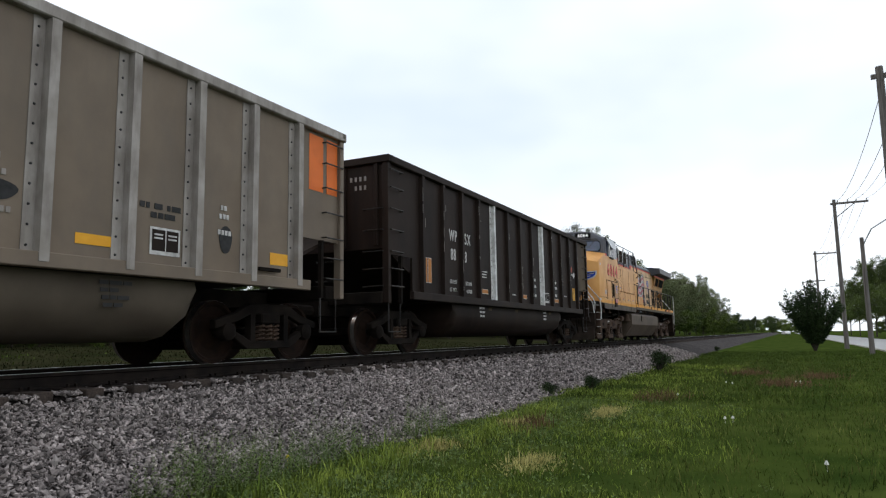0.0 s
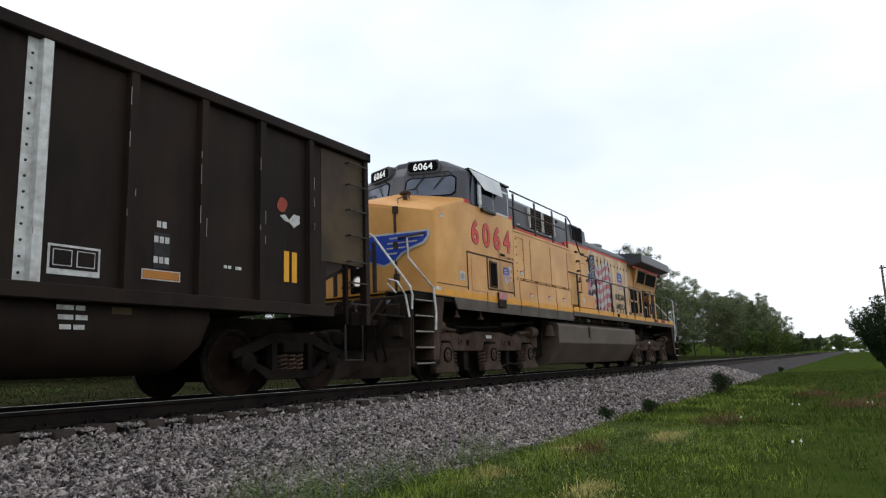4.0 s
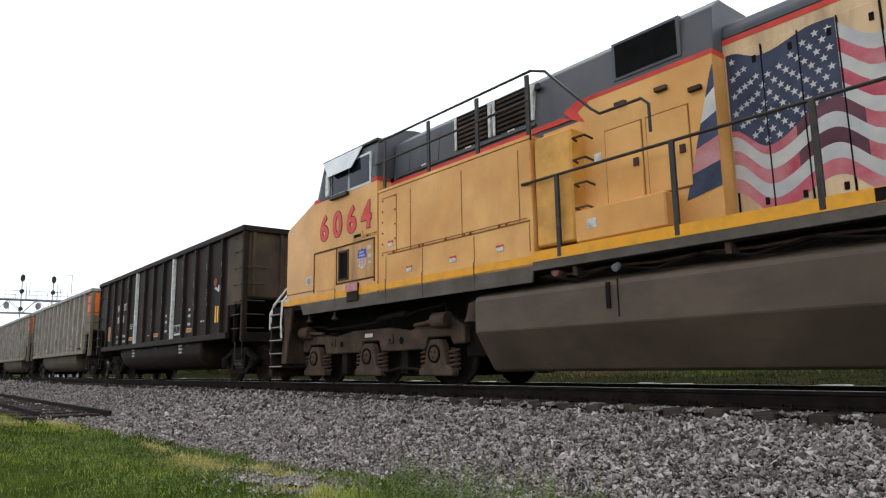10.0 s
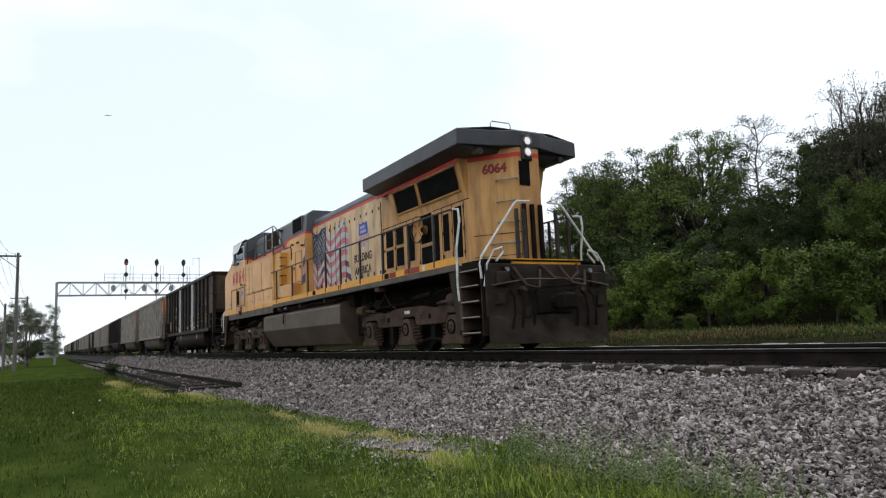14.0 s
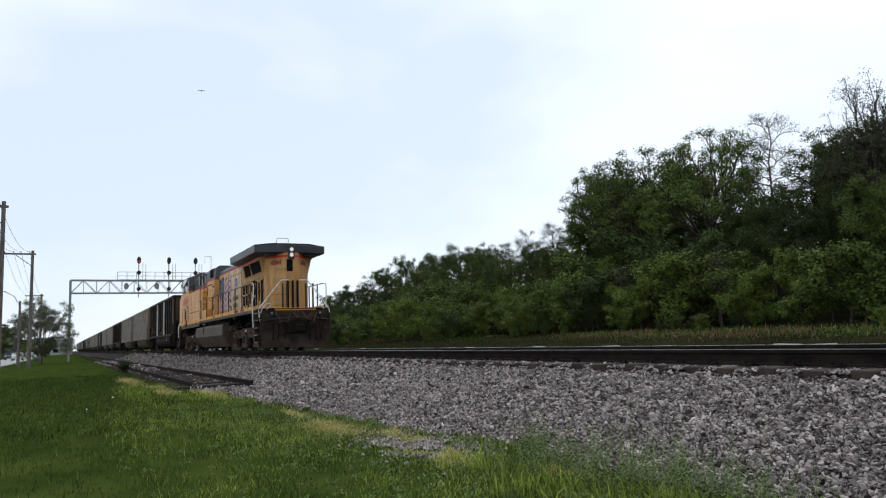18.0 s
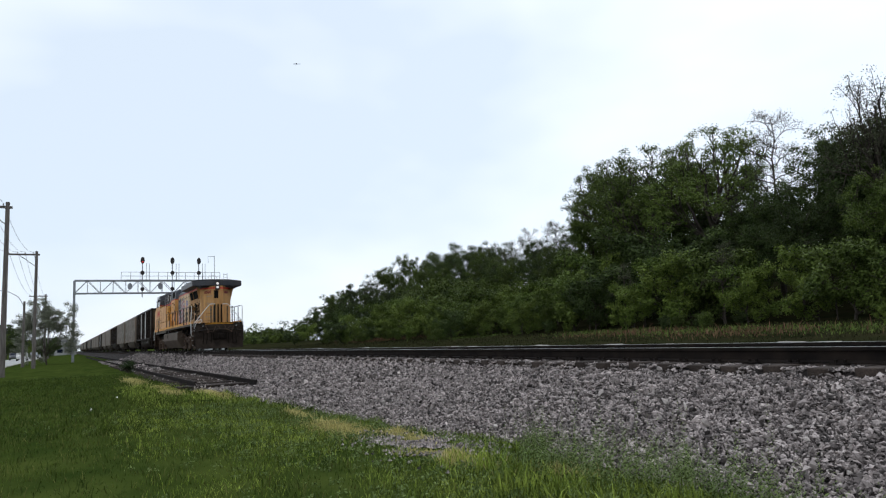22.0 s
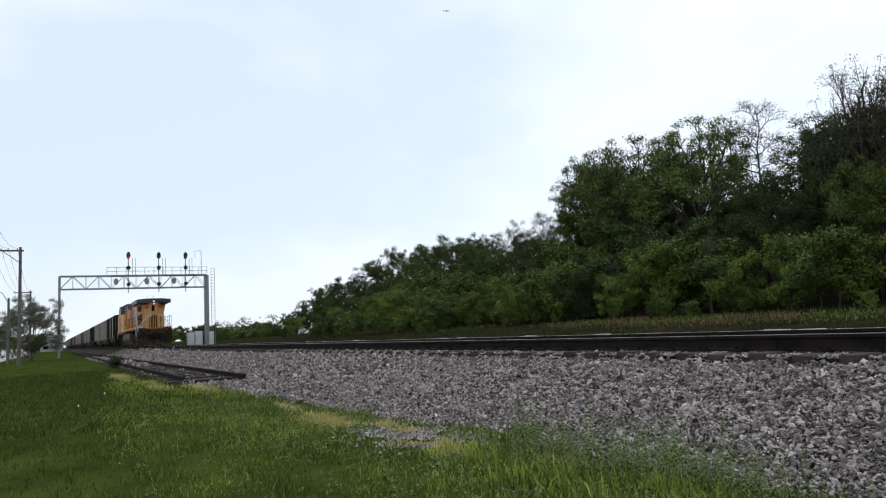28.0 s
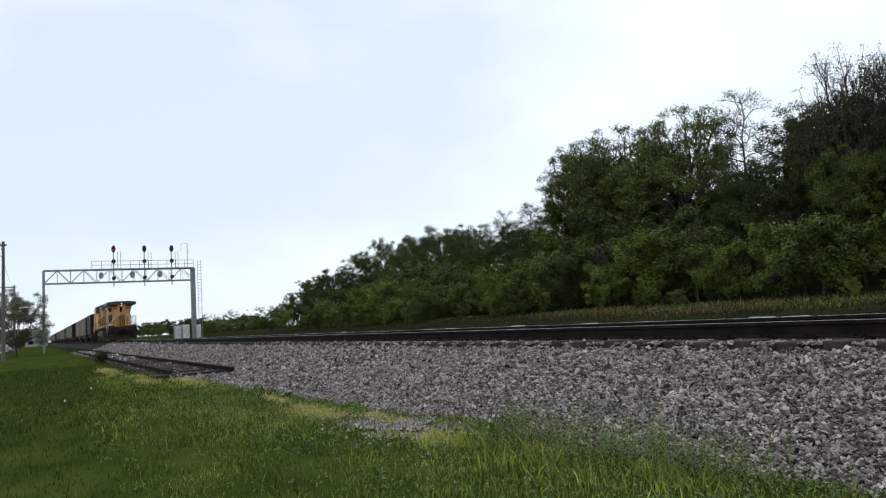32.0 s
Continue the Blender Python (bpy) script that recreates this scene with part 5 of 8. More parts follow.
def make_loco():
    L = thing("locomotive", "dirty yellow and grey diesel locomotive with red numbers", "locomotive")
    Y = CAB_Y
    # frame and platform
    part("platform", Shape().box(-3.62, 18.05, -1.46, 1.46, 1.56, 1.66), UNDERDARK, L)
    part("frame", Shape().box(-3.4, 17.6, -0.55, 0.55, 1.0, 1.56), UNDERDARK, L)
    # added dark boxes stand in for the black void under the frame
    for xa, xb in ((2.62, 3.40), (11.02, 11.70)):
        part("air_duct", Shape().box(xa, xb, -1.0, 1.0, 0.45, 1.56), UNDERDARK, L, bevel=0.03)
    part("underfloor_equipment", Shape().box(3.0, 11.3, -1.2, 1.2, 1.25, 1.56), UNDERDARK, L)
    # nose: two flat panels that meet in a blunt middle
    def nose_x(y):
        return -3.28 + max(0.0, abs(y) - 0.1) * 0.292

    def nose_z(y):
        return 3.68 - max(0.0, abs(y) - 0.1) * 0.204

    def back_x(y):
        return -2.06 + max(0.0, abs(y) - 0.16) * 0.355

    def back_z(y):
        return 4.04 - max(0.0, abs(y) - 0.16) * 0.155

    rings = []
    for yy in (-Y, -Y + 0.03, -0.8, -0.1, 0.1, 0.8, Y - 0.03, Y):
        drop = 0.03 if abs(yy) == Y else 0.0
        xf, zt, xb, zb = nose_x(yy) + drop, nose_z(yy) - drop, back_x(yy), back_z(yy) - drop
        rings.append([(xf, yy, 1.66), (xf, yy, zt - 0.06), (xf + 0.07, yy, zt), (xb, yy, zb), (-1.45, yy, zb), (-1.45, yy, 1.66)])
    part("nose", Shape().loft(rings), YELLOW, L, "dirty yellow sloping nose", smooth=True)

    def nose_plate(pts, d0, d1):
        """A plate on the slanted nose panel, from (y, z) points."""
        n = len(pts)
        verts = [(nose_x(y) - d0, y, z) for y, z in pts] + [(nose_x(y) - d1, y, z) for y, z in pts]
        return Shape().add(verts, [tuple(range(n)), tuple(range(2 * n - 1, n - 1, -1))] + [(i, (i + 1) % n, n + (i + 1) % n, n + i) for i in range(n)])

    door = part("nose_door", nose_plate([(-0.70, 1.80), (-0.16, 1.80), (-0.16, 3.56), (-0.66, 3.46), (-0.70, 3.40)], -0.01, 0.025), YELLOW, L, "dirty yellow nose door", bevel=0.006)
    part("hinge_bar", nose_plate([(-0.745, 1.78), (-0.715, 1.78), (-0.715, 3.46), (-0.745, 3.45)], 0.0, 0.03), UNDER, L, "rust-brown hinge bar")
    for z in (1.98, 2.62, 3.34):
        part("door_hinge", nose_plate([(-0.79, z), (-0.70, z), (-0.70, z + 0.14), (-0.79, z + 0.14)], 0.0, 0.055), UNDER, L)
    part("door_latch", nose_plate([(-0.24, 2.5), (-0.19, 2.5), (-0.19, 2.62), (-0.24, 2.62)], 0.0, 0.06), UNDER, door)
    # winged badge, plain shapes
    for s in (-1, 1):
        wing = [(-0.14, 2.93), (-1.42, 2.97), (-1.41, 2.82), (-1.30, 2.68), (-1.06, 2.60), (-0.88, 2.50), (-0.74, 2.36), (-0.50, 2.27), (-0.34, 2.32), (-0.14, 2.38)]
        inner = [(-0.16, 2.89), (-1.37, 2.93), (-1.36, 2.83), (-1.26, 2.72), (-1.03, 2.64), (-0.84, 2.53), (-0.71, 2.40), (-0.50, 2.31), (-0.36, 2.36), (-0.16, 2.42)]
        slits = [[(-0.62, 2.845), (-1.30, 2.865), (-1.30, 2.835), (-0.62, 2.815)], [(-0.58, 2.745), (-1.18, 2.765), (-1.15, 2.735), (-0.58, 2.715)],
                 [(-0.56, 2.645), (-0.96, 2.655), (-0.92, 2.625), (-0.56, 2.615)], [(-0.52, 2.54), (-0.78, 2.545), (-0.74, 2.51), (-0.52, 2.51)]]
        shift = 0.0 if s < 0 else 0.30
        def put(pts):
            return pts if s < 0 else [(max(shift, -y * 0.86 + shift * 0.6), z) for y, z in pts]
        w = part("badge_wing", nose_plate(put(wing), 0.018, 0.030), FLAGWHITE, L, "white-edged blue wing of the badge")
        part("wing_field", nose_plate(put(inner), 0.02, 0.034), BLUE, w)
        for sl in slits:
            part("wing_feather", nose_plate(put(sl), 0.03, 0.038), FLAGWHITE, w)
    # the dark lamp column in the middle of the nose
    col = part("lamp_column", Shape().prism([(-0.13, 1.80), (-0.13, 3.60), (0.28, 3.60), (0.28, 1.80)], "x", -3.10, -3.295), UNDERDARK, L, "black recess with headlights", bevel=0.015)
    sh = [(-0.10, 2.93), (0.25, 2.93), (0.25, 2.40), (0.16, 2.32), (0.075, 2.28), (-0.01, 2.32), (-0.10, 2.40)]
    part("shield_field", Shape().prism(sh, "x", -3.294, -3.302), FLAGWHITE, col, "shield badge with red and white stripes")
    part("shield_head", Shape().prism([(-0.10, 2.93), (0.25, 2.93), (0.25, 2.68), (-0.10, 2.68)], "x", -3.294, -3.306), BLUE, col)
    for k in range(4):
        part("shield_stripe", Shape().box(-3.307, -3.294, -0.075 + k * 0.085, -0.04 + k * 0.085, 2.36, 2.66), FLAGRED, col)
    def nose_lamp(y, z, r):
        def circle(x, q):
            return [(x, y + q * math.cos(a), z + q * math.sin(a)) for a in np.arange(0, 6.28, 6.2832 / 20)]
        part("lens_rim", Shape().loft([circle(-3.28, r * 1.2), circle(-3.32, r * 1.2), circle(-3.32, r), circle(-3.29, r)]), GALV, col, smooth=True)
        part("headlight_lens", Shape().loft([circle(-3.29, r), circle(-3.312, r * 0.85), circle(-3.322, r * 0.3)]), HEADLIGHT, col, "pale glass headlight", smooth=True)
    nose_lamp(0.075, 3.44, 0.085)
    nose_lamp(0.075, 3.20, 0.085)
    nose_lamp(0.075, 2.02, 0.10)
    # grab rails and the horn on the nose
    for s in (-1, 1):
        part("nose_grab", Shape().tube([(nose_x(0.82), s * 0.82, 2.80), (nose_x(0.82) - 0.09, s * 0.82, 2.82), (nose_x(1.32) - 0.09, s * 1.32, 2.89), (nose_x(1.32), s * 1.32, 2.88)], 0.02, 6), DARKPAINT, L, "black grab iron")
        part("top_grab", Shape().tube([(-3.02, s * 0.75, 3.56), (-3.02, s * 0.75, 3.66), (-2.62, s * 0.75, 3.82), (-2.60, s * 0.75, 3.74)], 0.014, 5), DARKPAINT, L)
        part("top_grab", Shape().tube([(-2.42, s * 0.45, 3.86), (-2.40, s * 0.45, 3.98), (-1.98, s * 0.55, 4.12), (-1.96, s * 0.55, 4.02)], 0.014, 5), DARKPAINT, L)
    part("nose_vent_cap", Shape().loft([[(-2.52 + r * math.cos(a), -0.6 + r * math.sin(a), z) for a in np.arange(0, 6.28, 6.2832 / 14)] for z, r in ((3.74, 0.05), (3.86, 0.05), (3.87, 0.12), (3.91, 0.12), (3.94, 0.06))]), UNDER, L, "brown mushroom vent", smooth=True)
    part("nose_label", Shape().box(-2.66, -2.54, -Y - 0.004, -Y, 3.24, 3.32), LETTER, L, "small white label")
    part("sill_label", Shape().box(-2.90, -2.72, -Y - 0.012, -Y, 1.76, 1.83), LETTER, L, "small white label")
    part("nose_seam", Shape().box(-2.84, -1.62, -Y - 0.006, -Y, 1.90, 1.915), UNDER, L)
    # cab
    part("cab_lower", Shape().prism([(-Y, 1.66), (-Y, 3.74), (Y, 3.74), (Y, 1.66)], "x", -1.45, 0.78), YELLOW, L, "dirty yellow cab side")
    for xa, xb in ((-1.62, -1.37), (0.60, 0.785)):
        for s in (-1, 1):
            part("cab_red_line", Shape().box(xa, xb, *sorted((s * (Y - 0.3), s * (Y + 0.004))), 3.74, 3.82), RED, L)
    part("cab_waist", Shape().box(-1.37, 0.60, -Y + 0.004, Y - 0.004, 3.70, 3.83), GREY, L)
    rings = []
    for z, yy, xs, xc in ((3.82, Y, -1.62, -2.06), (4.50, Y - 0.05, -1.44, -1.86), (4.60, Y - 0.16, -1.40, -1.80), (4.86, 0.85, -1.32, -1.62), (4.90, 0.6, -1.25, -1.5)):
        rings.append([(xs + 0.13, -yy, z), (xs, -yy * 0.94, z), (xc, -0.16, z), (xc, 0.16, z), (xs, yy * 0.94, z), (xs + 0.13, yy, z), (0.74, yy, z), (0.74, -yy, z)])
    part("cab_upper", Shape().loft(rings), GREY, L, "grey cab roof with a pointed front", bevel=0.015)
    # windscreens, wipers and number boards on the two slanted front panels
    for s in (-1, 1):
        A, B, C, D = Vector((-2.06, s * 0.16, 3.82)), Vector((-1.62, s * 1.41, 3.82)), Vector((-1.44, s * 1.363, 4.50)), Vector((-1.86, s * 0.16, 4.50))
        out = (B - A).cross(D - A).normalized()
        if out.x > 0:
            out = -out
        def on_face(u, v, off):
            return (A.lerp(B, u)).lerp(D.lerp(C, u), v) + out * off
        def panel(u0, u1, v0, v1, o0, o1, cut=0.06):
            uv = [(u0 + cut, v0), (u1 - cut, v0), (u1, v0 + cut * 1.6), (u1, v1 - cut * 1.6), (u1 - cut, v1), (u0 + cut, v1), (u0, v1 - cut * 1.6), (u0, v0 + cut * 1.6)]
            return Shape().loft([[on_face(u, v, o) for u, v in uv] for o in (o0, o1)])
        gasket = part("windscreen_gasket", panel(0.04, 0.93, 0.15, 0.86, -0.02, 0.012), BLACK, L, "black rubber windscreen seal")
        part("windscreen", panel(0.065, 0.905, 0.19, 0.82, 0.0, 0.016), SCREEN, gasket, "windscreen with a blue sky reflection in its colour")
        for u0, u1 in ((0.2, 0.34), (0.55, 0.70)):
            part("wiper", Shape().tube([on_face(u1 + 0.02, 0.93, 0.05), on_face(u1, 0.80, 0.05), on_face(u0, 0.42, 0.03)], 0.013, 5), DARKPAINT, gasket)
        part("front_grab", Shape().tube([on_face(0.16, 0.88, 0.0), on_face(0.16, 0.92, 0.09), on_face(0.80, 0.94, 0.09), on_face(0.84, 0.90, 0.0)], 0.014, 5), DARKPAINT, L)
        along = (B - A)
        along.z = 0
        along = along.normalized() * (1 if s < 0 else -1)
        normal = along.cross(Vector((0, 0, 1)))
        mid = on_face(0.34, 1.0, 0.0) + Vector((0, 0, 0.15))
        frame_m = Matrix((( along.x, 0, normal.x, mid.x), (along.y, 0, normal.y, mid.y), (0, 1, 0, mid.z), (0, 0, 0, 1)))
        def board(w, h, c, d0, d1):
            pts = [(-w + c, -h), (w - c, -h), (w, -h + c), (w, h - c), (w - c, h), (-w + c, h), (-w, h - c), (-w, -h + c)]
            return Shape().loft([[frame_m @ Vector((a, b, d)) for a, b in pts] for d in (d0, d1)])
        nb = part("number_board", board(0.37, 0.145, 0.04, -0.30, 0.05), GREY, L, "grey number board box", bevel=0.01)
        part("board_face", board(0.335, 0.11, 0.05, 0.04, 0.058), BLACK, nb, "black number board")
        words("board_number", "6064", 0.21, BOARDWHITE, nb, frame_m @ pose(0, -0.07, 0.060), bold=0.005, align="CENTER", spacing=1.08)
    part("roof_beacon", Shape().box(-1.72, -1.45, -0.16, 0.16, 4.60, 4.84), GREY, L, "grey middle housing between the boards", bevel=0.03)
    # side windows, near and far
    for s in (-1, 1):
        o = s * (Y - 0.02)
        yy = sorted((s * (Y - 0.035), s * (Y + 0.008)))
        part("quarter_window", Shape().prism([(-1.33, 3.80), (-1.27, 3.75), (-0.98, 3.75), (-0.98, 4.42), (-1.16, 4.42), (-1.22, 4.36), (-1.34, 3.9)], "y", *yy), GLASS, L, "dark quarter window")
        for x0, x1 in ((-0.90, -0.24), (-0.20, 0.54)):
            fr = part("window_frame", Shape().box(x0 - 0.03, x1 + 0.03, *yy, 3.74, 4.36), CABINET, L, "bare metal window frame")
            part("pane", Shape().box(x0 + 0.015, x1 - 0.015, *sorted((s * (Y + 0.004), s * (Y + 0.014))), 3.785, 4.315), GLASS, fr)
        part("wind_deflector", Shape().box(-1.04, -0.92, *sorted((s * (Y + 0.03), s * (Y + 0.07))), 3.78, 4.24), WHITEPAINT, L, "white mirror panel")
        part("armrest", Shape().box(-0.88, -0.22, *sorted((s * Y, s * (Y + 0.07))), 3.67, 3.75), DARKPAINT, L, bevel=0.01)
        aw = Shape().add([(-1.30, s * (Y - 0.02), 4.56), (0.24, s * (Y - 0.02), 4.56), (0.06, s * (Y + 0.13), 4.14), (-0.84, s * (Y + 0.13), 4.14),
                          (-1.30, s * (Y - 0.035), 4.56), (0.24, s * (Y - 0.035), 4.56), (0.06, s * (Y + 0.115), 4.14), (-0.84, s * (Y + 0.115), 4.14)],
                         [(0, 1, 2, 3), (4, 7, 6, 5), (0, 4, 5, 1), (1, 5, 6, 2), (2, 6, 7, 3), (3, 7, 4, 0)])
        part("sun_visor", aw, CABINET, L, "pale grey sun visor over the window")
        part("roof_gutter", Shape().box(-1.3, 0.76, *sorted((s * (Y - 0.12), s * (Y - 0.02))), 4.54, 4.58), DARKPAINT, L)
    # skirt and stripe
    for s in (-1, 1):
        yy = sorted((s * (Y - 0.03), s * (Y + 0.004)))
        part("side_sill", Shape().prism([(-2.95, 1.66), (-2.2, 1.66), (-2.05, 1.43), (4.62, 1.43), (4.66, 1.66)], "y", *yy), SKIRT, L, "dirty grey sill skirt")
        part("front_stripe", Shape().box(-3.0, 4.66, *sorted((s * (Y - 0.02), s * (Y + 0.008))), 1.68, 1.80), STRIPE, L, "bright yellow reflective stripe")
        part("walkway_sill", Shape().box(4.66, 17.2, *sorted((s * (Y - 0.05), s * (Y + 0.02))), 1.58, 1.70), SKIRT, L)
        part("walkway_stripe", Shape().box(4.66, 17.2, *sorted((s * (Y - 0.04), s * (Y + 0.024))), 1.70, 1.84), STRIPE, L, "bright yellow reflective stripe")
        gaps = Shape()
        for x in (-0.72, 1.05, 2.13, 3.43):
            gaps.box(x - 0.012, x + 0.012, *sorted((s * (Y + 0.006), s * (Y + 0.012))), 1.45, 1.86)
        tagged(part("panel_joints", gaps, SKIRT, L), kind="stuff")
    for e, x in ((-1, -3.25), (1, 17.70)):
        part("end_stripe", Shape().box(x - 0.4, x + 0.4, -1.45, 1.45, 1.665, 1.70), UNDERDARK, L)
        part("end_sill_stripe", Shape().box(*sorted((x + e * 0.36, x + e * 0.385)), -0.84, 0.84, 1.60, 1.72), STRIPE, L)
    # cabinet behind the cab
    part("equipment_cabinet", Shape().box(0.80, 4.66, -Y + 0.01, Y - 0.01, 1.62, 3.48), YELLOW, L, "dirty yellow equipment cabinet", bevel=0.015)
    part("cabinet_ledge", Shape().box(0.80, 4.66, -Y + 0.0, Y - 0.0, 3.48, 3.53), YELLOW, L)
    part("upper_cabinet", Shape().prism([(-1.18, 3.50), (-1.10, 4.46), (-0.9, 4.62), (0.9, 4.62), (1.10, 4.46), (1.18, 3.50)], "x", 0.82, 7.30), GREY, L, "grey upper equipment cabinet", bevel=0.015)
    part("upper_red_line", Shape().box(0.81, 5.05, -1.186, 1.186, 3.66, 3.74), RED, L)
    part("cabinet_yellow_rear", Shape().box(5.30, 7.305, -1.19, 1.19, 1.66, 3.86), YELLOW, L, "dirty yellow cabinet")
    part("cabinet_yellow_low", Shape().box(4.66, 5.30, -1.188, 1.188, 1.66, 3.60), YELLOW, L)
    part("rear_red_line", Shape().box(5.30, 7.31, -1.193, 1.193, 3.84, 3.90), RED, L)
    part("red_flash", Shape().prism([(4.95, 3.74), (5.02, 3.74), (5.42, 3.56), (5.30, 3.74), (5.62, 3.90), (5.30, 3.90), (5.06, 3.80), (5.20, 3.66), (4.95, 3.66)], "y", -1.197, 1.197), RED, L, "red lightning flash")
    for s in (-1, 1):
        yy = sorted((s * 1.06, s * 1.165))
        for x in (2.70, 3.64):
            v = part("vent", Shape().box(x, x + 0.78, *yy, 3.88, 4.45), BLACK, L, "black louvred vent")
            for k in range(7):
                part("slat", Shape().box(x + 0.04, x + 0.74, *sorted((s * 1.15, s * 1.172)), 3.91 + k * 0.078, 3.945 + k * 0.078), UNDER, v)
            for xx in (x - 0.05, x + 0.78):
                part("vent_edge", Shape().box(xx, xx + 0.05, *sorted((s * 1.1, s * 1.18)), 3.88, 4.44), WHITEPAINT, v, "bright metal edge strip")
        part("upper_vent", Shape().box(5.95, 6.85, *sorted((s * 1.08, s * 1.165)), 4.02, 4.46), BLACK, L, "black meshed opening")
        part("upper_vent_frame", Shape().box(5.90, 6.90, *sorted((s * 1.08, s * 1.155)), 3.98, 4.50), GREY, L)
        # panel lines on the cabinet
        seams = Shape()
        def seam(x0, x1, z0, z1):
            seams.box(x0, x1, *sorted((s * (Y - 0.02), s * (Y - 0.004))), z0, z1)
        for x in (1.38, 1.80, 3.16, 4.42):
            seam(x - 0.006, x + 0.006, 2.30, 3.36)
        seam(0.92, 4.56, 2.335, 2.35)
        seam(1.11, 4.62, 2.285, 2.31)
        for x in (1.05, 2.13, 3.43, 4.60):
            seam(x - 0.006, x + 0.006, 1.86, 2.26)
        seam(0.92, 1.38, 3.34, 3.352)
        tagged(part("panel_seams", seams, SEAM, L), kind="stuff")
        bolts = Shape()
        for x, zs in ((0.95, np.arange(2.3, 3.4, 0.2)), (1.34, np.arange(2.3, 3.4, 0.26))):
            for z in zs:
                bolts.ycyl(x, z, 0.016, s * (Y - 0.02), s * (Y + 0.006), 6)
        for x in (1.3, 2.05, 2.15, 2.75, 3.2, 3.36, 4.0, 4.15):
            bolts.box(x - 0.02, x + 0.02, *sorted((s * (Y - 0.02), s * (Y + 0.012))), 2.30, 2.345)
        tagged(part("panel_bolts", bolts, SEAM, L), kind="stuff")
        for x, z in ((1.12, 2.44), (1.68, 1.92), (2.85, 1.93), (3.92, 1.95)):
            part("warning_label", Shape().box(x, x + 0.15, *sorted((s * (Y - 0.01), s * (Y + 0.002))), z, z + 0.09), LETTER, L, "small white warning label")
            part("warning_bar", Shape().box(x, x + 0.15, *sorted((s * (Y - 0.01), s * (Y + 0.004))), z + 0.06, z + 0.09), RED, L)
        for xa, xb in ((1.42, 2.18), (0.95, 1.32)):
            part("upper_hatch", Shape().prism([(s * 1.165, 3.84), (s * 1.112, 4.40), (s * 1.095, 4.40), (s * 1.148, 3.84)], "x", xa, xb), GREY, L, "grey hatch plate", bevel=0.006)
        part("upper_ledge", Shape().box(0.95, 4.5, *sorted((s * 1.15, s * 1.20)), 3.785, 3.815), GREY, L)
        for xa in (1.75, 2.95, 3.95):
            part("lift_handle", Shape().box(xa, xa + 0.14, *sorted((s * 1.18, s * 1.21)), 3.825, 3.85), WHITEPAINT, L)
        part("upper_lamp", Shape().tube([(4.52, s * 1.12, 4.36), (4.60, s * 1.20, 4.36)], 0.05, 8), DARKPAINT, L)
        # roof-level railing
        post_x = (0.98, 2.30, 3.54, 4.63)
        for x in post_x:
            part("roof_rail_post", Shape().box(x - 0.035, x + 0.035, *sorted((s * (Y - 0.05), s * (Y - 0.02))), 3.46, 4.44), DARKPAINT, L)
        handrail(L, [(0.80, s * (Y - 0.03), 4.48), (4.72, s * (Y - 0.03), 4.48), (4.98, s * (Y - 0.04), 4.38), (5.72, s * 1.42, 3.60), (5.85, s * 1.42, 3.50), (6.48, s * 1.42, 3.50), (6.58, s * 1.42, 3.40), (6.58, s * 1.42, 3.05)], 0.02, name="roof_rail")
        handrail(L, [(0.62, s * (Y - 0.03), 4.06), (4.66, s * (Y - 0.03), 4.06)], 0.02, name="roof_rail")
        # cab side details
        o = s * Y
        ring = Shape()
        for x0, x1, z0, z1 in ((-1.60, 0.70, 2.655, 2.685), (-1.60, -1.58, 1.86, 2.66), (0.68, 0.70, 1.86, 2.66), (-0.68, -0.66, 1.95, 2.66), (-0.68, 0.68, 1.93, 1.955)):
            ring.box(x0, x1, *sorted((o, o + s * 0.014)), z0, z1)
        part("door_frame_trim", ring, UNDER, L, "brown-stained panel frame")
        part("side_hatch", Shape().box(-1.42, -0.74, *sorted((o, o + s * 0.010)), 1.86, 2.60), YELLOW, L, bevel=0.004)
        pan = part("control_panel", Shape().box(-0.64, 0.66, *sorted((o, o + s * 0.008)), 1.96, 2.64), YELLOW_OLD, L, "grimy hinged panel", bevel=0.004)
        part("grille", Shape().box(-0.54, -0.24, *sorted((o, o + s * 0.02)), 2.03, 2.54), BLACK, pan, "black grille")
        gr = Shape()
        for x0, x1, z0, z1 in ((-0.58, -0.54, 1.99, 2.58), (-0.24, -0.20, 1.99, 2.58), (-0.58, -0.20, 2.54, 2.58), (-0.58, -0.20, 1.99, 2.03)):
            gr.box(x0, x1, *sorted((o, o + s * 0.024)), z0, z1)
        part("grille_frame", gr, UNDER, pan)
        for k in range(6):
            part("grille_bar", Shape().box(-0.52 + k * 0.045, -0.50 + k * 0.045, *sorted((o, o + s * 0.026)), 2.03, 2.54), UNDERDARK, pan)
        part("vent_plate", Shape().box(-0.06, 0.30, *sorted((o, o + s * 0.016)), 2.72, 2.86), YELLOW_OLD, L, "slotted cover plate", bevel=0.01)
        part("vent_slot", Shape().box(0.0, 0.24, *sorted((o, o + s * 0.02)), 2.76, 2.82), BLACK, L)
        seal = Shape()
        part("round_port_plate", Shape().box(-1.92, -1.72, *sorted((o, o + s * 0.006)), 2.04, 2.22), FLAGWHITE, L, "pale plate with a round port")
        part("round_port", Shape().rings_y(-1.82, 2.13, [(o, 0.07), (o + s * 0.012, 0.07), (o + s * 0.014, 0.045), (o + s * 0.010, 0.01)], 18), GALV, L)
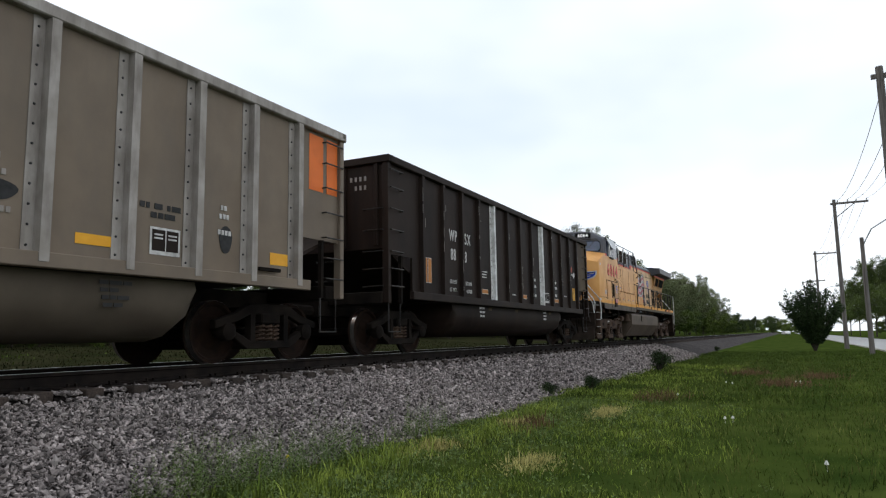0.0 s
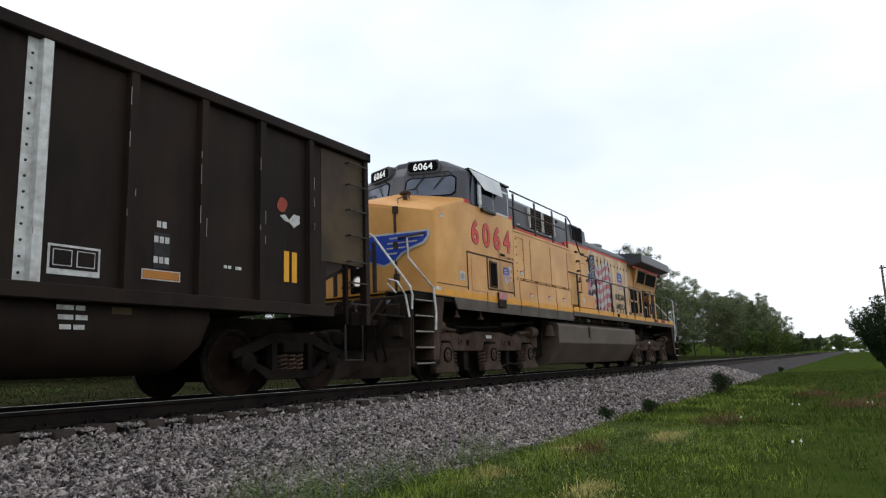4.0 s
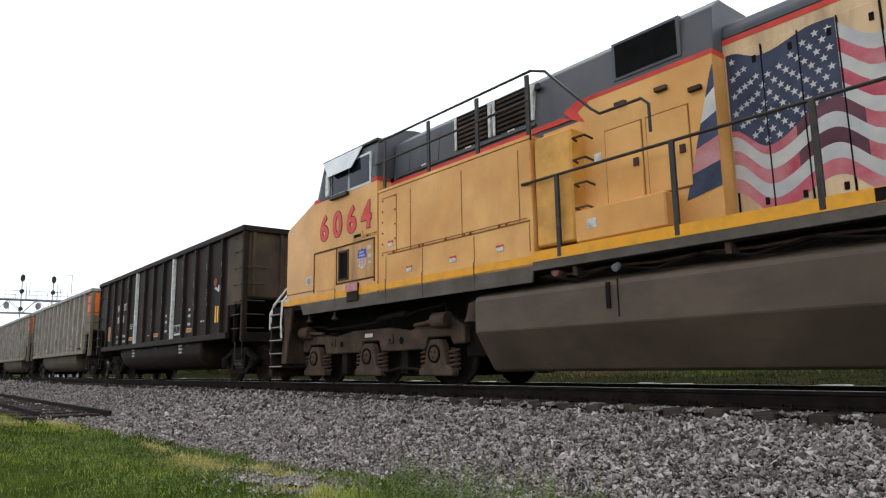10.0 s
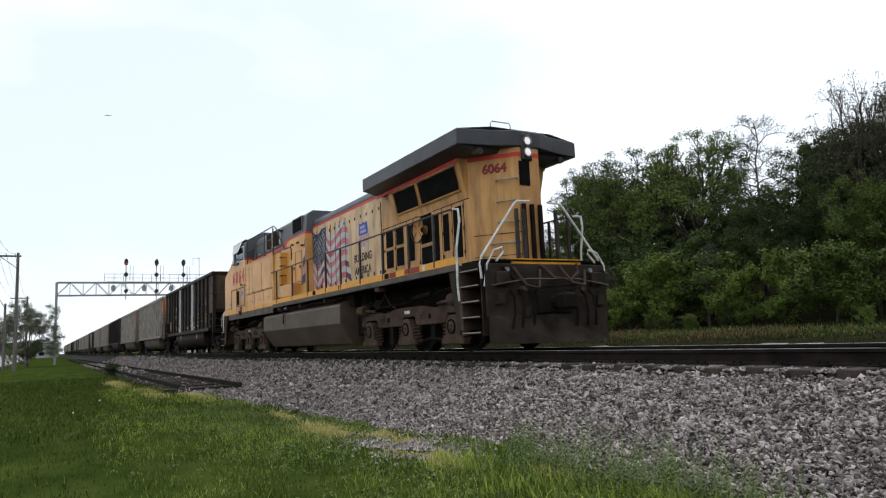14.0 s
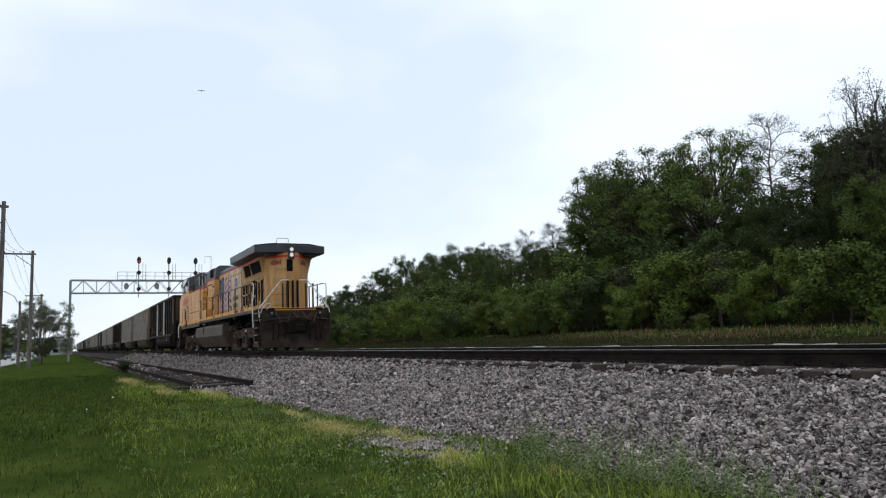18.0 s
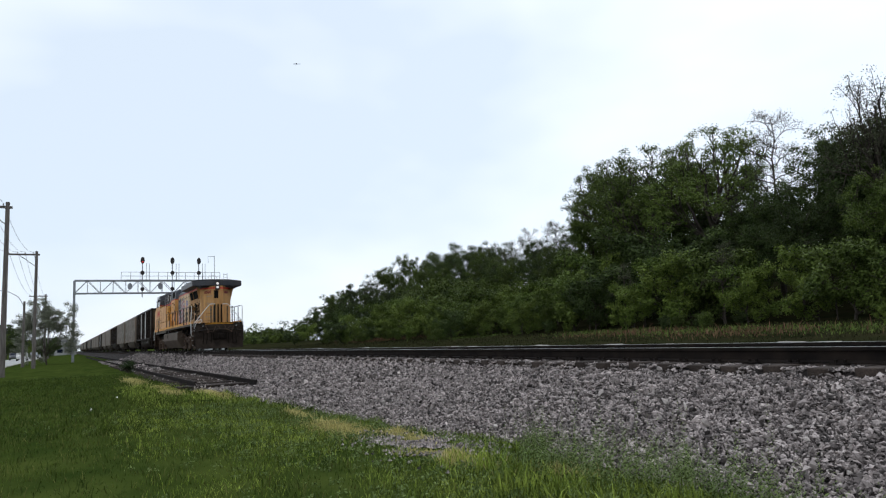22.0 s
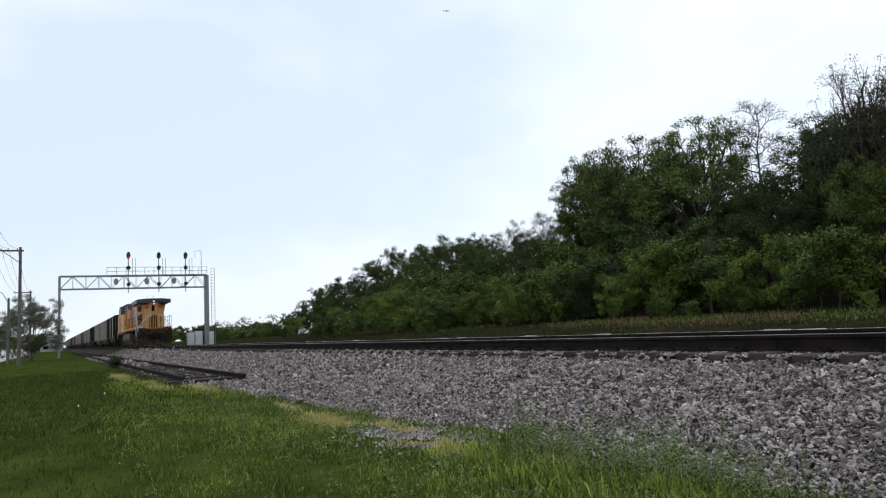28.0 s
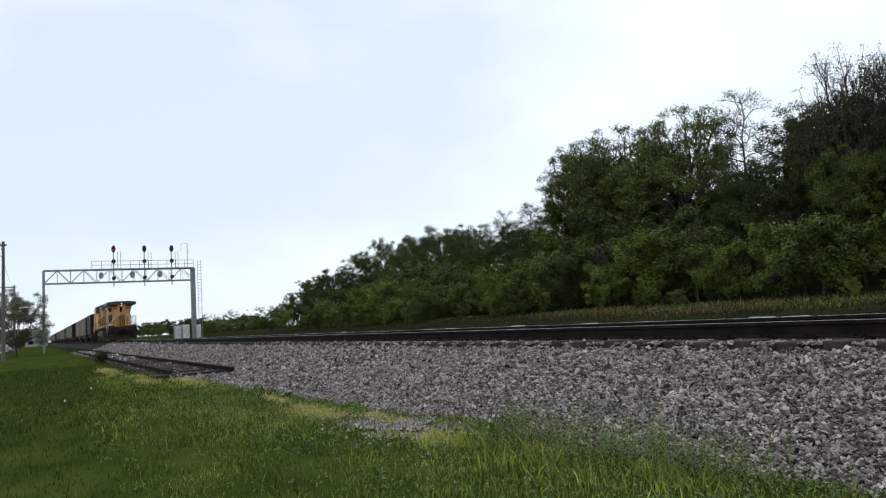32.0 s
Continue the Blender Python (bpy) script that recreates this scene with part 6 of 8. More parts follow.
        # shield on the panel, plain shapes
        def shield(cx, cz, w, y, tag):
            k = w / 2
            top = [(cx - k, cz + 0.3 * w), (cx - 0.85 * k, cz + 0.62 * w), (cx - 0.3 * k, cz + 0.55 * w), (cx, cz + 0.68 * w), (cx + 0.3 * k, cz + 0.55 * w), (cx + 0.85 * k, cz + 0.62 * w), (cx + k, cz + 0.3 * w), (cx + k, cz + 0.05 * w), (cx - k, cz + 0.05 * w)]
            sh = part("shield_badge", Shape().prism(top, "y", *sorted((y, y + s * 0.005))), BLUE, L, "blue shield badge with red and white stripes")
            low = [(cx - k, cz + 0.05 * w), (cx + k, cz + 0.05 * w), (cx + 0.95 * k, cz - 0.35 * w), (cx + 0.6 * k, cz - 0.5 * w), (cx, cz - 0.66 * w), (cx - 0.6 * k, cz - 0.5 * w), (cx - 0.95 * k, cz - 0.35 * w)]
            part("shield_field", Shape().prism(low, "y", *sorted((y, y + s * 0.005))), FLAGWHITE, sh)
            bar = Shape()
            for i in range(5):
                xx = cx - k * 0.82 + i * 0.36 * k
                bar.box(xx, xx + 0.17 * k, *sorted((y + s * 0.004, y + s * 0.008)), cz - (0.36 if i in (0, 4) else 0.5) * w, cz + 0.05 * w)
            tagged(part("shield_bars", bar, FLAGRED, sh), kind="stuff")
            lt = Shape()
            for r in range(2):
                for i in range(5 + r):
                    xx = cx - k * 0.62 + i * k * 0.22
                    lt.box(xx, xx + 0.13 * k, *sorted((y + s * 0.004, y + s * 0.008)), cz + (0.34 - 0.2 * r) * w, cz + (0.47 - 0.2 * r) * w)
            tagged(part("shield_marks", lt, FLAGWHITE, sh), kind="stuff")
        shield(0.28, 2.33, 0.30, o + s * 0.008, "small")
        for cx, cz, r in ((0.52, 2.52, 0.06), (0.54, 2.36, 0.055), (0.54, 2.24, 0.04)):
            part("round_sticker", Shape().box(cx - r, cx + r, *sorted((o + s * 0.008, o + s * 0.011)), cz - r * 0.6, cz + r * 0.6), FLAGWHITE, L)
        shield(11.45, 3.14, 0.60, s * (0.92 + 0.022), "large")
        # red light box below the panel
        part("marker_box", Shape().box(-0.22, 0.16, *sorted((o - s * 0.1, o + s * 0.05)), 1.56, 1.90), PILOT, L, "dark bracket box", bevel=0.01)
        part("marker_face", Shape().box(-0.24, 0.18, *sorted((o + s * 0.05, o + s * 0.062)), 1.74, 1.89), FLAGRED, L, "dull red plate")
        # steps box behind the cabinet
        part("sand_box", Shape().box(4.68, 5.36, *sorted((s * 1.1, s * (Y - 0.06))), 1.9, 3.46), SANDBOX, L, "yellow sand box with its paint deepened for shade", bevel=0.03)
        part("battery_box", Shape().box(5.40, 6.75, *sorted((s * 1.15, s * (Y - 0.02))), 1.86, 2.28), YELLOW, L, "low yellow locker", bevel=0.02)
        part("locker_label", Shape().box(5.6, 5.75, *sorted((s * (Y - 0.02), s * (Y - 0.014))), 2.02, 2.14), LETTER, L)
        # doors and brackets on the cabinet beside the sand box
        for xa, xb in ((5.75, 6.30), (6.38, 6.95)):
            d = part("cabinet_door", Shape().box(xa, xb, *sorted((s * 1.185, s * 1.212)), 2.34, 3.32), YELLOW, L, "dirty yellow cabinet door", bevel=0.008)
            part("door_edge", Shape().box(xa - 0.014, xb + 0.014, *sorted((s * 1.185, s * 1.196)), 2.32, 3.34), SEAM, d)
            part("door_handle", Shape().box(xb - 0.12, xb - 0.05, *sorted((s * 1.21, s * 1.235)), 2.75, 2.85), UNDER, d)
        for xa, z in ((5.95, 3.60), (6.55, 3.60), (7.0, 3.45)):
            part("lift_bracket", Shape().box(xa, xa + 0.16, *sorted((s * 1.185, s * 1.25)), z, z + 0.05), UNDER, L)
        part("cabinet_label", Shape().box(5.55, 5.66, *sorted((s * 1.185, s * 1.196)), 2.95, 3.07), LETTER, L, "small white label")
        for z in (2.3, 2.62, 2.95, 3.25):
            part("grab_iron", Shape().tube([(5.42, s * 1.38, z), (5.42, s * 1.47, z + 0.02), (5.62, s * 1.47, z + 0.02), (5.62, s * 1.3, z)], 0.016, 6), UNDER, L)
    # numbers
    for i, ch in enumerate("6064"):
        words("cab_number", ch, 0.70, DARKPAINT, L, side_text(-1.36 + i * 0.535, -Y - 0.004, 2.91), depth=0.002, bold=0.032)
        words("cab_number", ch, 0.70, NUMRED, L, side_text(-1.36 + i * 0.535, -Y - 0.008, 2.91), depth=0.002, bold=0.017)
    words("class_mark", "C44ACCTE", 0.085, DARKLETTER, L, side_text(0.32, -Y - 0.004, 2.72), depth=0.002, spacing=1.1)
    # engine hood
    HY = 0.92
    part("engine_hood", Shape().prism([(-HY, 1.66), (-HY, 4.0), (HY, 4.0), (HY, 1.66)], "x", 7.30, 12.62), YELLOW_PALE, L, "faded dirty yellow engine hood")
    part("hood_red_line", Shape().box(7.30, 12.66, -HY - 0.004, HY + 0.004, 4.0, 4.07), RED, L)
    part("hood_roof", Shape().prism([(-HY, 4.07), (-HY, 4.16), (-HY + 0.08, 4.29), (-HY + 0.3, 4.36), (HY - 0.3, 4.36), (HY - 0.08, 4.29), (HY, 4.16), (HY, 4.07)], "x", 7.30, 12.66), GREY, L, "grey rounded hood roof", bevel=0.02)
    part("exhaust_chimney", Shape().loft([[(11.35 + r * 1.25 * math.cos(q), r * math.sin(q), z) for q in np.arange(0, 6.28, 6.2832 / 20)] for z, r in ((4.33, 0.34), (4.58, 0.34), (4.60, 0.38), (4.66, 0.38), (4.70, 0.30), (4.60, 0.26))]), GALV, L, "pale round exhaust stack", smooth=True)
    part("roof_hatch", Shape().box(8.6, 9.4, -0.5, 0.5, 4.34, 4.42), GREY, L, bevel=0.03)
    for s in (-1, 1):
        doors = [7.36 + 0.402 * k for k in range(13)]
        for x in doors:
            w = 0.383
            d = part("hood_door", Shape().box(x, x + w, *sorted((s * HY, s * (HY + 0.018))), 1.80, 3.86), YELLOW_PALE, L, bevel=0.006)
            for z in (2.0, 3.66):
                part("latch", Shape().box(x + 0.40 * (w / 0.53), x + 0.46 * (w / 0.53), *sorted((s * HY, s * (HY + 0.032))), z, z + 0.08), UNDERDARK, d)
        part("door_backing", Shape().box(7.33, 12.60, *sorted((s * HY, s * (HY + 0.004))), 1.82, 3.84), UNDERDARK, L)
        lines = Shape()
        for x in (12.68, 13.38, 14.02, 14.66, 15.29, 15.70, 16.14, 16.62):
            lines.box(x - 0.008, x + 0.008, *sorted((s * HY, s * (HY + 0.006))), 1.86, 3.1)
        lines.box(12.66, 16.84, *sorted((s * HY, s * (HY + 0.006))), 3.10, 3.118)
        lines.box(12.66, 14.6, *sorted((s * HY, s * (HY + 0.006))), 1.93, 1.945)
        tagged(part("panel_seams", lines, UNDERDARK, L), kind="stuff")
        hinges = Shape()
        for x in (12.74, 13.36, 14.04, 14.64, 15.27, 15.72, 16.12, 16.6):
            for z in (2.0, 2.5, 2.95):
                hinges.box(x, x + 0.04, *sorted((s * HY, s * (HY + 0.02))), z, z + 0.07)
        tagged(part("door_hinges", hinges, UNDER, L), kind="stuff")
        for xa, xb, mt, tx in ((14.22, 14.55, DARKRED, "dull red plate"), (15.0, 15.7, CARRED, "faded red strip"), (15.85, 15.95, LETTER, "white plate"), (13.95, 14.18, UNDERDARK, ""), (8.9, 9.15, UNDERDARK, ""), (11.0, 11.05, UNDERDARK, "")):
            part("sill_plate", Shape().box(xa, xb, *sorted((s * (Y + 0.024), s * (Y + 0.03))), 1.71, 1.83), mt, L, tx)
        # flag decal in waving bands
        yb = s * (HY + 0.020)
        x0, x1 = 7.34, 10.38
        def wave(x):
            return 0.15 * math.cos(float(np.interp(x, (7.34, 7.75, 8.42, 8.9, 10.0, 10.4), (0, 3.14, 6.28, 9.42, 12.57, 13.8)))) - 0.02 * (x - 7.3) - 0.08
        n = 48
        for band in range(10):
            end = x1 - 0.12 * math.cos(band * 1.1)
            for xa, xb, red in ((x0, 8.05, FLAGRED), (8.05, 8.72, FLAGPLUM if band in (5, 7) else FLAGRED), (8.72, end - 0.3, FLAGRED), (end - 0.3, end, FLAGPLUM if band > 6 else FLAGRED)):
                verts = []
                for i in range(n // 3 + 1):
                    x = xa + (xb - xa) * i / (n // 3)
                    zt = 3.78 - band * 0.165 + wave(x)
                    verts += [(x, yb, min(3.84, max(1.84, zt))), (x, yb, min(3.84, max(1.82, zt - 0.165)))]
                faces = [(2 * i, 2 * i + 1, 2 * i + 3, 2 * i + 2) for i in range(n // 3)]
                m = n // 3 + 1
                sh = Shape().add(verts + [(p, q + s * 0.003, r) for p, q, r in verts], faces + [tuple(k + 2 * m for k in f) for f in faces])
                part("flag_stripe", sh, red if band % 2 == 1 else FLAGWHITE, L, "faded waving flag stripe")
        n2 = 16
        verts = []
        for i in range(n2 + 1):
            x = 7.34 + 1.2 * i / n2
            verts += [(x, yb + s * 0.005, min(3.85, 3.84 + wave(x) * 0.5)), (x, yb + s * 0.005, 2.86 + wave(x) + 0.1 * i / n2)]
        faces = [(2 * i, 2 * i + 1, 2 * i + 3, 2 * i + 2) for i in range(n2)]
        canton = part("flag_canton", Shape().add(verts, faces), FLAGBLUE, L, "faded blue field with white stars")
        for x in doors[1:8]:
            part("door_gap", Shape().box(x - 0.016, x - 0.004, *sorted((yb, yb + s * 0.011)), 1.84, 3.85), UNDERDARK, L)
        for r in range(8):
            for c in range(9):
                cx = 7.41 + c * 0.132 + (0.066 if r % 2 else 0)
                cz = 3.70 - r * 0.105 + wave(cx)
                if cz < 3.78 and cx < 8.5:
                    ring = [(cx + (0.046 if k % 2 == 0 else 0.019) * math.sin(k * math.pi / 5), yb + s * 0.008, cz + (0.046 if k % 2 == 0 else 0.019) * math.cos(k * math.pi / 5)) for k in range(10)]
                    part("star", Shape().add(ring, [tuple(range(10))]), FLAGWHITE, canton)
        for k, mt in enumerate((FLAGBLUE, FLAGWHITE, FLAGBLUE, FLAGRED, FLAGBLUE)):
            z0 = 3.62 - k * 0.29
            xl = lambda z: 7.30 - 0.42 * (3.75 - z) / 1.5
            part("flag_edge", Shape().add([(xl(z0), s * 1.197, z0), (7.304, s * 1.197, z0 + 0.10), (7.304, s * 1.197, z0 - 0.19), (xl(z0 - 0.29), s * 1.197, z0 - 0.29)], [(0, 1, 2, 3)]), mt, L)
    words("slogan", "BUILDING", 0.30, DARKLETTER, L, narrow(side_text(10.77, -HY - 0.022, 2.47), 0.88), depth=0.002, bold=0.008, spacing=1.0)
    words("slogan", "AMERICA", 0.30, DARKLETTER, L, narrow(side_text(10.80, -HY - 0.022, 2.12), 0.88), depth=0.002, bold=0.008, spacing=1.0)
    # radiator end
    part("radiator_body", Shape().prism([(12.62, -HY), (16.85, -HY), (17.68, -0.27), (17.68, 0.27), (16.85, HY), (12.62, HY)], "z", 1.66, 4.1), YELLOW_OLD, L, "faded yellow radiator hood")
    for s in (-1, 1):
        slope = Shape().add([(13.4, s * (HY + 0.001), 3.1), (16.80, s * (HY + 0.001), 3.1), (16.80, s * 1.12, 3.95), (13.4, s * 1.12, 3.95), (13.4, s * 0.8, 3.1), (16.80, s * 0.8, 3.1), (16.80, s * 0.8, 3.95), (13.4, s * 0.8, 3.95)],
                            [(0, 1, 2, 3), (4, 7, 6, 5), (0, 4, 5, 1), (2, 6, 7, 3), (1, 5, 6, 2), (0, 3, 7, 4)])
        part("radiator_slope", slope, YELLOW_OLD, L)
        for xa, xb in ((13.70, 14.80), (14.95, 16.60)):
            lo, hi = 3.34, 3.82
            ya = lambda z: s * (HY + (z - 3.1) * 0.235 + 0.008)
            sh = Shape().add([(xa, ya(lo), lo), (xb, ya(lo), lo), (xb, ya(hi), hi), (xa, ya(hi), hi)], [(0, 1, 2, 3)])
            part("radiator_intake", sh, BLACK, L, "black radiator intake")
            fr = Shape()
            fr.tube([(xa - 0.03, ya(lo), lo - 0.03), (xb + 0.03, ya(lo), lo - 0.03), (xb + 0.03, ya(hi), hi + 0.03), (xa - 0.03, ya(hi), hi + 0.03), (xa - 0.03, ya(lo), lo - 0.03)], 0.025, 5)
            part("intake_frame", fr, YELLOW_OLD, L)
        part("radiator_red_line", Shape().box(12.8, 16.8, *sorted((s * 1.13, s * 1.135)), 3.86, 3.94), RED, L)
        for x in (12.86, 13.44):
            for z in (2.08, 2.60):
                part("hood_opening", Shape().box(x, x + 0.38, *sorted((s * HY, s * (HY + 0.012))), z, z + 0.44), BLACK, L, "dark hood opening")
        for x, z0, z1, w in ((14.10, 2.12, 2.98, 0.30), (15.32, 1.98, 3.02, 0.26), (15.76, 2.14, 2.94, 0.25), (16.2, 1.94, 3.02, 0.34), (14.74, 1.96, 2.36, 0.50), (14.73, 2.44, 3.10, 0.53)):
            part("hood_opening", Shape().box(x, x + w, *sorted((s * HY, s * (HY + 0.012))), z0, z1), BLACK, L, "dark hood opening")
            part("opening_frame", Shape().box(x - 0.04, x + w + 0.04, *sorted((s * HY, s * (HY + 0.008))), z0 - 0.04, z1 + 0.04), YELLOW_OLD, L)
        bl = part("blower_housing", Shape().rings_y(14.97, 2.74, [(s * HY, 0.10), (s * (HY + 0.06), 0.11), (s * (HY + 0.14), 0.15), (s * (HY + 0.20), 0.25), (s * (HY + 0.215), 0.25), (s * (HY + 0.15), 0.13), (s * (HY + 0.10), 0.06), (s * (HY + 0.10), 0.01)], 24), YELLOW_OLD, L, "funnel-shaped yellow blower", smooth=True)
        part("blower_mouth", Shape().ycyl(14.97, 2.74, 0.062, s * (HY + 0.10), s * (HY + 0.112), 16), BLACK, bl, "dark blower mouth")
        ring = [(14.97 + 0.30 * math.cos(a), s * (HY + 0.235), 2.74 + 0.30 * math.sin(a)) for a in np.linspace(0, 2 * math.pi, 25)]
        part("guard_ring", Shape().tube(ring, 0.011, 5), UNDER, bl, smooth=True)
        for a in (0.8, 2.35, 3.9, 5.5):
            part("guard_spoke", Shape().tube([(14.97 + 0.30 * math.cos(a), s * (HY + 0.235), 2.74 + 0.30 * math.sin(a)), (14.97 + 0.08 * math.cos(a), s * (HY + 0.22), 2.74 + 0.08 * math.sin(a))], 0.009, 5), UNDER, bl)
    low_roof = [(-Y, 4.04), (Y, 4.04), (1.10, 3.94), (-1.10, 3.94)]
    crown = [(-Y, 4.36), (-0.75, 4.44), (0.75, 4.44), (Y, 4.36)]
    part("radiator_roof", Shape().prism([(12.78, -Y), (17.42, -Y), (17.56, -0.75), (17.72, -0.3), (17.72, 0.3), (17.56, 0.75), (17.42, Y), (12.78, Y)], "z", 4.04, 4.36).loft([[(12.78, y, z) for y, z in low_roof], [(xx, y, z) for (y, z), xx in zip(low_roof, (17.42, 17.42, 17.36, 17.36))]]).loft([[(12.78, y, z) for y, z in crown], [(xx, y, z) for (y, z), xx in zip(crown, (17.42, 17.54, 17.54, 17.42))]]), GREYDARK, L, "overhanging dark grey radiator roof", bevel=0.012)
    part("roof_loop", Shape().tube([(17.15, -0.5, 4.42), (17.15, -0.5, 4.66), (17.15, -0.46, 4.70), (17.15, -0.04, 4.70), (17.15, 0.0, 4.66), (17.15, 0.0, 4.42)], 0.014, 6), WHITEPAINT, L)
    part("rear_red_band", Shape().prism([(16.85, -HY - 0.004), (17.684, -0.273), (17.684, 0.273), (16.85, HY + 0.004)], "z", 3.84, 3.93), RED, L)
    lamp = part("headlight_case", Shape().box(17.5, 17.74, -0.17, 0.09, 3.76, 4.32), DARKPAINT, L, "black headlight case", bevel=0.03)
    for z in (3.93, 4.16):
        rim = Shape().loft([[(x, -0.04 + r * math.cos(a), z + r * math.sin(a)) for a in np.arange(0, 6.28, 6.2832 / 20)] for x, r in ((17.74, 0.10), (17.77, 0.10), (17.77, 0.08), (17.74, 0.08))])
        part("lens_rim", rim, GALV, lamp)
        part("headlight_lens", Shape().loft([[(x, -0.04 + r * math.cos(a), z + r * math.sin(a)) for a in np.arange(0, 6.28, 6.2832 / 20)] for x, r in ((17.735, 0.085), (17.755, 0.075), (17.765, 0.03))]), HEADLIGHT, lamp, "lit headlight")
    part("rear_opening", Shape().box(17.68, 17.692, -0.24, 0.02, 3.25, 3.75), BLACK, L, "dark opening under the headlight")
    words("rear_number", "6064", 0.26, DARKRED, L, Matrix.Translation((17.30, -0.572, 3.56)) @ pose(0, 0, 0, 90, 0, 38.1), depth=0.003, bold=0.012, align="CENTER")
    words("rear_number", "6064", 0.26, DARKRED, L, Matrix.Translation((17.30, 0.572, 3.56)) @ pose(0, 0, 0, 90, 0, 141.9), depth=0.003, bold=0.012, align="CENTER")
    for z, a in ((2.1, 0.42), (2.52, 0.58), (2.94, 0.58), (3.38, 0.58)):
        p0, p1 = (16.85 + 0.83 * a, -0.92 + 0.65 * a), (16.85 + 0.83 * 0.99, -0.92 + 0.65 * 0.99)
        part("rear_rung", Shape().tube([(*p0, z), (p0[0] + 0.06, p0[1] - 0.08, z), (p1[0] + 0.06, p1[1] - 0.08, z), (*p1, z)], 0.017, 6), ALUMRIB, L)
    for z in (1.86, 2.3):
        part("hood_seam", Shape().prism([(16.9, -HY + 0.03), (17.69, -0.272), (17.68, -0.25), (16.9, -HY + 0.06)], "z", z, z + 0.012), UNDERDARK, L)
    for yy in (-0.2, 0.0, 0.2):
        part("hood_end_bar", Shape().box(17.70, 17.76, yy - 0.045, yy + 0.03, 1.72, 2.86), UNDERDARK, L)
    for s in (-1, 1):
        part("corner_lamp", Shape().tube([(17.3, s * 1.02, 3.94), (17.5, s * 1.02, 3.92)], 0.07, 10), DARKPAINT, L)
    # side railing
    for s in (-1, 1):
        for x in (5.15, 6.90, 8.45, 10.0, 11.15, 12.5, 13.85, 15.2, 16.35):
            part("rail_post", Shape().box(x - 0.03, x + 0.03, *sorted((s * (Y - 0.01), s * (Y + 0.03))), 1.72, 2.82), DARKPAINT, L)
        handrail(L, [(4.5, s * (Y + 0.01), 2.83), (16.9, s * (Y + 0.01), 2.80), (17.12, s * (Y + 0.02), 2.79)], 0.021, name="side_handrail")
    # fuel tank
    tank = [(-1.20, 1.42), (-1.47, 1.32), (-1.50, 1.26), (-1.50, 0.80), (-1.14, 0.25), (-1.07, 0.22), (1.07, 0.22), (1.14, 0.25), (1.50, 0.80), (1.50, 1.26), (1.47, 1.32), (1.20, 1.42)]
    part("fuel_tank", Shape().prism(tank, "x", 3.42, 11.0), TANK, L, "long dusty brown fuel tank", bevel=0.012)
    for s in (-1, 1):
        part("sight_glass", Shape().box(5.86, 5.92, *sorted((s * 1.50, s * 1.52)), 0.98, 1.30), UNDERDARK, L)
        part("tank_seam", Shape().prism([(6.02, 1.33), (6.04, 1.33), (6.04, 0.87), (6.02, 0.87)], "y", *sorted((s * 1.495, s * 1.504))), UNDERDARK, L)
        part("fuel_cap", Shape().rings_y(4.95, 1.55, [(s * 1.2, 0.07), (s * 1.4, 0.07), (s * 1.42, 0.03)], 12), FLAGRED, L, "red fuel cap")
        part("bell", Shape().loft([[(3.2 + r * math.cos(a), s * 1.3 + r * math.sin(a), z) for a in np.arange(0, 6.28, 6.2832 / 16)] for z, r in ((1.30, 0.03), (1.26, 0.10), (1.10, 0.125), (0.98, 0.17), (0.98, 0.14))]), UNDER, L, "brown bell", smooth=True)
        for x in (-1.95, -0.9):
            part("step_lamp", Shape().loft([[(x + r * math.cos(a), s * 1.4 + r * math.sin(a), z) for a in np.arange(0, 6.28, 6.2832 / 12)] for z, r in ((1.42, 0.03), (1.34, 0.03), (1.27, 0.08), (1.25, 0.02))]), UNDER, L)
    for s in (-1, 1):
        for k, (a, b) in enumerate((((12.96, 1.60), (13.73, 1.04)), ((13.41, 1.60), (12.75, 1.12)))):
            part("safety_chain", Shape().tube([(a[0], s * (1.16 + 0.02 * k), a[1]), ((a[0] * 0.4 + b[0] * 0.6), s * (1.16 + 0.02 * k), b[1] + 0.12), (b[0], s * (1.16 + 0.02 * k), b[1])], 0.016, 5), UNDER, L)
        for x in (11.6, 12.1, 12.45):
            part("air_hose", Shape().tube([(x, s * 1.1, 1.5), (x + 0.15, s * 1.16, 1.28), (x + 0.45, s * 1.16, 1.2), (x + 0.7, s * 1.1, 1.32)], 0.02, 5), UNDERDARK, L, smooth=True)
        part("lifting_lug", Shape().box(13.25, 13.5, *sorted((s * 1.3, s * 1.48)), 1.46, 1.58), UNDER, L, bevel=0.02)
        part("snubber", Shape().box(12.6, 12.95, *sorted((s * 1.05, s * 1.2)), 1.06, 1.3), UNDERDARK, L, bevel=0.02)
    for s in (-1, 1):
        for k, (z, sag) in enumerate(((1.52, 0.03), (1.47, 0.06), (1.50, 0.10))):
            pts = [(4.7 + 0.6 * i, s * (1.32 + 0.05 * k), z - sag * (i % 2)) for i in range(11)]
            part("conduit", Shape().tube(pts, 0.016, 5), UNDERDARK if k else UNDER, L, smooth=True)
        for x in (5.3, 7.4, 9.6):
            part("pipe_clamp", Shape().box(x, x + 0.08, *sorted((s * 1.28, s * 1.46)), 1.44, 1.57), UNDER, L, bevel=0.01)
        part("drain_valve", Shape().tube([(6.0, s * 1.42, 1.50), (6.0, s * 1.50, 1.46)], 0.05, 8), GALV, L)
    wheels = loco_truck(L, 0.0) + loco_truck(L, 14.35)
    end_steps(L, -3.34, -1)
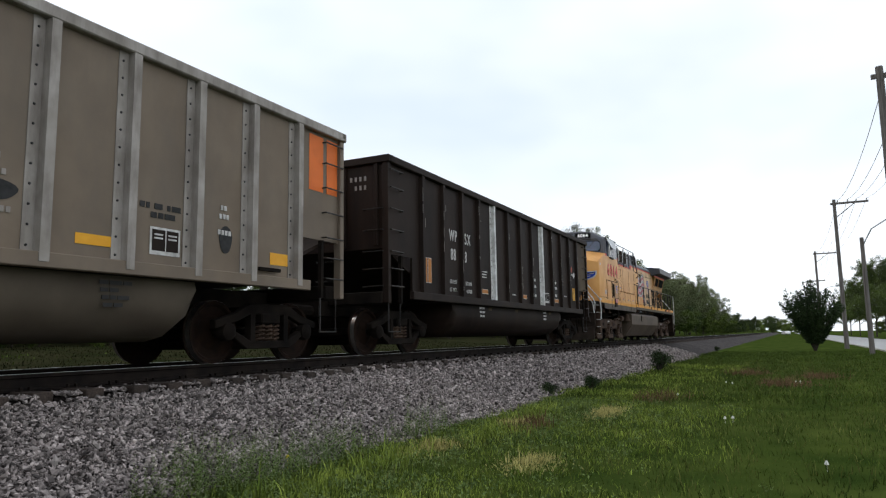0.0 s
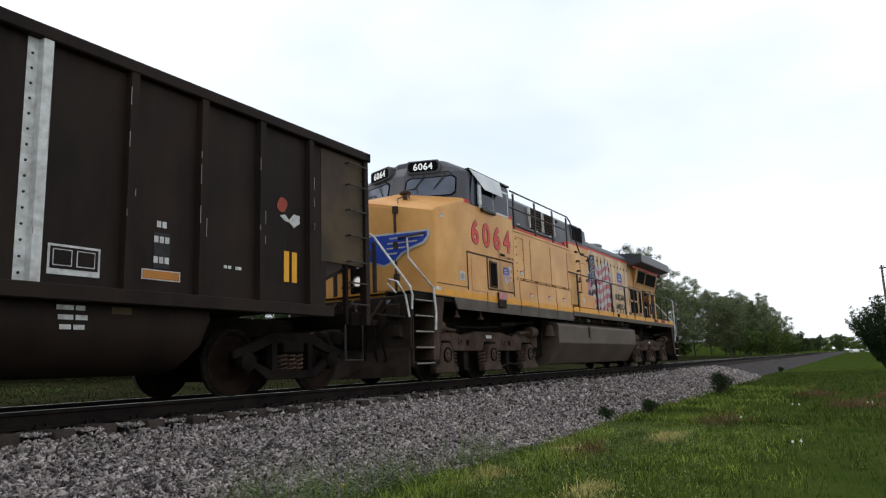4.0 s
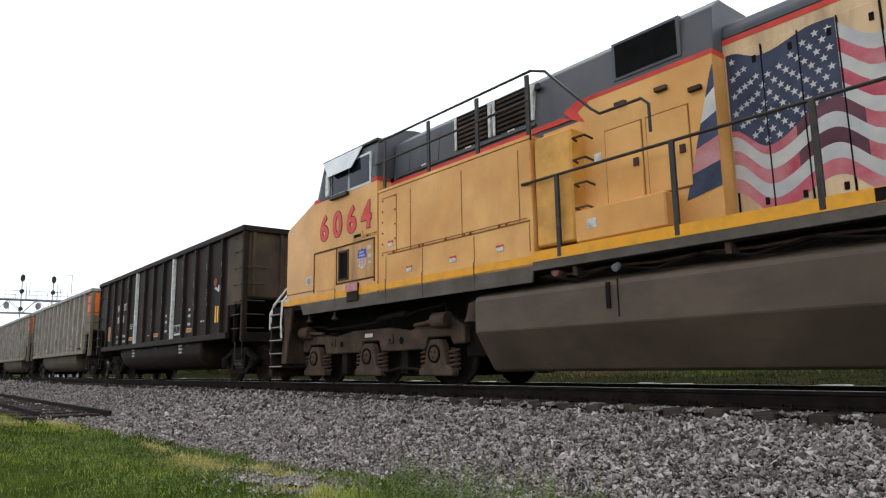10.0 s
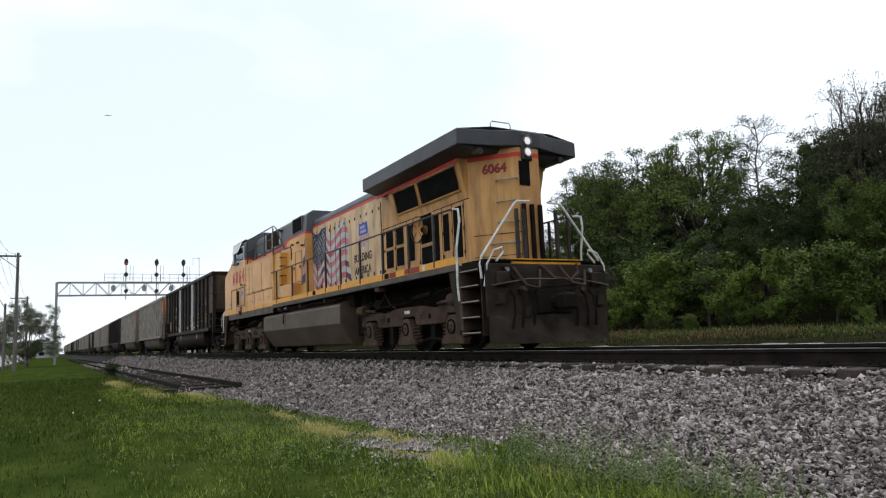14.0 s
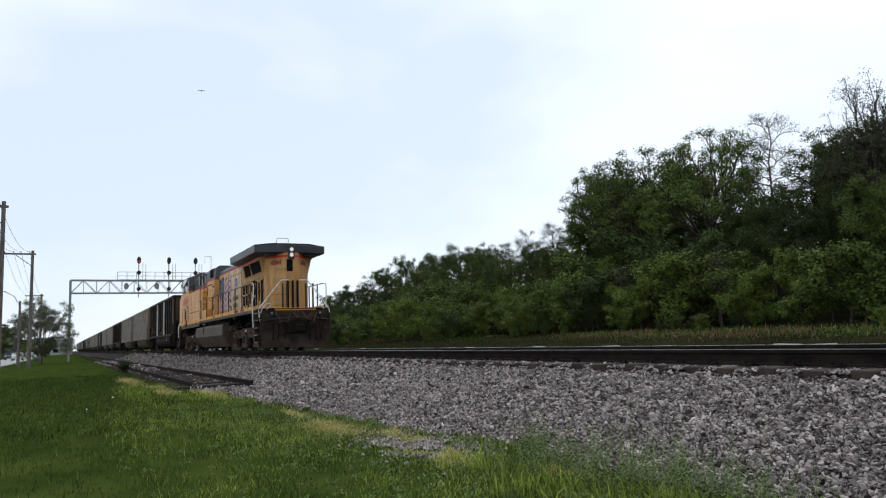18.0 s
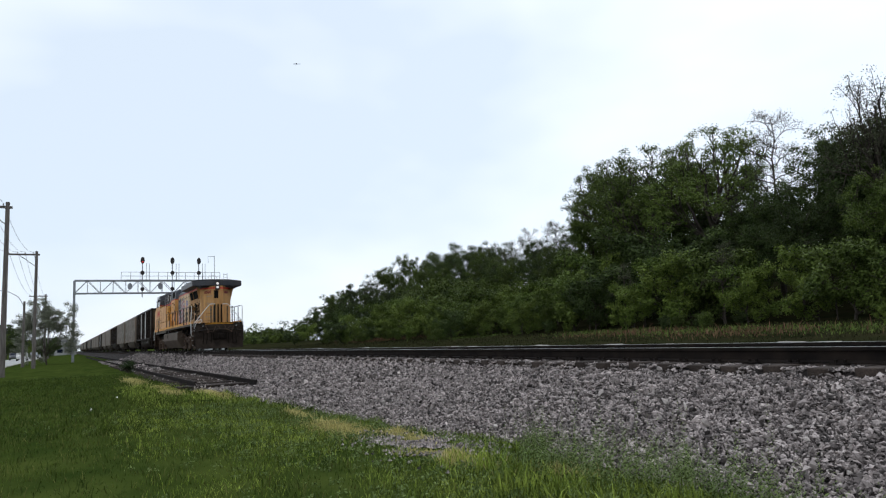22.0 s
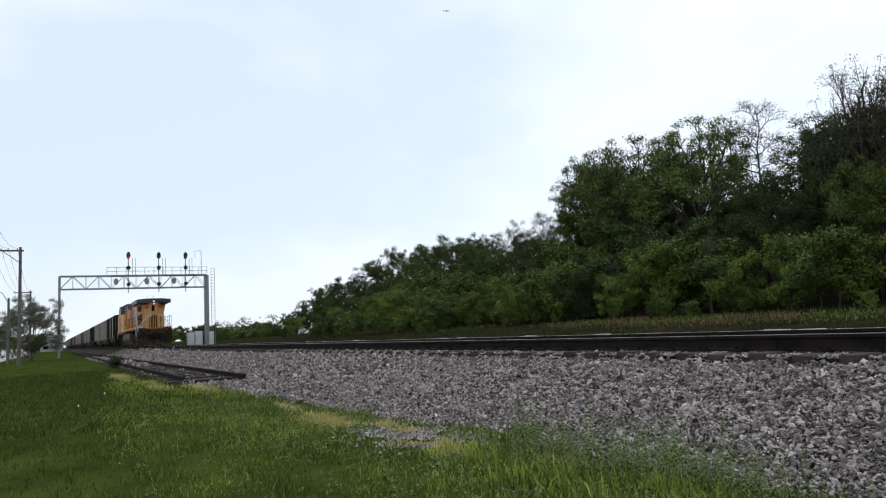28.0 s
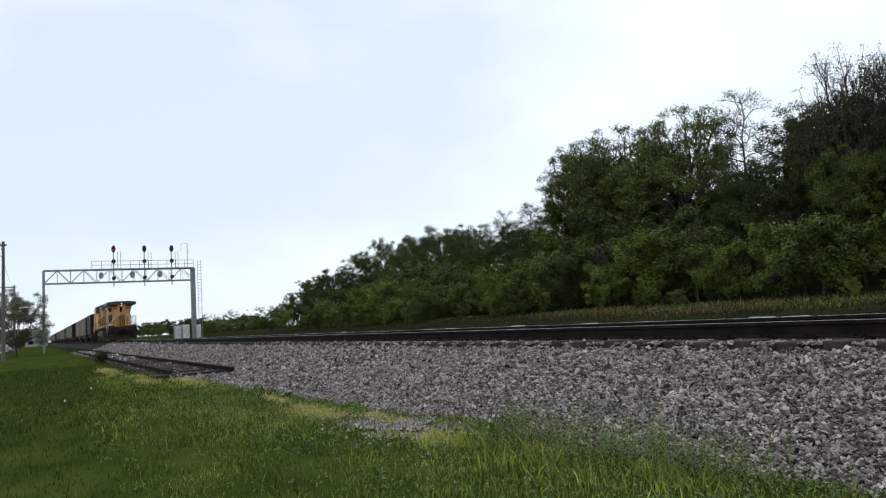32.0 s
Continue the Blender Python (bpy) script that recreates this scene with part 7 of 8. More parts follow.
    end_steps(L, 17.62, 1)
    # pilots, plough, couplers, hoses
    for e, x in ((-1, -3.75), (1, 18.12)):
        part("pilot_plate", Shape().box(*sorted((x - e * 0.05, x)), -1.46, 1.46, 0.62, 1.62), PILOT, L, "grimy pilot plate", bevel=0.02)
        plough = Shape().add([(x, -1.4, 0.66), (x, 1.4, 0.66), (x + e * 0.02, 1.4, 0.14), (x + e * 0.32, 0, 0.12), (x + e * 0.02, -1.4, 0.14), (x + e * 0.1, 0, 0.66), (x - e * 0.06, -1.4, 0.66), (x - e * 0.06, 1.4, 0.66), (x - e * 0.06, 1.4, 0.14), (x - e * 0.06, -1.4, 0.14)],
                              [(0, 5, 3, 4), (5, 1, 2, 3), (6, 7, 8, 9), (0, 1, 7, 6), (4, 3, 2, 8, 9), (0, 4, 9, 6), (1, 2, 8, 7)])
        part("snow_plough", plough, PILOT, L, "grimy steel snow plough")
        part("coupler", Shape().tube([(x - e * 0.2, 0, 0.88), (x + e * 0.38, 0, 0.88)], 0.12, 8), UNDERDARK, L)
        part("coupler_head", Shape().box(*sorted((x + e * 0.32, x + e * 0.62)), -0.17, 0.17, 0.72, 1.04), UNDERDARK, L, bevel=0.05)
        for yy in (-0.95, -0.75, -0.5, 0.5, 0.75, 0.95):
            part("hose", Shape().tube([(x + e * 0.02, yy, 1.12), (x + e * 0.14, yy, 1.0), (x + e * 0.17, yy * 1.02, 0.7), (x + e * 0.12, yy * 1.05, 0.42)], 0.028, 6), UNDERDARK, L, smooth=True)
        part("draft_pocket", Shape().box(*sorted((x, x + e * 0.12)), -0.42, 0.42, 0.66, 1.14), UNDERDARK, L, bevel=0.03)
        for yy in (-1.12, 1.12):
            part("mu_box", Shape().box(*sorted((x, x + e * 0.1)), yy - 0.14, yy + 0.14, 1.2, 1.46), PILOT, L, bevel=0.02)
            part("air_valve", Shape().tube([(x, yy * 0.62, 1.14), (x + e * 0.16, yy * 0.62, 1.14)], 0.05, 8), UNDER, L)
            part("step_light", Shape().tube([(x, yy * 0.9, 1.5), (x + e * 0.06, yy * 0.9, 1.5)], 0.045, 8), GALV, L)
        part("jumper_cable", Shape().tube([(x + e * 0.02, -0.85, 1.55), (x + e * 0.2, -0.7, 1.2), (x + e * 0.2, -0.4, 1.15), (x + e * 0.05, -0.25, 1.5)], 0.026, 6), UNDER, L, smooth=True)
        part("jumper_cable", Shape().tube([(x + e * 0.02, -0.2, 1.6), (x + e * 0.12, 0.02, 1.35), (x + e * 0.14, 0.4, 1.3), (x + e * 0.12, 0.62, 1.45), (x + e * 0.08, 0.62, 1.62)], 0.03, 6), UNDER, L, "brown rubber cable", smooth=True)
        part("jumper_cable", Shape().tube([(x + e * 0.02, -1.1, 1.56), (x + e * 0.1, -0.9, 1.3), (x + e * 0.1, -0.3, 1.18), (x + e * 0.1, 0.5, 1.2), (x + e * 0.06, 1.3, 1.5)], 0.02, 6), UNDERDARK, L, smooth=True)
        for yy, zz in ((-1.2, 0.85), (-0.6, 0.6), (0.62, 0.95), (1.2, 0.8)):
            part("pilot_bracket", Shape().prism([(yy - 0.09, zz), (yy + 0.09, zz + 0.02), (yy + 0.07, zz + 0.2), (yy - 0.05, zz + 0.22)], "x", *sorted((x, x + e * 0.09))), PILOT, L, bevel=0.01)
        part("jumper_cable", Shape().tube([(x + e * 0.02, 0.25, 1.58), (x + e * 0.2, 0.4, 1.25), (x + e * 0.2, 0.7, 1.2), (x + e * 0.05, 0.85, 1.5)], 0.026, 6), UNDER, L, smooth=True)
        part("uncoupling_lever", Shape().tube([(x + e * 0.1, -1.4, 1.2), (x + e * 0.14, -0.6, 1.32), (x + e * 0.14, 0.6, 1.32), (x + e * 0.1, 1.4, 1.2)], 0.016, 5), DARKPAINT, L)
    return L, wheels


LOCO, LOCO_WHEELS = make_loco()
BLACK_CAR, BLACK_WHEELS = coal_car("black", "black ribbed coal car with two white ribs")
TAN_CAR, TAN_WHEELS = coal_car("tan", "dusty aluminium coal car with an orange end panel")
RED_CAR, RED_WHEELS = coal_car("redend", "dark coal car with an oxide red end")
TRAIN = []
ORDER = "btt" + "rttb" + "tttbt" + "brttb" + "tttb"
for k, c in enumerate(ORDER):
    proto = {"b": BLACK_CAR, "t": TAN_CAR, "r": RED_CAR}[c]
    cx = -12.52 - CAR_PITCH * k
    first = (c == "b" and k == 0) or (c == "t" and k == 1) or (c == "r" and "r" not in ORDER[:k])
    if first:
        car = proto
    else:
        car = copy_thing(proto, pose(cx, TRACK_Y, 0))
    TRAIN.append((car, cx))
black_car_details(BLACK_CAR)
tan_car_details(TAN_CAR)


# ---------------------------------------------------------------- signal bridge, poles, far things
def make_gantry():
    g = thing("signal_bridge", "grey steel signal bridge over the tracks with red signals", "signal bridge")
    X, y0, y1 = -96.0, 0.8, 18.1
    zb, zt = 7.4, 9.0
    for y, r in ((y0, 0.14), (y1, 0.28)):
        part("leg", Shape().box(X - r, X + r, y - r, y + r, -1.0, zt), GALV, g)
    for dx in (-0.6, 0.6):
        for z in (zb, zt):
            part("chord", Shape().box(X + dx - 0.07, X + dx + 0.07, y0, y1, z - 0.065, z + 0.065), GALV, g)
        n = 12
        for i in range(n):
            ya, yb = y0 + (y1 - y0) * i / n, y0 + (y1 - y0) * (i + 1) / n
            a, b = (zb, zt) if i % 2 == 0 else (zt, zb)
            part("brace", Shape().tube([(X + dx, ya, a), (X + dx, yb, b)], 0.034, 5), GALV, g)
            part("upright", Shape().tube([(X + dx, yb, zb), (X + dx, yb, zt)], 0.024, 5), GALV, g)
    part("walkway", Shape().box(X - 0.55, X + 0.55, y0 + 5.5, y1, zt + 0.05, zt + 0.1), GALV, g)
    for z in (zt + 0.55, zt + 1.05):
        part("walkway_rail", Shape().tube([(X + 0.6, 6.0, z), (X + 0.6, y1, z)], 0.03, 5), GALV, g)
    for y in np.arange(6.0, y1 + 0.1, 1.1):
        part("walkway_post", Shape().tube([(X + 0.6, y, zt), (X + 0.6, y, zt + 1.05)], 0.03, 5), GALV, g)
    part("ladder", Shape().box(X + 0.3, X + 0.34, y1 + 0.55, y1 + 0.6, -0.8, zt + 1.0).box(X + 0.3, X + 0.34, y1 + 1.0, y1 + 1.05, -0.8, zt + 1.0), GALV, g)
    for z in np.arange(-0.6, zt + 0.9, 0.4):
        part("ladder_rung", Shape().box(X + 0.3, X + 0.33, y1 + 0.55, y1 + 1.05, z, z + 0.04), GALV, g)
    part("antenna", Shape().tube([(X, y1 - 0.6, zt), (X, y1 - 0.6, zt + 3.4)], 0.04, 5), GALV, g)
    part("antenna", Shape().tube([(X, y1 - 0.6, zt + 3.3), (X, y1 - 1.4, zt + 3.3), (X, y1 - 1.4, zt + 2.4)], 0.03, 5), GALV, g)
    for k, y in enumerate((8.45, 12.05, 15.35)):
        mast = part("signal_mast", Shape().tube([(X + 0.75, y, zb - 0.6), (X + 0.75, y, zt + 3.0)], 0.06, 6), GALV, g)
        for j, (z, r) in enumerate(((zt + 2.55, 0.31), (zt + 0.95, 0.25), (zb + 0.45, 0.23))):
            def ellipse(x, f):
                return [(x, y + r * 0.78 * f * math.cos(a), z + r * 1.45 * f * math.sin(a)) for a in np.arange(0, 6.28, 6.2832 / 16)] if j == 0 else [(x, y + r * f * math.cos(a), z + r * f * math.sin(a) * 1.1) for a in np.arange(0, 6.28, 6.2832 / 16)]
            part("signal_head", Shape().loft([ellipse(X + 0.8, 1.0), ellipse(X + 1.0, 1.0)]), DARKPAINT, mast, "black signal head")
            if k == 0 and j == 0:
                part("signal_lens", Shape().loft([[(xx, y + 0.12 * math.cos(a), z - 0.2 + 0.12 * math.sin(a)) for a in np.arange(0, 6.28, 0.5)] for xx in (X + 1.0, X + 1.03)]), HEADRED, mast, "lit red lens")
        part("head_ladder", Shape().box(X + 0.72, X + 0.76, y + 0.45, y + 0.5, zt, zt + 2.2).box(X + 0.72, X + 0.76, y + 0.8, y + 0.85, zt, zt + 2.2), GALV, g)
        part("rear_head", Shape().loft([[(xx, y - 1.4 + 0.28 * math.cos(a), zb + 0.85 + 0.42 * math.sin(a)) for a in np.arange(0, 6.28, 6.2832 / 16)] for xx in (X + 0.3, X + 0.5)]), GALV, g, "grey back of a signal head")
    c = thing("signal_cabinet", "silver equipment cabinets beside the signal bridge", "cabinet")
    for i, (xx, w, hgt) in enumerate(((17.0, 0.9, 1.5), (16.0, 0.8, 1.35), (18.6, 0.6, 1.4))):
        part("housing", Shape().box(X - 0.6, X + 0.4, xx - w / 2, xx + w / 2, -0.5, hgt), CABINET, c, bevel=0.04)


make_gantry()


def pole(x, y, height, arm=2.2, lean=0.0, arm_dir=1):
    p = thing("utility_pole", "weathered wooden utility pole with one crossarm", "utility pole", "poles along the road", at=pose(x, y, GRASS_Z, lean, 0, 0))
    part("shaft", Shape().tube([(0, 0, -0.1), (0, 0, height)], 0.16, 10, 0.11), POLEWOOD, p)
    a0, a1 = (-0.25, arm) if arm_dir < 0 else (-arm, 0.25)
    part("crossarm", Shape().box(-0.06, 0.06, a0, a1, height - 0.38, height - 0.24), POLEWOOD, p)
    far = arm if arm_dir < 0 else -arm
    part("brace", Shape().tube([(0.05, 0.0, height - 1.4), (0.05, far * 0.6, height - 0.36)], 0.03, 5), POLEWOOD, p)
    for f in (0.1, 0.4, 0.65, 0.95):
        part("insulator", Shape().tube([(0, far * f, height - 0.24), (0, far * f, height - 0.08)], 0.035, 6), CONCRETE, p)
    return p


def make_poles():
    spots = [(25.2, -3.25, 9.7), (58, -3.8, 11.0), (92, -3.6, 10.7), (128, -3.95, 9.8), (165, -4.0, 9.8), (205, -4, 9.8), (-47.5, -3.2, 10.3), (-69.5, -2.4, 10.2), (-121, -2.8, 10.2), (-165, -3.2, 10.2)]
    for x, y, h in spots:
        pole(x, y, h, arm_dir=1)
    w = thing("overhead_wires", "thin dark power lines between the poles", "cable", "")
    xs = sorted(s[0] for s in spots)
    pts = sorted(spots)
    for k, f in enumerate((0.1, 0.4, 0.65, 0.95)):
        for a, b in zip(pts[:-1], pts[1:]):
            za, zb = a[2] + GRASS_Z - 0.08, b[2] + GRASS_Z - 0.08
            sag = 0.8 if abs(a[0] - b[0]) < 60 else 1.6
            line = [(a[0] + (b[0] - a[0]) * t, a[1] - 2.2 * f + (b[1] - a[1]) * t, za + (zb - za) * t - sag * 4 * t * (1 - t)) for t in np.linspace(0, 1, 11)]
            part("wire", Shape().tube(line, 0.012, 4), DARKPAINT, w)


make_poles()


def street_lamp(x, y, height=6.4):
    p = thing("street_lamp", "grey street lamp with a curved arm over the road", "street lamp", "lamps along the road", at=pose(x, y, GRASS_Z))
    part("shaft", Shape().tube([(0, 0, -0.1), (0, 0, height)], 0.14, 10, 0.10), POLEWOOD, p)
    part("arm", Shape().tube([(0, 0, height - 0.5), (0, -0.5, height + 0.45), (0, -1.3, height + 0.95), (0, -2.4, height + 1.15)], 0.04, 6), GALV, p)
    part("lantern", Shape().tube([(0, -2.3, height + 1.12), (0, -3.0, height + 1.1)], 0.12, 8, 0.07), GALV, p)


for lx, ly in ((44, -4.05), (-79, -3.65), (110, -4.2), (-150, -3.6)):
    street_lamp(lx, ly)


def leaf_bush(name, label, seed, centres, radius, per, size, mat, stems):
    rng = np.random.default_rng(seed)
    t = thing(name, label, "bush")
    v, f = leaf_cloud(rng, centres, radius, per, size)
    wood = Shape()
    for c in stems:
        wood.tube([(0, 0, -0.05), (c[0] * 0.4, c[1] * 0.4, c[2] * 0.55), tuple(c)], 0.04, 5, 0.01)
    part("woody_base", wood, BARK, t)
    part("foliage", mesh_from("foliage", v, f, mat), mat, t)
    return t


def make_stone_patch():
    """Small stones worn into the lawn."""
    rng = np.random.default_rng(8)
    sh = Shape()
    for _ in range(2400):
        x, y = -7.5 + rng.normal() * 0.6, 3.8 + rng.normal() * 0.28
        if noise.noise(Vector((x * 3.2, y * 3.2, 1.0))) < -0.15:
            continue
        r = rng.uniform(0.008, 0.028)
        sh.add([(x + r * a, y + r * b, GRASS_Z + 0.03 + r * c) for a, b, c in ((-1, -.6, -.5), (1, -.5, -.5), (.1, 1, -.5), (rng.uniform(-.4, .4), rng.uniform(-.3, .3), .6))], [(0, 2, 1), (0, 1, 3), (1, 2, 3), (2, 0, 3)])
    tagged(part("gravel_patch", sh, STONE), "patch of small grey stones worn into the lawn", "gravel", kind="stuff")


make_stone_patch()


def make_small_plants():
    rng = np.random.default_rng(51)
    cs, ends = [], []
    for _ in range(110):
        a, tilt = rng.uniform(0, 6.283), radians(37) * rng.random() ** 0.55
        top = rng.uniform(3.7, 4.75) * (1.0 - 0.22 * (tilt / radians(37)) ** 2)
        d = (math.sin(tilt) * math.cos(a), math.sin(tilt) * math.sin(a), math.cos(tilt))
        ends.append([q * top for q in d])
        cs += [[q * top * k for q in d] for k in np.linspace(0.22, 1.0, 15)]
    vase = leaf_bush("lawn_bush", "dark vase-shaped evergreen bush standing on the lawn", 51, cs, 0.15, 26, 0.05, EVERGREEN, ends[:40])
    vase.matrix_basis = pose(51.2, -1.56, GRASS_Z - 0.02)
    cs = [(rng.normal() * 0.2, rng.normal() * 0.18, 0.12 + 0.55 * rng.random()) for _ in range(40)]
    low = leaf_bush("low_bush", "small dark round bush at the edge of the ballast", 52, cs, 0.16, 70, 0.026, EVERGREEN, cs[:10])
    low.matrix_basis = pose(25.6, 4.21, GRASS_Z - 0.02)
    for x, y, k in ((-40, 3.0, 1.0), (14.7, 4.8, 0.42), (16.4, 4.3, 0.5), (52.7, 4.6, 0.5)):
        b = copy_thing(low, pose(x, y, GRASS_Z - 0.02))
        b.scale = (k, k, k)
    sapling = make_limb_tree("young_tree", "young spreading tree in pale blossom on the lawn", "", LEAF_BLOSSOM, 53, 6.7, 2.9, per=190, clump=0.40, leaf_size=0.05, levels=4, limbs=8, trunk_r=0.09, bole=0.22, lift=0.12, fork_angle=42)
    sapling.matrix_basis = pose(-86, -1.75, GRASS_Z - 0.05)
    r2 = random.Random(9)
    big, shrub, spring = WOODS
    for k, (x, y, h) in enumerate(((92, -13.5, 9.5), (105, -14, 11.5), (118, -14, 12.5), (132, -14.5, 13), (147, -14.5, 13), (165, -15, 13), (185, -15, 13), (210, -15, 13), (240, -16, 13), (-118, -14, 6), (-140, -14, 8), (-165, -14, 9), (-190, -14, 9))):
        plant(big[0], x, y, h / 14.5, r2.uniform(0, 360))
        if x > 0:
            plant(shrub[1], x + 5, y - 9, 1.0, r2.uniform(0, 360))
    for x, y, h in ((178, 25, 15), (192, 23, 15), (206, 25, 15.5), (222, 23, 15), (240, 22, 14), (258, 21, 12), (165, 24, 14), (275, 20, 8)):
        plant(spring, x, y, h / 13.5, r2.uniform(0, 360))
        plant(r2.choice(shrub), x + 4, y - 3, 1.5, r2.uniform(0, 360))
    for x, y, k in ((-215, -13.5, 0.62), (-225, -15, 0.7), (-238, -14, 0.66), (-250, -16, 0.75), (-268, -15, 0.72), (-290, -17, 0.8), (-310, -15, 0.7)):
        plant(big[1], x, y, k, r2.uniform(0, 360))
    for x, y, k in ((-182, -3.2, 0.9), (-196, -3.6, 1.0), (-240, -3.4, 1.1), (-150, -3.4, 0.6)):
        plant(shrub[2], x, y, k, r2.uniform(0, 360))
    for k in range(60):
        x, b = -118 - k * 5.5, r2.uniform(75, 83.5)
        y = max(25.0, -x / math.tan(radians(b)))
        d = math.hypot(x, y)
        plant(r2.choice(shrub), x, y, (d * math.tan(radians(r2.uniform(0.5, 1.15))) + EYE_Z - hill(x, y)) / 4.9, r2.uniform(0, 360))
    for k in range(16):
        plant(r2.choice(shrub), 180 + k * 18, r2.uniform(16, 34), r2.uniform(0.9, 1.5), r2.uniform(0, 360))
        plant(r2.choice(shrub), 420 + k * 26, r2.uniform(-14, 30), r2.uniform(1.6, 2.6), r2.uniform(0, 360))
        plant(r2.choice(shrub), -290 - k * 16, r2.uniform(-26, -6), r2.uniform(1.2, 2.0), r2.uniform(0, 360))


make_small_plants()


def make_far_scrub():
    """A low ragged line of bushes far down the line."""
    rng = np.random.default_rng(77)
    cs = []
    for _ in range(900):
        x = -rng.uniform(120, 420)
        y = rng.uniform(34, 40) + (-x - 120) * 0.12
        cs.append((x, y, hill(x, y) + abs(rng.normal()) * (0.5 + 0.006 * -x)))
    v, f = leaf_cloud(rng, cs, 1.3, 26, 0.28, 0.7)
    tagged(part("far_scrub", mesh_from("far_scrub", v, f, LEAF[0]), LEAF[0]), "low dark green scrub far down the line", "scrub", kind="stuff")


make_far_scrub()


def parked_car(x, y, turn, paint, label):
    """A passenger car standing on the road."""
    c = thing("parked_car", label, "car", "cars on the road", at=pose(x, y, -0.955, 0, 0, turn))
    side = [(-2.2, 0.35), (-2.25, 0.75), (-2.1, 0.95), (-1.5, 1.0), (-0.9, 1.45), (0.6, 1.48), (1.3, 1.0), (2.1, 0.88), (2.25, 0.6), (2.2, 0.35)]
    body = part("body", Shape().prism(side, "y", -0.86, 0.86), paint, c, bevel=0.06)
    part("side_windows", Shape().prism([(-1.3, 1.02), (-0.85, 1.38), (0.5, 1.4), (1.05, 1.02)], "y", -0.868, 0.868), GLASS, c)
    part("windscreen", Shape().add([(1.27, -0.7, 1.04), (1.27, 0.7, 1.04), (0.68, 0.66, 1.46), (0.68, -0.66, 1.46)], [(0, 1, 2, 3)]), GLASS, c)
    for wx in (-1.4, 1.4):
        for s in (-1, 1):
            w = part("wheel", Shape().ycyl(wx, 0.32, 0.32, s * 0.68, s * 0.88, 16), DARKPAINT, c)
            part("rim", Shape().ycyl(wx, 0.32, 0.19, s * 0.87, s * 0.89, 12), GALV, w)
    for s in (-1, 1):
        part("headlight", Shape().box(2.16, 2.24, *sorted((s * 0.5, s * 0.8)), 0.66, 0.8), LETTER, c)
    return c


for cx, cy, ct, cp, cl in ((-150, -7.0, 180, WHITEPAINT, "white car on the pale road"), (-175, -9.6, 0, GREY, "dark grey car on the pale road"), (-205, -7.0, 180, GALV, "silver car on the pale road"), (290, 0.5, 20, WHITEPAINT, "white car near the far track crossing")):
    parked_car(cx, cy, ct, cp, cl)


def far_building(x, y, w, d, h, label):
    b = thing("far_building", label, "building", "", at=pose(x, y, GRASS_Z))
    wall = part("wall", Shape().box(-w / 2, w / 2, -d / 2, d / 2, 0, h), ROADMAT, b)
    part("roof", Shape().box(-w / 2 - 0.3, w / 2 + 0.3, -d / 2 - 0.3, d / 2 + 0.3, h, h + 0.4), GREY, b)
    for k in range(int(d // 4)):
        for z in range(int(h // 3.2)):
            part("window", Shape().box(w / 2, w / 2 + 0.05, -d / 2 + 1 + k * 4, -d / 2 + 3 + k * 4, 1.0 + z * 3.2, 2.4 + z * 3.2), GLASS, b)


far_building(-330, 0.0, 10, 8, 5.5, "white two-storey building far down the line")
far_building(-450, -6.0, 16, 14, 9.0, "pale block of a building far down the line")


def make_blocks():
    me = None
    for i in range(75):
        x = -75 + (i // 2) * 2.15 + (0.72 if i % 2 else 0.0) + random.uniform(-.12, .12)
        if random.random() < 0.22:
            continue
        b = part("concrete_block", Shape().box(-0.33, 0.33, -0.12, 0.12, -0.22, 0.09) if me is None else me, CONCRETE, bevel=0.03)
        me = b.data
        b.matrix_basis = pose(x + random.uniform(-.05, .05), 15.4, -0.315 + random.uniform(-.03, .03), 0, random.uniform(-2, 2), random.uniform(-4, 4))
        tagged(b, "pale concrete block lying in a row beyond the track", "concrete block", "row of concrete blocks")


make_blocks()


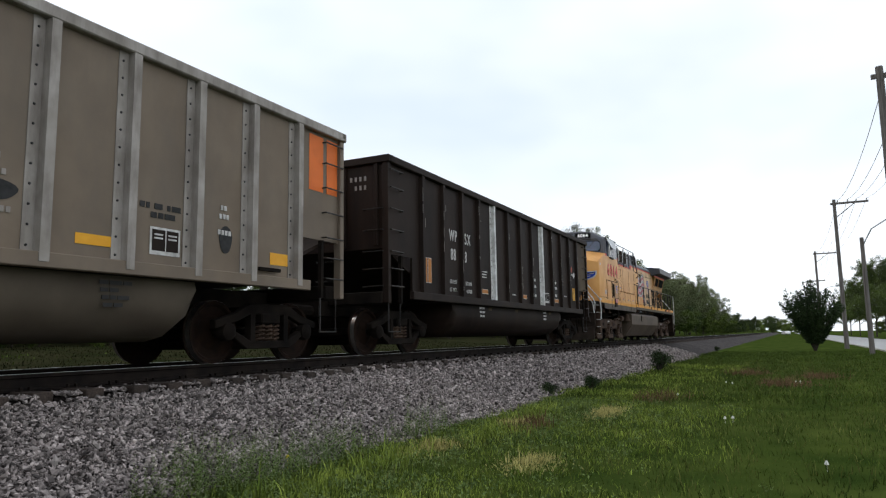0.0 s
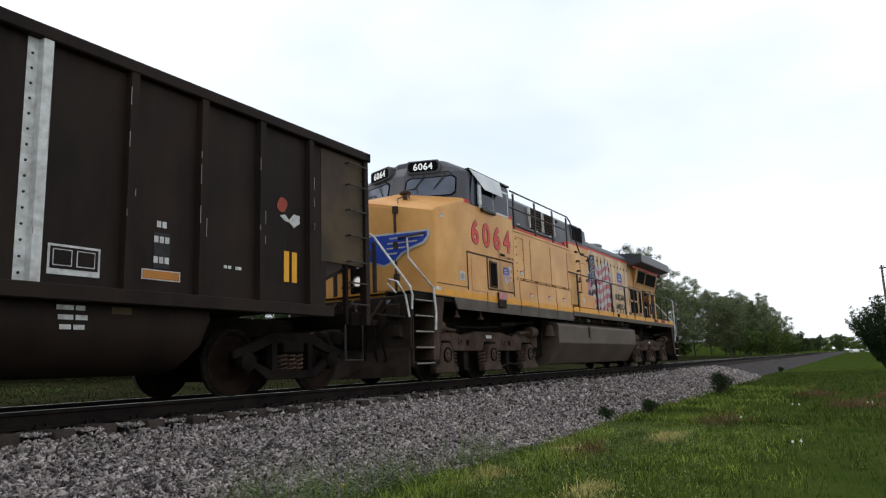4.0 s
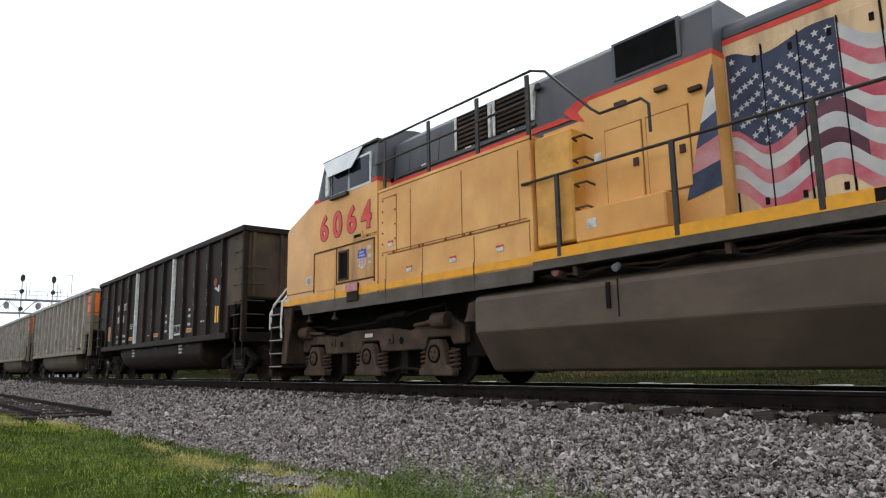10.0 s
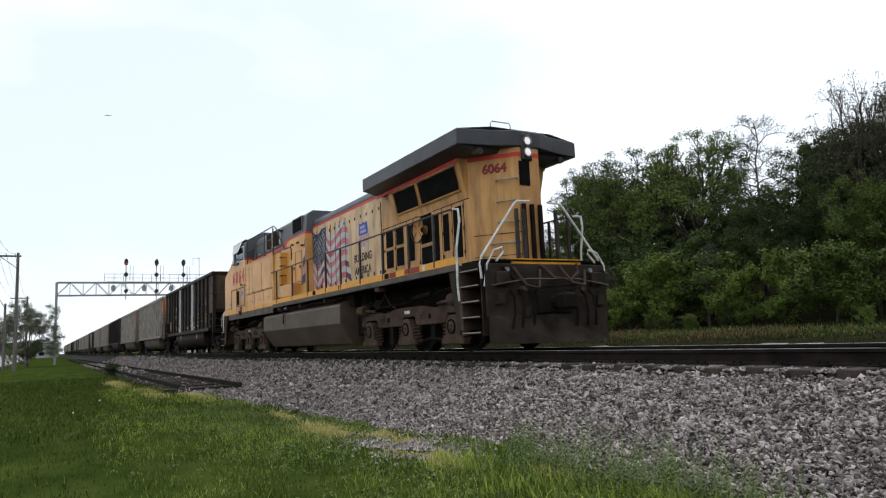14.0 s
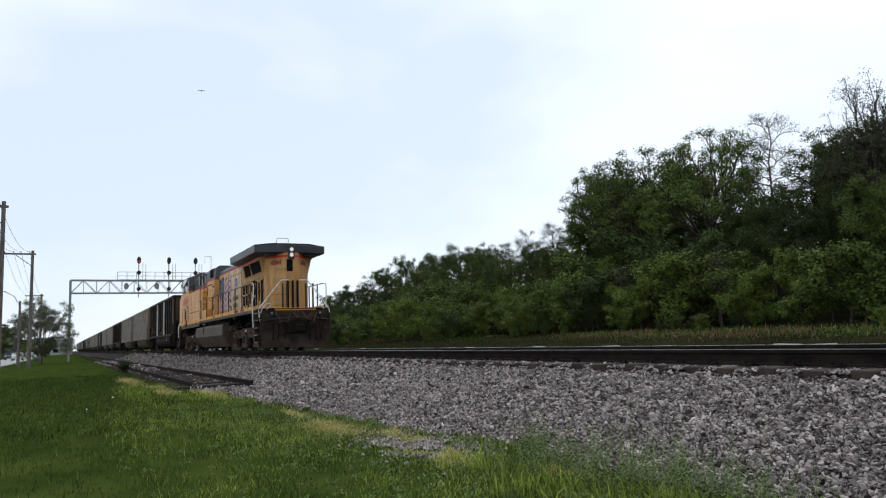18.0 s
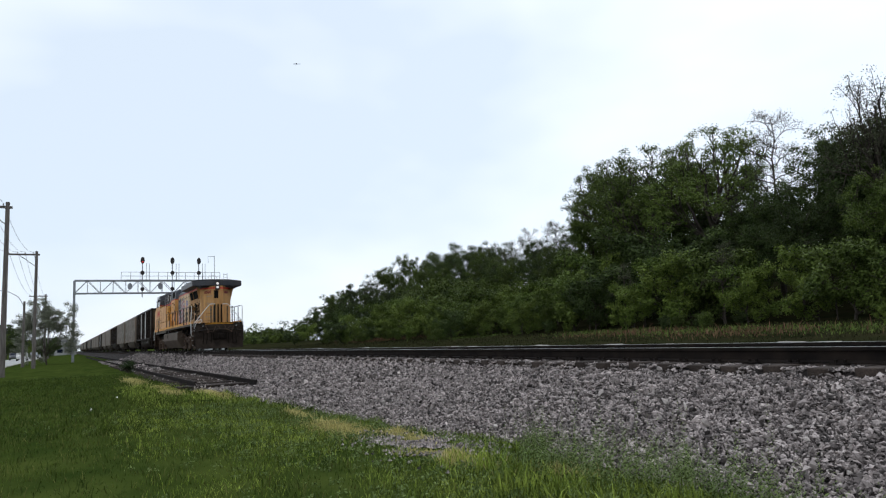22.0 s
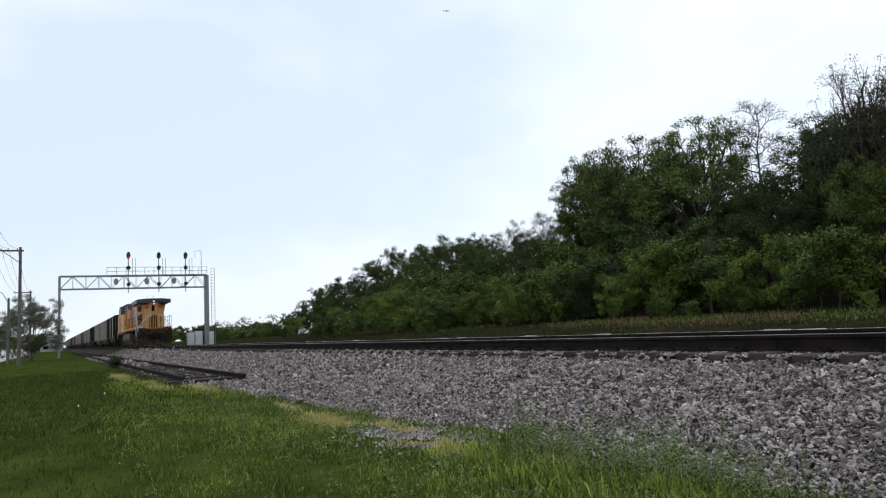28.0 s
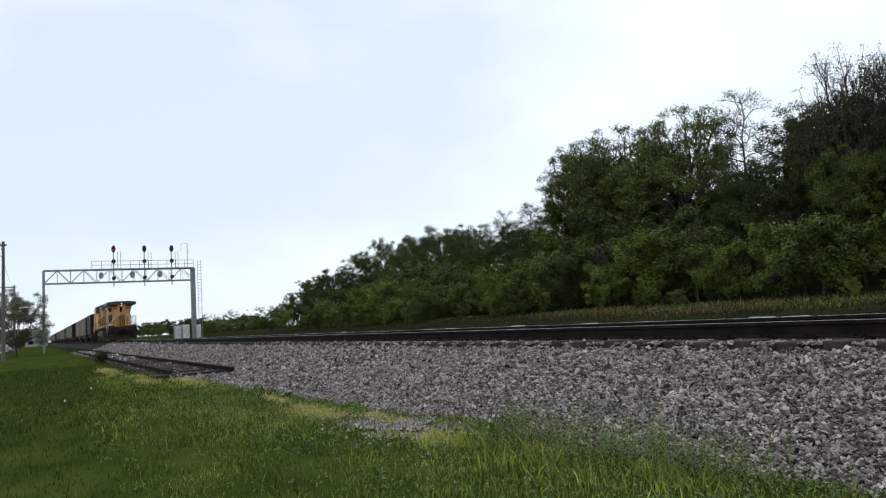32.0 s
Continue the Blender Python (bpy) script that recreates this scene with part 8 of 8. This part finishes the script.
# ---------------------------------------------------------------- gravel and grass, near the camera
def stones(n, rng, xr, yr, size, name, label, mat=STONE):
    """Angular crushed stones lying on the ballast slope."""
    base = np.array([(-1.1, -.35, -.2), (.2, -.95, -.1), (1.1, .3, -.15), (-.3, .95, -.1), (-.25, -.2, .7), (.3, .25, -.7)])
    faces = np.array([(0, 1, 4), (1, 2, 4), (2, 3, 4), (3, 0, 4), (1, 0, 5), (2, 1, 5), (3, 2, 5), (0, 3, 5)])
    xs = rng.uniform(*xr, n)
    if yr[0]:    # only in the cribs between the ties
        xs = -42 + 0.55 * (np.floor((xs + 42) / 0.55) + 0.5) + rng.uniform(-0.13, 0.13, n)
    t = rng.random(n)
    v = np.empty((n, 6, 3))
    shape = base[None] * rng.uniform(0.6, 1.3, (n, 6, 3)) * np.column_stack([rng.uniform(0.9, 1.4, n), rng.uniform(0.7, 1.1, n), rng.uniform(0.6, 1.1, n)])[:, None, :]
    q = rng.normal(size=(n, 4)) * np.array([0.7, 0.38, 0.38, 1.0])
    q /= np.linalg.norm(q, axis=1, keepdims=True)
    w, x, y, z = q.T
    R = np.stack([np.stack([1 - 2 * (y * y + z * z), 2 * (x * y - z * w), 2 * (x * z + y * w)], -1),
                  np.stack([2 * (x * y + z * w), 1 - 2 * (x * x + z * z), 2 * (y * z - x * w)], -1),
                  np.stack([2 * (x * z - y * w), 2 * (y * z + x * w), 1 - 2 * (x * x + y * y)], -1)], 1)
    s = size * rng.lognormal(0, 0.3, n)
    lift = rng.uniform(-0.2, 2.3, n)
    for i in range(n):
        xx = xs[i]
        e = ballast_edge(xx) - 0.12
        y0 = e if yr[0] is None else yr[0]
        yy = y0 + (yr[1] - y0) * t[i]
        v[i] = (shape[i] * s[i]) @ R[i].T + (xx, yy, ballast_z(xx, yy) + s[i] * lift[i] * (1.0 if yr[0] is None else 0.4) + (0.05 if yr[0] and yy < 7.0 else 0.0))
    f = (np.arange(n)[:, None, None] * 6 + faces[None]).reshape(-1, 3)
    ob = part(name, mesh_from(name, v.reshape(-1, 3), f, mat), mat)
    tagged(ob, label, "gravel", kind="stuff")


SRNG = np.random.default_rng(3)
stones(190000, SRNG, (-13.5, 13), (None, 7.0), 0.0162, "ballast_stones", "loose angular grey and pinkish crushed stones")
stones(6500, SRNG, (-14, 14), (None, 7.0), 0.0145, "pale_stones", "pale stones scattered among the crushed stone", PALESTONE)
stones(66000, SRNG, (-42, -13.5), (None, 7.0), 0.0235, "ballast_stones", "loose angular grey crushed stones further along")
stones(64000, SRNG, (13, 42), (None, 7.0), 0.0235, "ballast_stones", "loose angular grey crushed stones further along")
stones(2200, SRNG, (-42, 42), (None, 7.0), 0.026, "pale_stones", "pale stones scattered among the crushed stone", PALESTONE)

stones(16000, SRNG, (-85, -42), (None, 7.02), 0.042, "ballast_stones", "crushed stones far along the line")
stones(22000, SRNG, (-26, 20), (6.95, 7.46), 0.0165, "crib_stones", "crushed stone packed between the tie ends")


def blades(n, rng, place, height, width, mat, name, label):
    """Grass blades, each a bent strip of two quads."""
    p = place(n)
    n = len(p)
    a = rng.uniform(0, 2 * math.pi, n)
    tuft = np.array([1.0 + 1.1 * noise.noise(Vector((q[0] * 2.6, q[1] * 2.6, 7.0))) for q in p])
    h = height * rng.lognormal(0, 0.35, n) * np.clip(tuft, 0.35, 2.0)
    lean = rng.normal(0, 0.42, (n, 2)) * h[:, None]
    side = np.stack([np.cos(a), np.sin(a), np.zeros(n)], -1) * (width * rng.uniform(0.6, 1.3, n))[:, None]
    mid = p + np.column_stack([lean * 0.35, h * 0.6])
    tip = p + np.column_stack([lean, h])
    v = np.stack([p - side, p + side, mid + side * 0.7, mid - side * 0.7, tip], 1).reshape(-1, 3)
    k = np.arange(n)[:, None] * 5
    quads = (k + np.array([0, 1, 2, 3])).tolist()
    tris = (k + np.array([3, 2, 4])).tolist()
    ob = part(name, mesh_from(name, v, quads + tris, mat), mat)
    tagged(ob, label, "grass", kind="stuff")


GRNG = np.random.default_rng(7)


STRAW = [(-9.9, 3.55, 1.0, 0.30), (-8.5, 3.95, 0.6, 0.14), (-6.65, 3.62, 0.6, 0.24), (-5.3, 4.1, 0.35, 0.18), (-19.5, 3.5, 1.6, 0.22), (-24, 2.7, 1.3, 0.3), (-21.5, 2.7, 1.2, 0.25), (-30, 2.4, 3, 0.3), (-12.6, 3.7, 0.7, 0.14), (7.4, 3.85, 0.55, 0.25), (9.9, 3.78, 0.4, 0.2), (11.7, 2.8, 0.7, 0.2), (6.8, 2.4, 0.4, 0.25)]


def off_straw(x, y):
    """True for most places outside the dry and stony patches."""
    ok = GRNG.random(len(x)) < 2.0
    for cx, cy, a, b in STRAW + [(-7.5, 3.8, 0.8, 0.42)]:
        ok &= ((x - cx) / a) ** 2 + ((y - cy) / b) ** 2 > GRNG.uniform(0.05, 1.3, len(x))
    return ok


def lawn_place(xr, near_power=1.0, edge=0.0):
    def place(n):
        x = GRNG.uniform(*xr, n)
        top = np.array([ballast_edge(q) for q in x]) + edge
        top = np.where(x < -20, 3.2, top)
        y = top - (top + 5.0) * GRNG.random(n) ** near_power
        z = GRASS_Z + np.array([0.05 * noise.noise(Vector((q * 0.35, r * 0.35, 0))) if r < 4 else 0.0 for q, r in zip(x, y)])
        keep = off_straw(x, y)
        return np.column_stack([x, y, z - 0.01])[keep]
    return place


def spots_place(spots, spread):
    def place(n):
        c = np.array(spots)[GRNG.integers(0, len(spots), n)]
        d = GRNG.normal(size=(n, 2)) * np.array(spread)
        x, y = c[:, 0] + d[:, 0], c[:, 1] + d[:, 1]
        return np.column_stack([x, y, np.array([max(GRASS_Z, ballast_z(a, b)) if b > 4 else GRASS_Z for a, b in zip(x, y)]) - 0.01])
    return place


def verge_place(xr, y0, y1):
    """Denser towards the ballast, in uneven patches."""
    def place(n):
        x = GRNG.uniform(*xr, n)
        top = np.array([ballast_edge(q) for q in x])
        top = np.where(x < -20, 3.2, top)
        y = y1 + (top - 0.05 - y1) * GRNG.random(n) if y1 else y0 + (top - y0) * GRNG.random(n) ** 0.7
        patch = np.array([noise.noise(Vector((a * 0.55, b * 0.9, 4.0))) for a, b in zip(x, y)])
        keep = (patch + GRNG.normal(0, 0.18, n) > -0.12) & off_straw(x, y)
        return np.column_stack([x, y, np.full(n, GRASS_Z - 0.005)])[keep]
    return place


def ring_place(spots):
    """Patches given as (x, y, half-length, half-width)."""
    def place(n):
        c = np.array(spots)
        w = c[:, 2] * c[:, 3]
        c = c[GRNG.choice(len(spots), n, p=w / w.sum())]
        d = GRNG.normal(size=(n, 2)) * c[:, 2:] * 0.6
        x, y = c[:, 0] + d[:, 0], c[:, 1] + d[:, 1]
        return np.column_stack([x, y, np.array([max(GRASS_Z, ballast_z(a, b)) if b > 4.3 else GRASS_Z for a, b in zip(x, y)]) - 0.01])
    return place


def weeds(n, rng, place, height, mat, name, label):
    """Upright stalks set with small narrow leaves."""
    p = place(n)
    h = height * rng.lognormal(0, 0.3, n)
    lean = rng.normal(0, 0.12, (n, 2)) * h[:, None]
    vs, fs, k = [], [], 0
    for i in range(n):
        tip = np.array([lean[i, 0], lean[i, 1], h[i]])
        side = np.array([math.cos(i), math.sin(i), 0]) * 0.0016
        vs += [p[i] - side, p[i] + side, p[i] + tip]
        fs.append((k, k + 1, k + 2))
        k += 3
        m = int(9 + h[i] * 50)
        for q in range(m):
            f = 0.1 + 0.9 * q / m
            c = p[i] + tip * f
            a = q * 2.4 + i
            ln = (0.045 - 0.028 * f) * rng.uniform(0.7, 1.3)
            o = np.array([math.cos(a) * ln, math.sin(a) * ln, ln * 0.55])
            s = np.array([-math.sin(a), math.cos(a), 0.3]) * ln * 0.14
            vs += [c, c + o * 0.55 + s, c + o, c + o * 0.55 - s]
            fs.append((k, k + 1, k + 2, k + 3))
            k += 4
    ob = part(name, mesh_from(name, np.array(vs), fs, mat), mat)
    tagged(ob, label, "weeds", kind="stuff")


blades(70000, GRNG, lawn_place((-14, 16), 1.0), 0.055, 0.0045, BLADE, "lawn_grass", "green lawn grass beside the ballast")
blades(40000, GRNG, lawn_place((-40, -12), 1.2), 0.07, 0.009, BLADE, "lawn_grass", "green lawn grass further along")
blades(40000, GRNG, lawn_place((14, 50), 1.2), 0.07, 0.009, BLADE, "lawn_grass", "green lawn grass further along")
blades(80000, GRNG, verge_place((-16, 16), 0.6, 0), 0.045, 0.0042, VERGE, "verge_grass", "light yellow-green grass along the ballast")
blades(16000, GRNG, verge_place((-26, -15), 1.4, 0), 0.06, 0.007, VERGE, "verge_grass", "light yellow-green grass further along")
blades(16000, GRNG, verge_place((15, 30), 1.4, 0), 0.06, 0.007, VERGE, "verge_grass", "light yellow-green grass further along")
blades(44000, GRNG, ring_place(STRAW), 0.045, 0.0055, BLADEDRY, "dry_grass", "patches of dry straw-coloured grass")
blades(5200, GRNG, ring_place([(-5.9, 3.7, 0.6, 0.35), (-4.6, 3.5, 0.7, 0.3), (-3.6, 3.9, 0.7, 0.3), (5.0, 3.9, 0.7, 0.3), (6.5, 3.9, 0.8, 0.35), (8.6, 3.6, 0.8, 0.3), (11, 3.9, 1.0, 0.3)]), 0.095, 0.0055, VERGE, "tall_grass", "taller tufts of fresh grass at the foot of the ballast")
weeds(900, GRNG, ring_place([(-5.2, 4.1, 0.7, 0.4), (-4.3, 4.3, 0.8, 0.35), (-3.5, 4.25, 0.8, 0.25), (4.6, 4.7, 0.5, 0.3), (5.1, 4.5, 0.7, 0.4), (6.3, 4.5, 0.7, 0.3), (8.2, 4.5, 0.7, 0.2), (-6.4, 4.55, 0.25, 0.15), (-6.3, 4.6, 0.25, 0.12)]), 0.33, WEED, "tall_weeds", "tall grey-green weeds at the foot of the ballast")
weeds(160, GRNG, ring_place([(-6.4, 4.58, 0.22, 0.16), (14.7, 4.8, 0.25, 0.15), (-1.2, 4.5, 0.3, 0.1), (4.0, 4.7, 0.12, 0.1)]), 0.17, LEAF[0], "leafy_weeds", "low dark green weeds growing in the gravel")
blades(2400, GRNG, ring_place([(23.7, 1.2, 0.7, 0.5), (22.2, -0.7, 0.7, 0.5), (19, 0.2, 0.8, 0.5), (14.5, 2.4, 0.6, 0.4), (9.6, 3.4, 0.6, 0.3)]), 0.13, 0.005, REDGRASS, "seed_heads", "reddish grass seed heads standing in the lawn")
blades(30000, GRNG, lawn_place((-26, 34), 1.0), 0.06, 0.0045, BLADEOLIVE, "olive_grass", "olive and straw blades among the lawn grass")


def make_clover():
    """Low broad-leaved plants between the grass."""
    x = GRNG.uniform(-16, 14, 3400)
    top = np.array([ballast_edge(q) for q in x])
    y = top - 0.1 - np.abs(GRNG.normal(0, 1.3, len(x)))
    keep = off_straw(x, y) & (y > -1)
    centres = np.column_stack([x, y, np.full(len(x), GRASS_Z + 0.03)])[keep]
    v, f = leaf_cloud(GRNG, centres, 0.075, 20, 0.014, 0.45)
    tagged(part("low_plants", mesh_from("low_plants", v, f, WEED), WEED), "low broad-leaved plants among the grass", "plants", kind="stuff")


make_clover()


def make_flowers():
    sh = Shape()
    for x, y in ((18.5, 1.3), (18.7, 1.45), (19.2, -0.1), (19.4, -0.2), (10.9, 0.9), (11.0, 0.8), (14.9, 2.1), (7.5, -0.24), (-16.5, 0.5), (-20, 1.2)):
        sh.tube([(x, y, GRASS_Z), (x, y, GRASS_Z + 0.07)], 0.002, 4)
        sh.tube([(x, y, GRASS_Z + 0.065), (x, y, GRASS_Z + 0.085), (x, y, GRASS_Z + 0.10)], 0.022, 7, 0.008)
    tagged(part("clover_flowers", sh, FLOWER), "small white flower heads in the lawn", "flower", kind="stuff")
    sh = Shape().tube([(5.6, 4.55, GRASS_Z), (5.6, 4.55, GRASS_Z + 0.15)], 0.002, 4).tube([(5.6, 4.55, GRASS_Z + 0.14), (5.6, 4.55, GRASS_Z + 0.165)], 0.028, 8, 0.02)
    tagged(part("yellow_flower", sh, YFLOWER), "single yellow flower among the weeds", "flower")


make_flowers()


def bank_place(n):
    x = GRNG.uniform(-75, 50, n)
    y = GRNG.uniform(12.6, 31, n)
    return np.column_stack([x, y, np.array([hill(a, b) for a, b in zip(x, y)]) - 0.02])


def bank_spots(spots):
    def place(n):
        c = np.array(spots)[GRNG.integers(0, len(spots), n)]
        d = GRNG.normal(size=(n, 2)) * np.array([2.2, 1.4])
        x, y = c[:, 0] + d[:, 0], np.maximum(16, c[:, 1] + d[:, 1])
        return np.column_stack([x, y, np.array([hill(a, b) for a, b in zip(x, y)]) - 0.02])
    return place


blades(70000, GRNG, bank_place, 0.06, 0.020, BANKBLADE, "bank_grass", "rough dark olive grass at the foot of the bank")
blades(9000, GRNG, bank_spots([(-22, 25), (-14, 24), (-30, 27), (2, 25), (10, 24), (-45, 27)]), 0.08, 0.024, LEAF[0], "bank_creeper", "bright green creeper on the bank")
blades(3000, GRNG, bank_spots([(-17.5, 23), (-26, 25), (-60, 27), (-66, 28), (6, 22)]), 0.16, 0.016, REDGRASS, "dead_grass", "brown dead grass on the bank")


# ---------------------------------------------------------------- an aircraft far up
def make_plane():
    p = thing("aircraft", "tiny dark aircraft far up in the sky", "aircraft")
    part("fuselage", Shape().tube([(-5, 0, 0), (-3.5, 0, 0.2), (4, 0, 0.2), (7, 0, 0.6)], 0.75, 8, 0.3), DARKPAINT, p)
    part("wing", Shape().prism([(-0.5, -8), (1.2, -8), (1.8, 0), (1.2, 8), (-0.5, 8), (-1.2, 0)], "z", 0.4, 0.6), DARKPAINT, p)
    part("tail", Shape().prism([(5.5, 0.4), (7.2, 0.4), (7.2, 2.2), (6.4, 2.2)], "y", -0.1, 0.1), DARKPAINT, p)
    return p


PLANE = make_plane()


# ---------------------------------------------------------------- what moves
def way(t):
    """The train's way along the track at t seconds."""
    ts = [r[0] for r in PATH]
    return float(np.interp(t, ts, [r[4] for r in PATH]))


def motions():
    key_times = [r[0] for r in PATH]
    for car, cx in [(LOCO, 0.0)] + TRAIN:
        walk(car, [(r[0], pose(r[4] + cx, TRACK_Y, 0)) for r in PATH])
    fine = [i * 0.15 for i in range(214)] + [32.0]
    for wheels, radius in ((LOCO_WHEELS, 0.53), (BLACK_WHEELS, 0.46), (TAN_WHEELS, 0.46)):
        for w in wheels:
            base = w.matrix_basis.translation.copy()
            walk(w, [(t, Matrix.Translation(base) @ Matrix.Rotation((way(t) - way(0)) / radius, 4, "Y")) for t in fine])
    sky = [(t, az, el) for t, az, el in ((0.0, 104.5, 11.2), (13.0, 87.71, 17.11), (19.0, 78.72, 20.51), (23.0, 70.8, 22.9), (28.0, 58.61, 25.55), (32.0, 47.0, 27.2))]
    rows = []
    for t, az, el in sky:
        a, b, d = radians(az), radians(el), 1700.0
        rows.append((t, pose(-math.sin(a) * math.cos(b) * d, math.cos(a) * math.cos(b) * d, EYE_Z + math.sin(b) * d, 0, 0, 160)))
    walk(PLANE, rows)


motions()
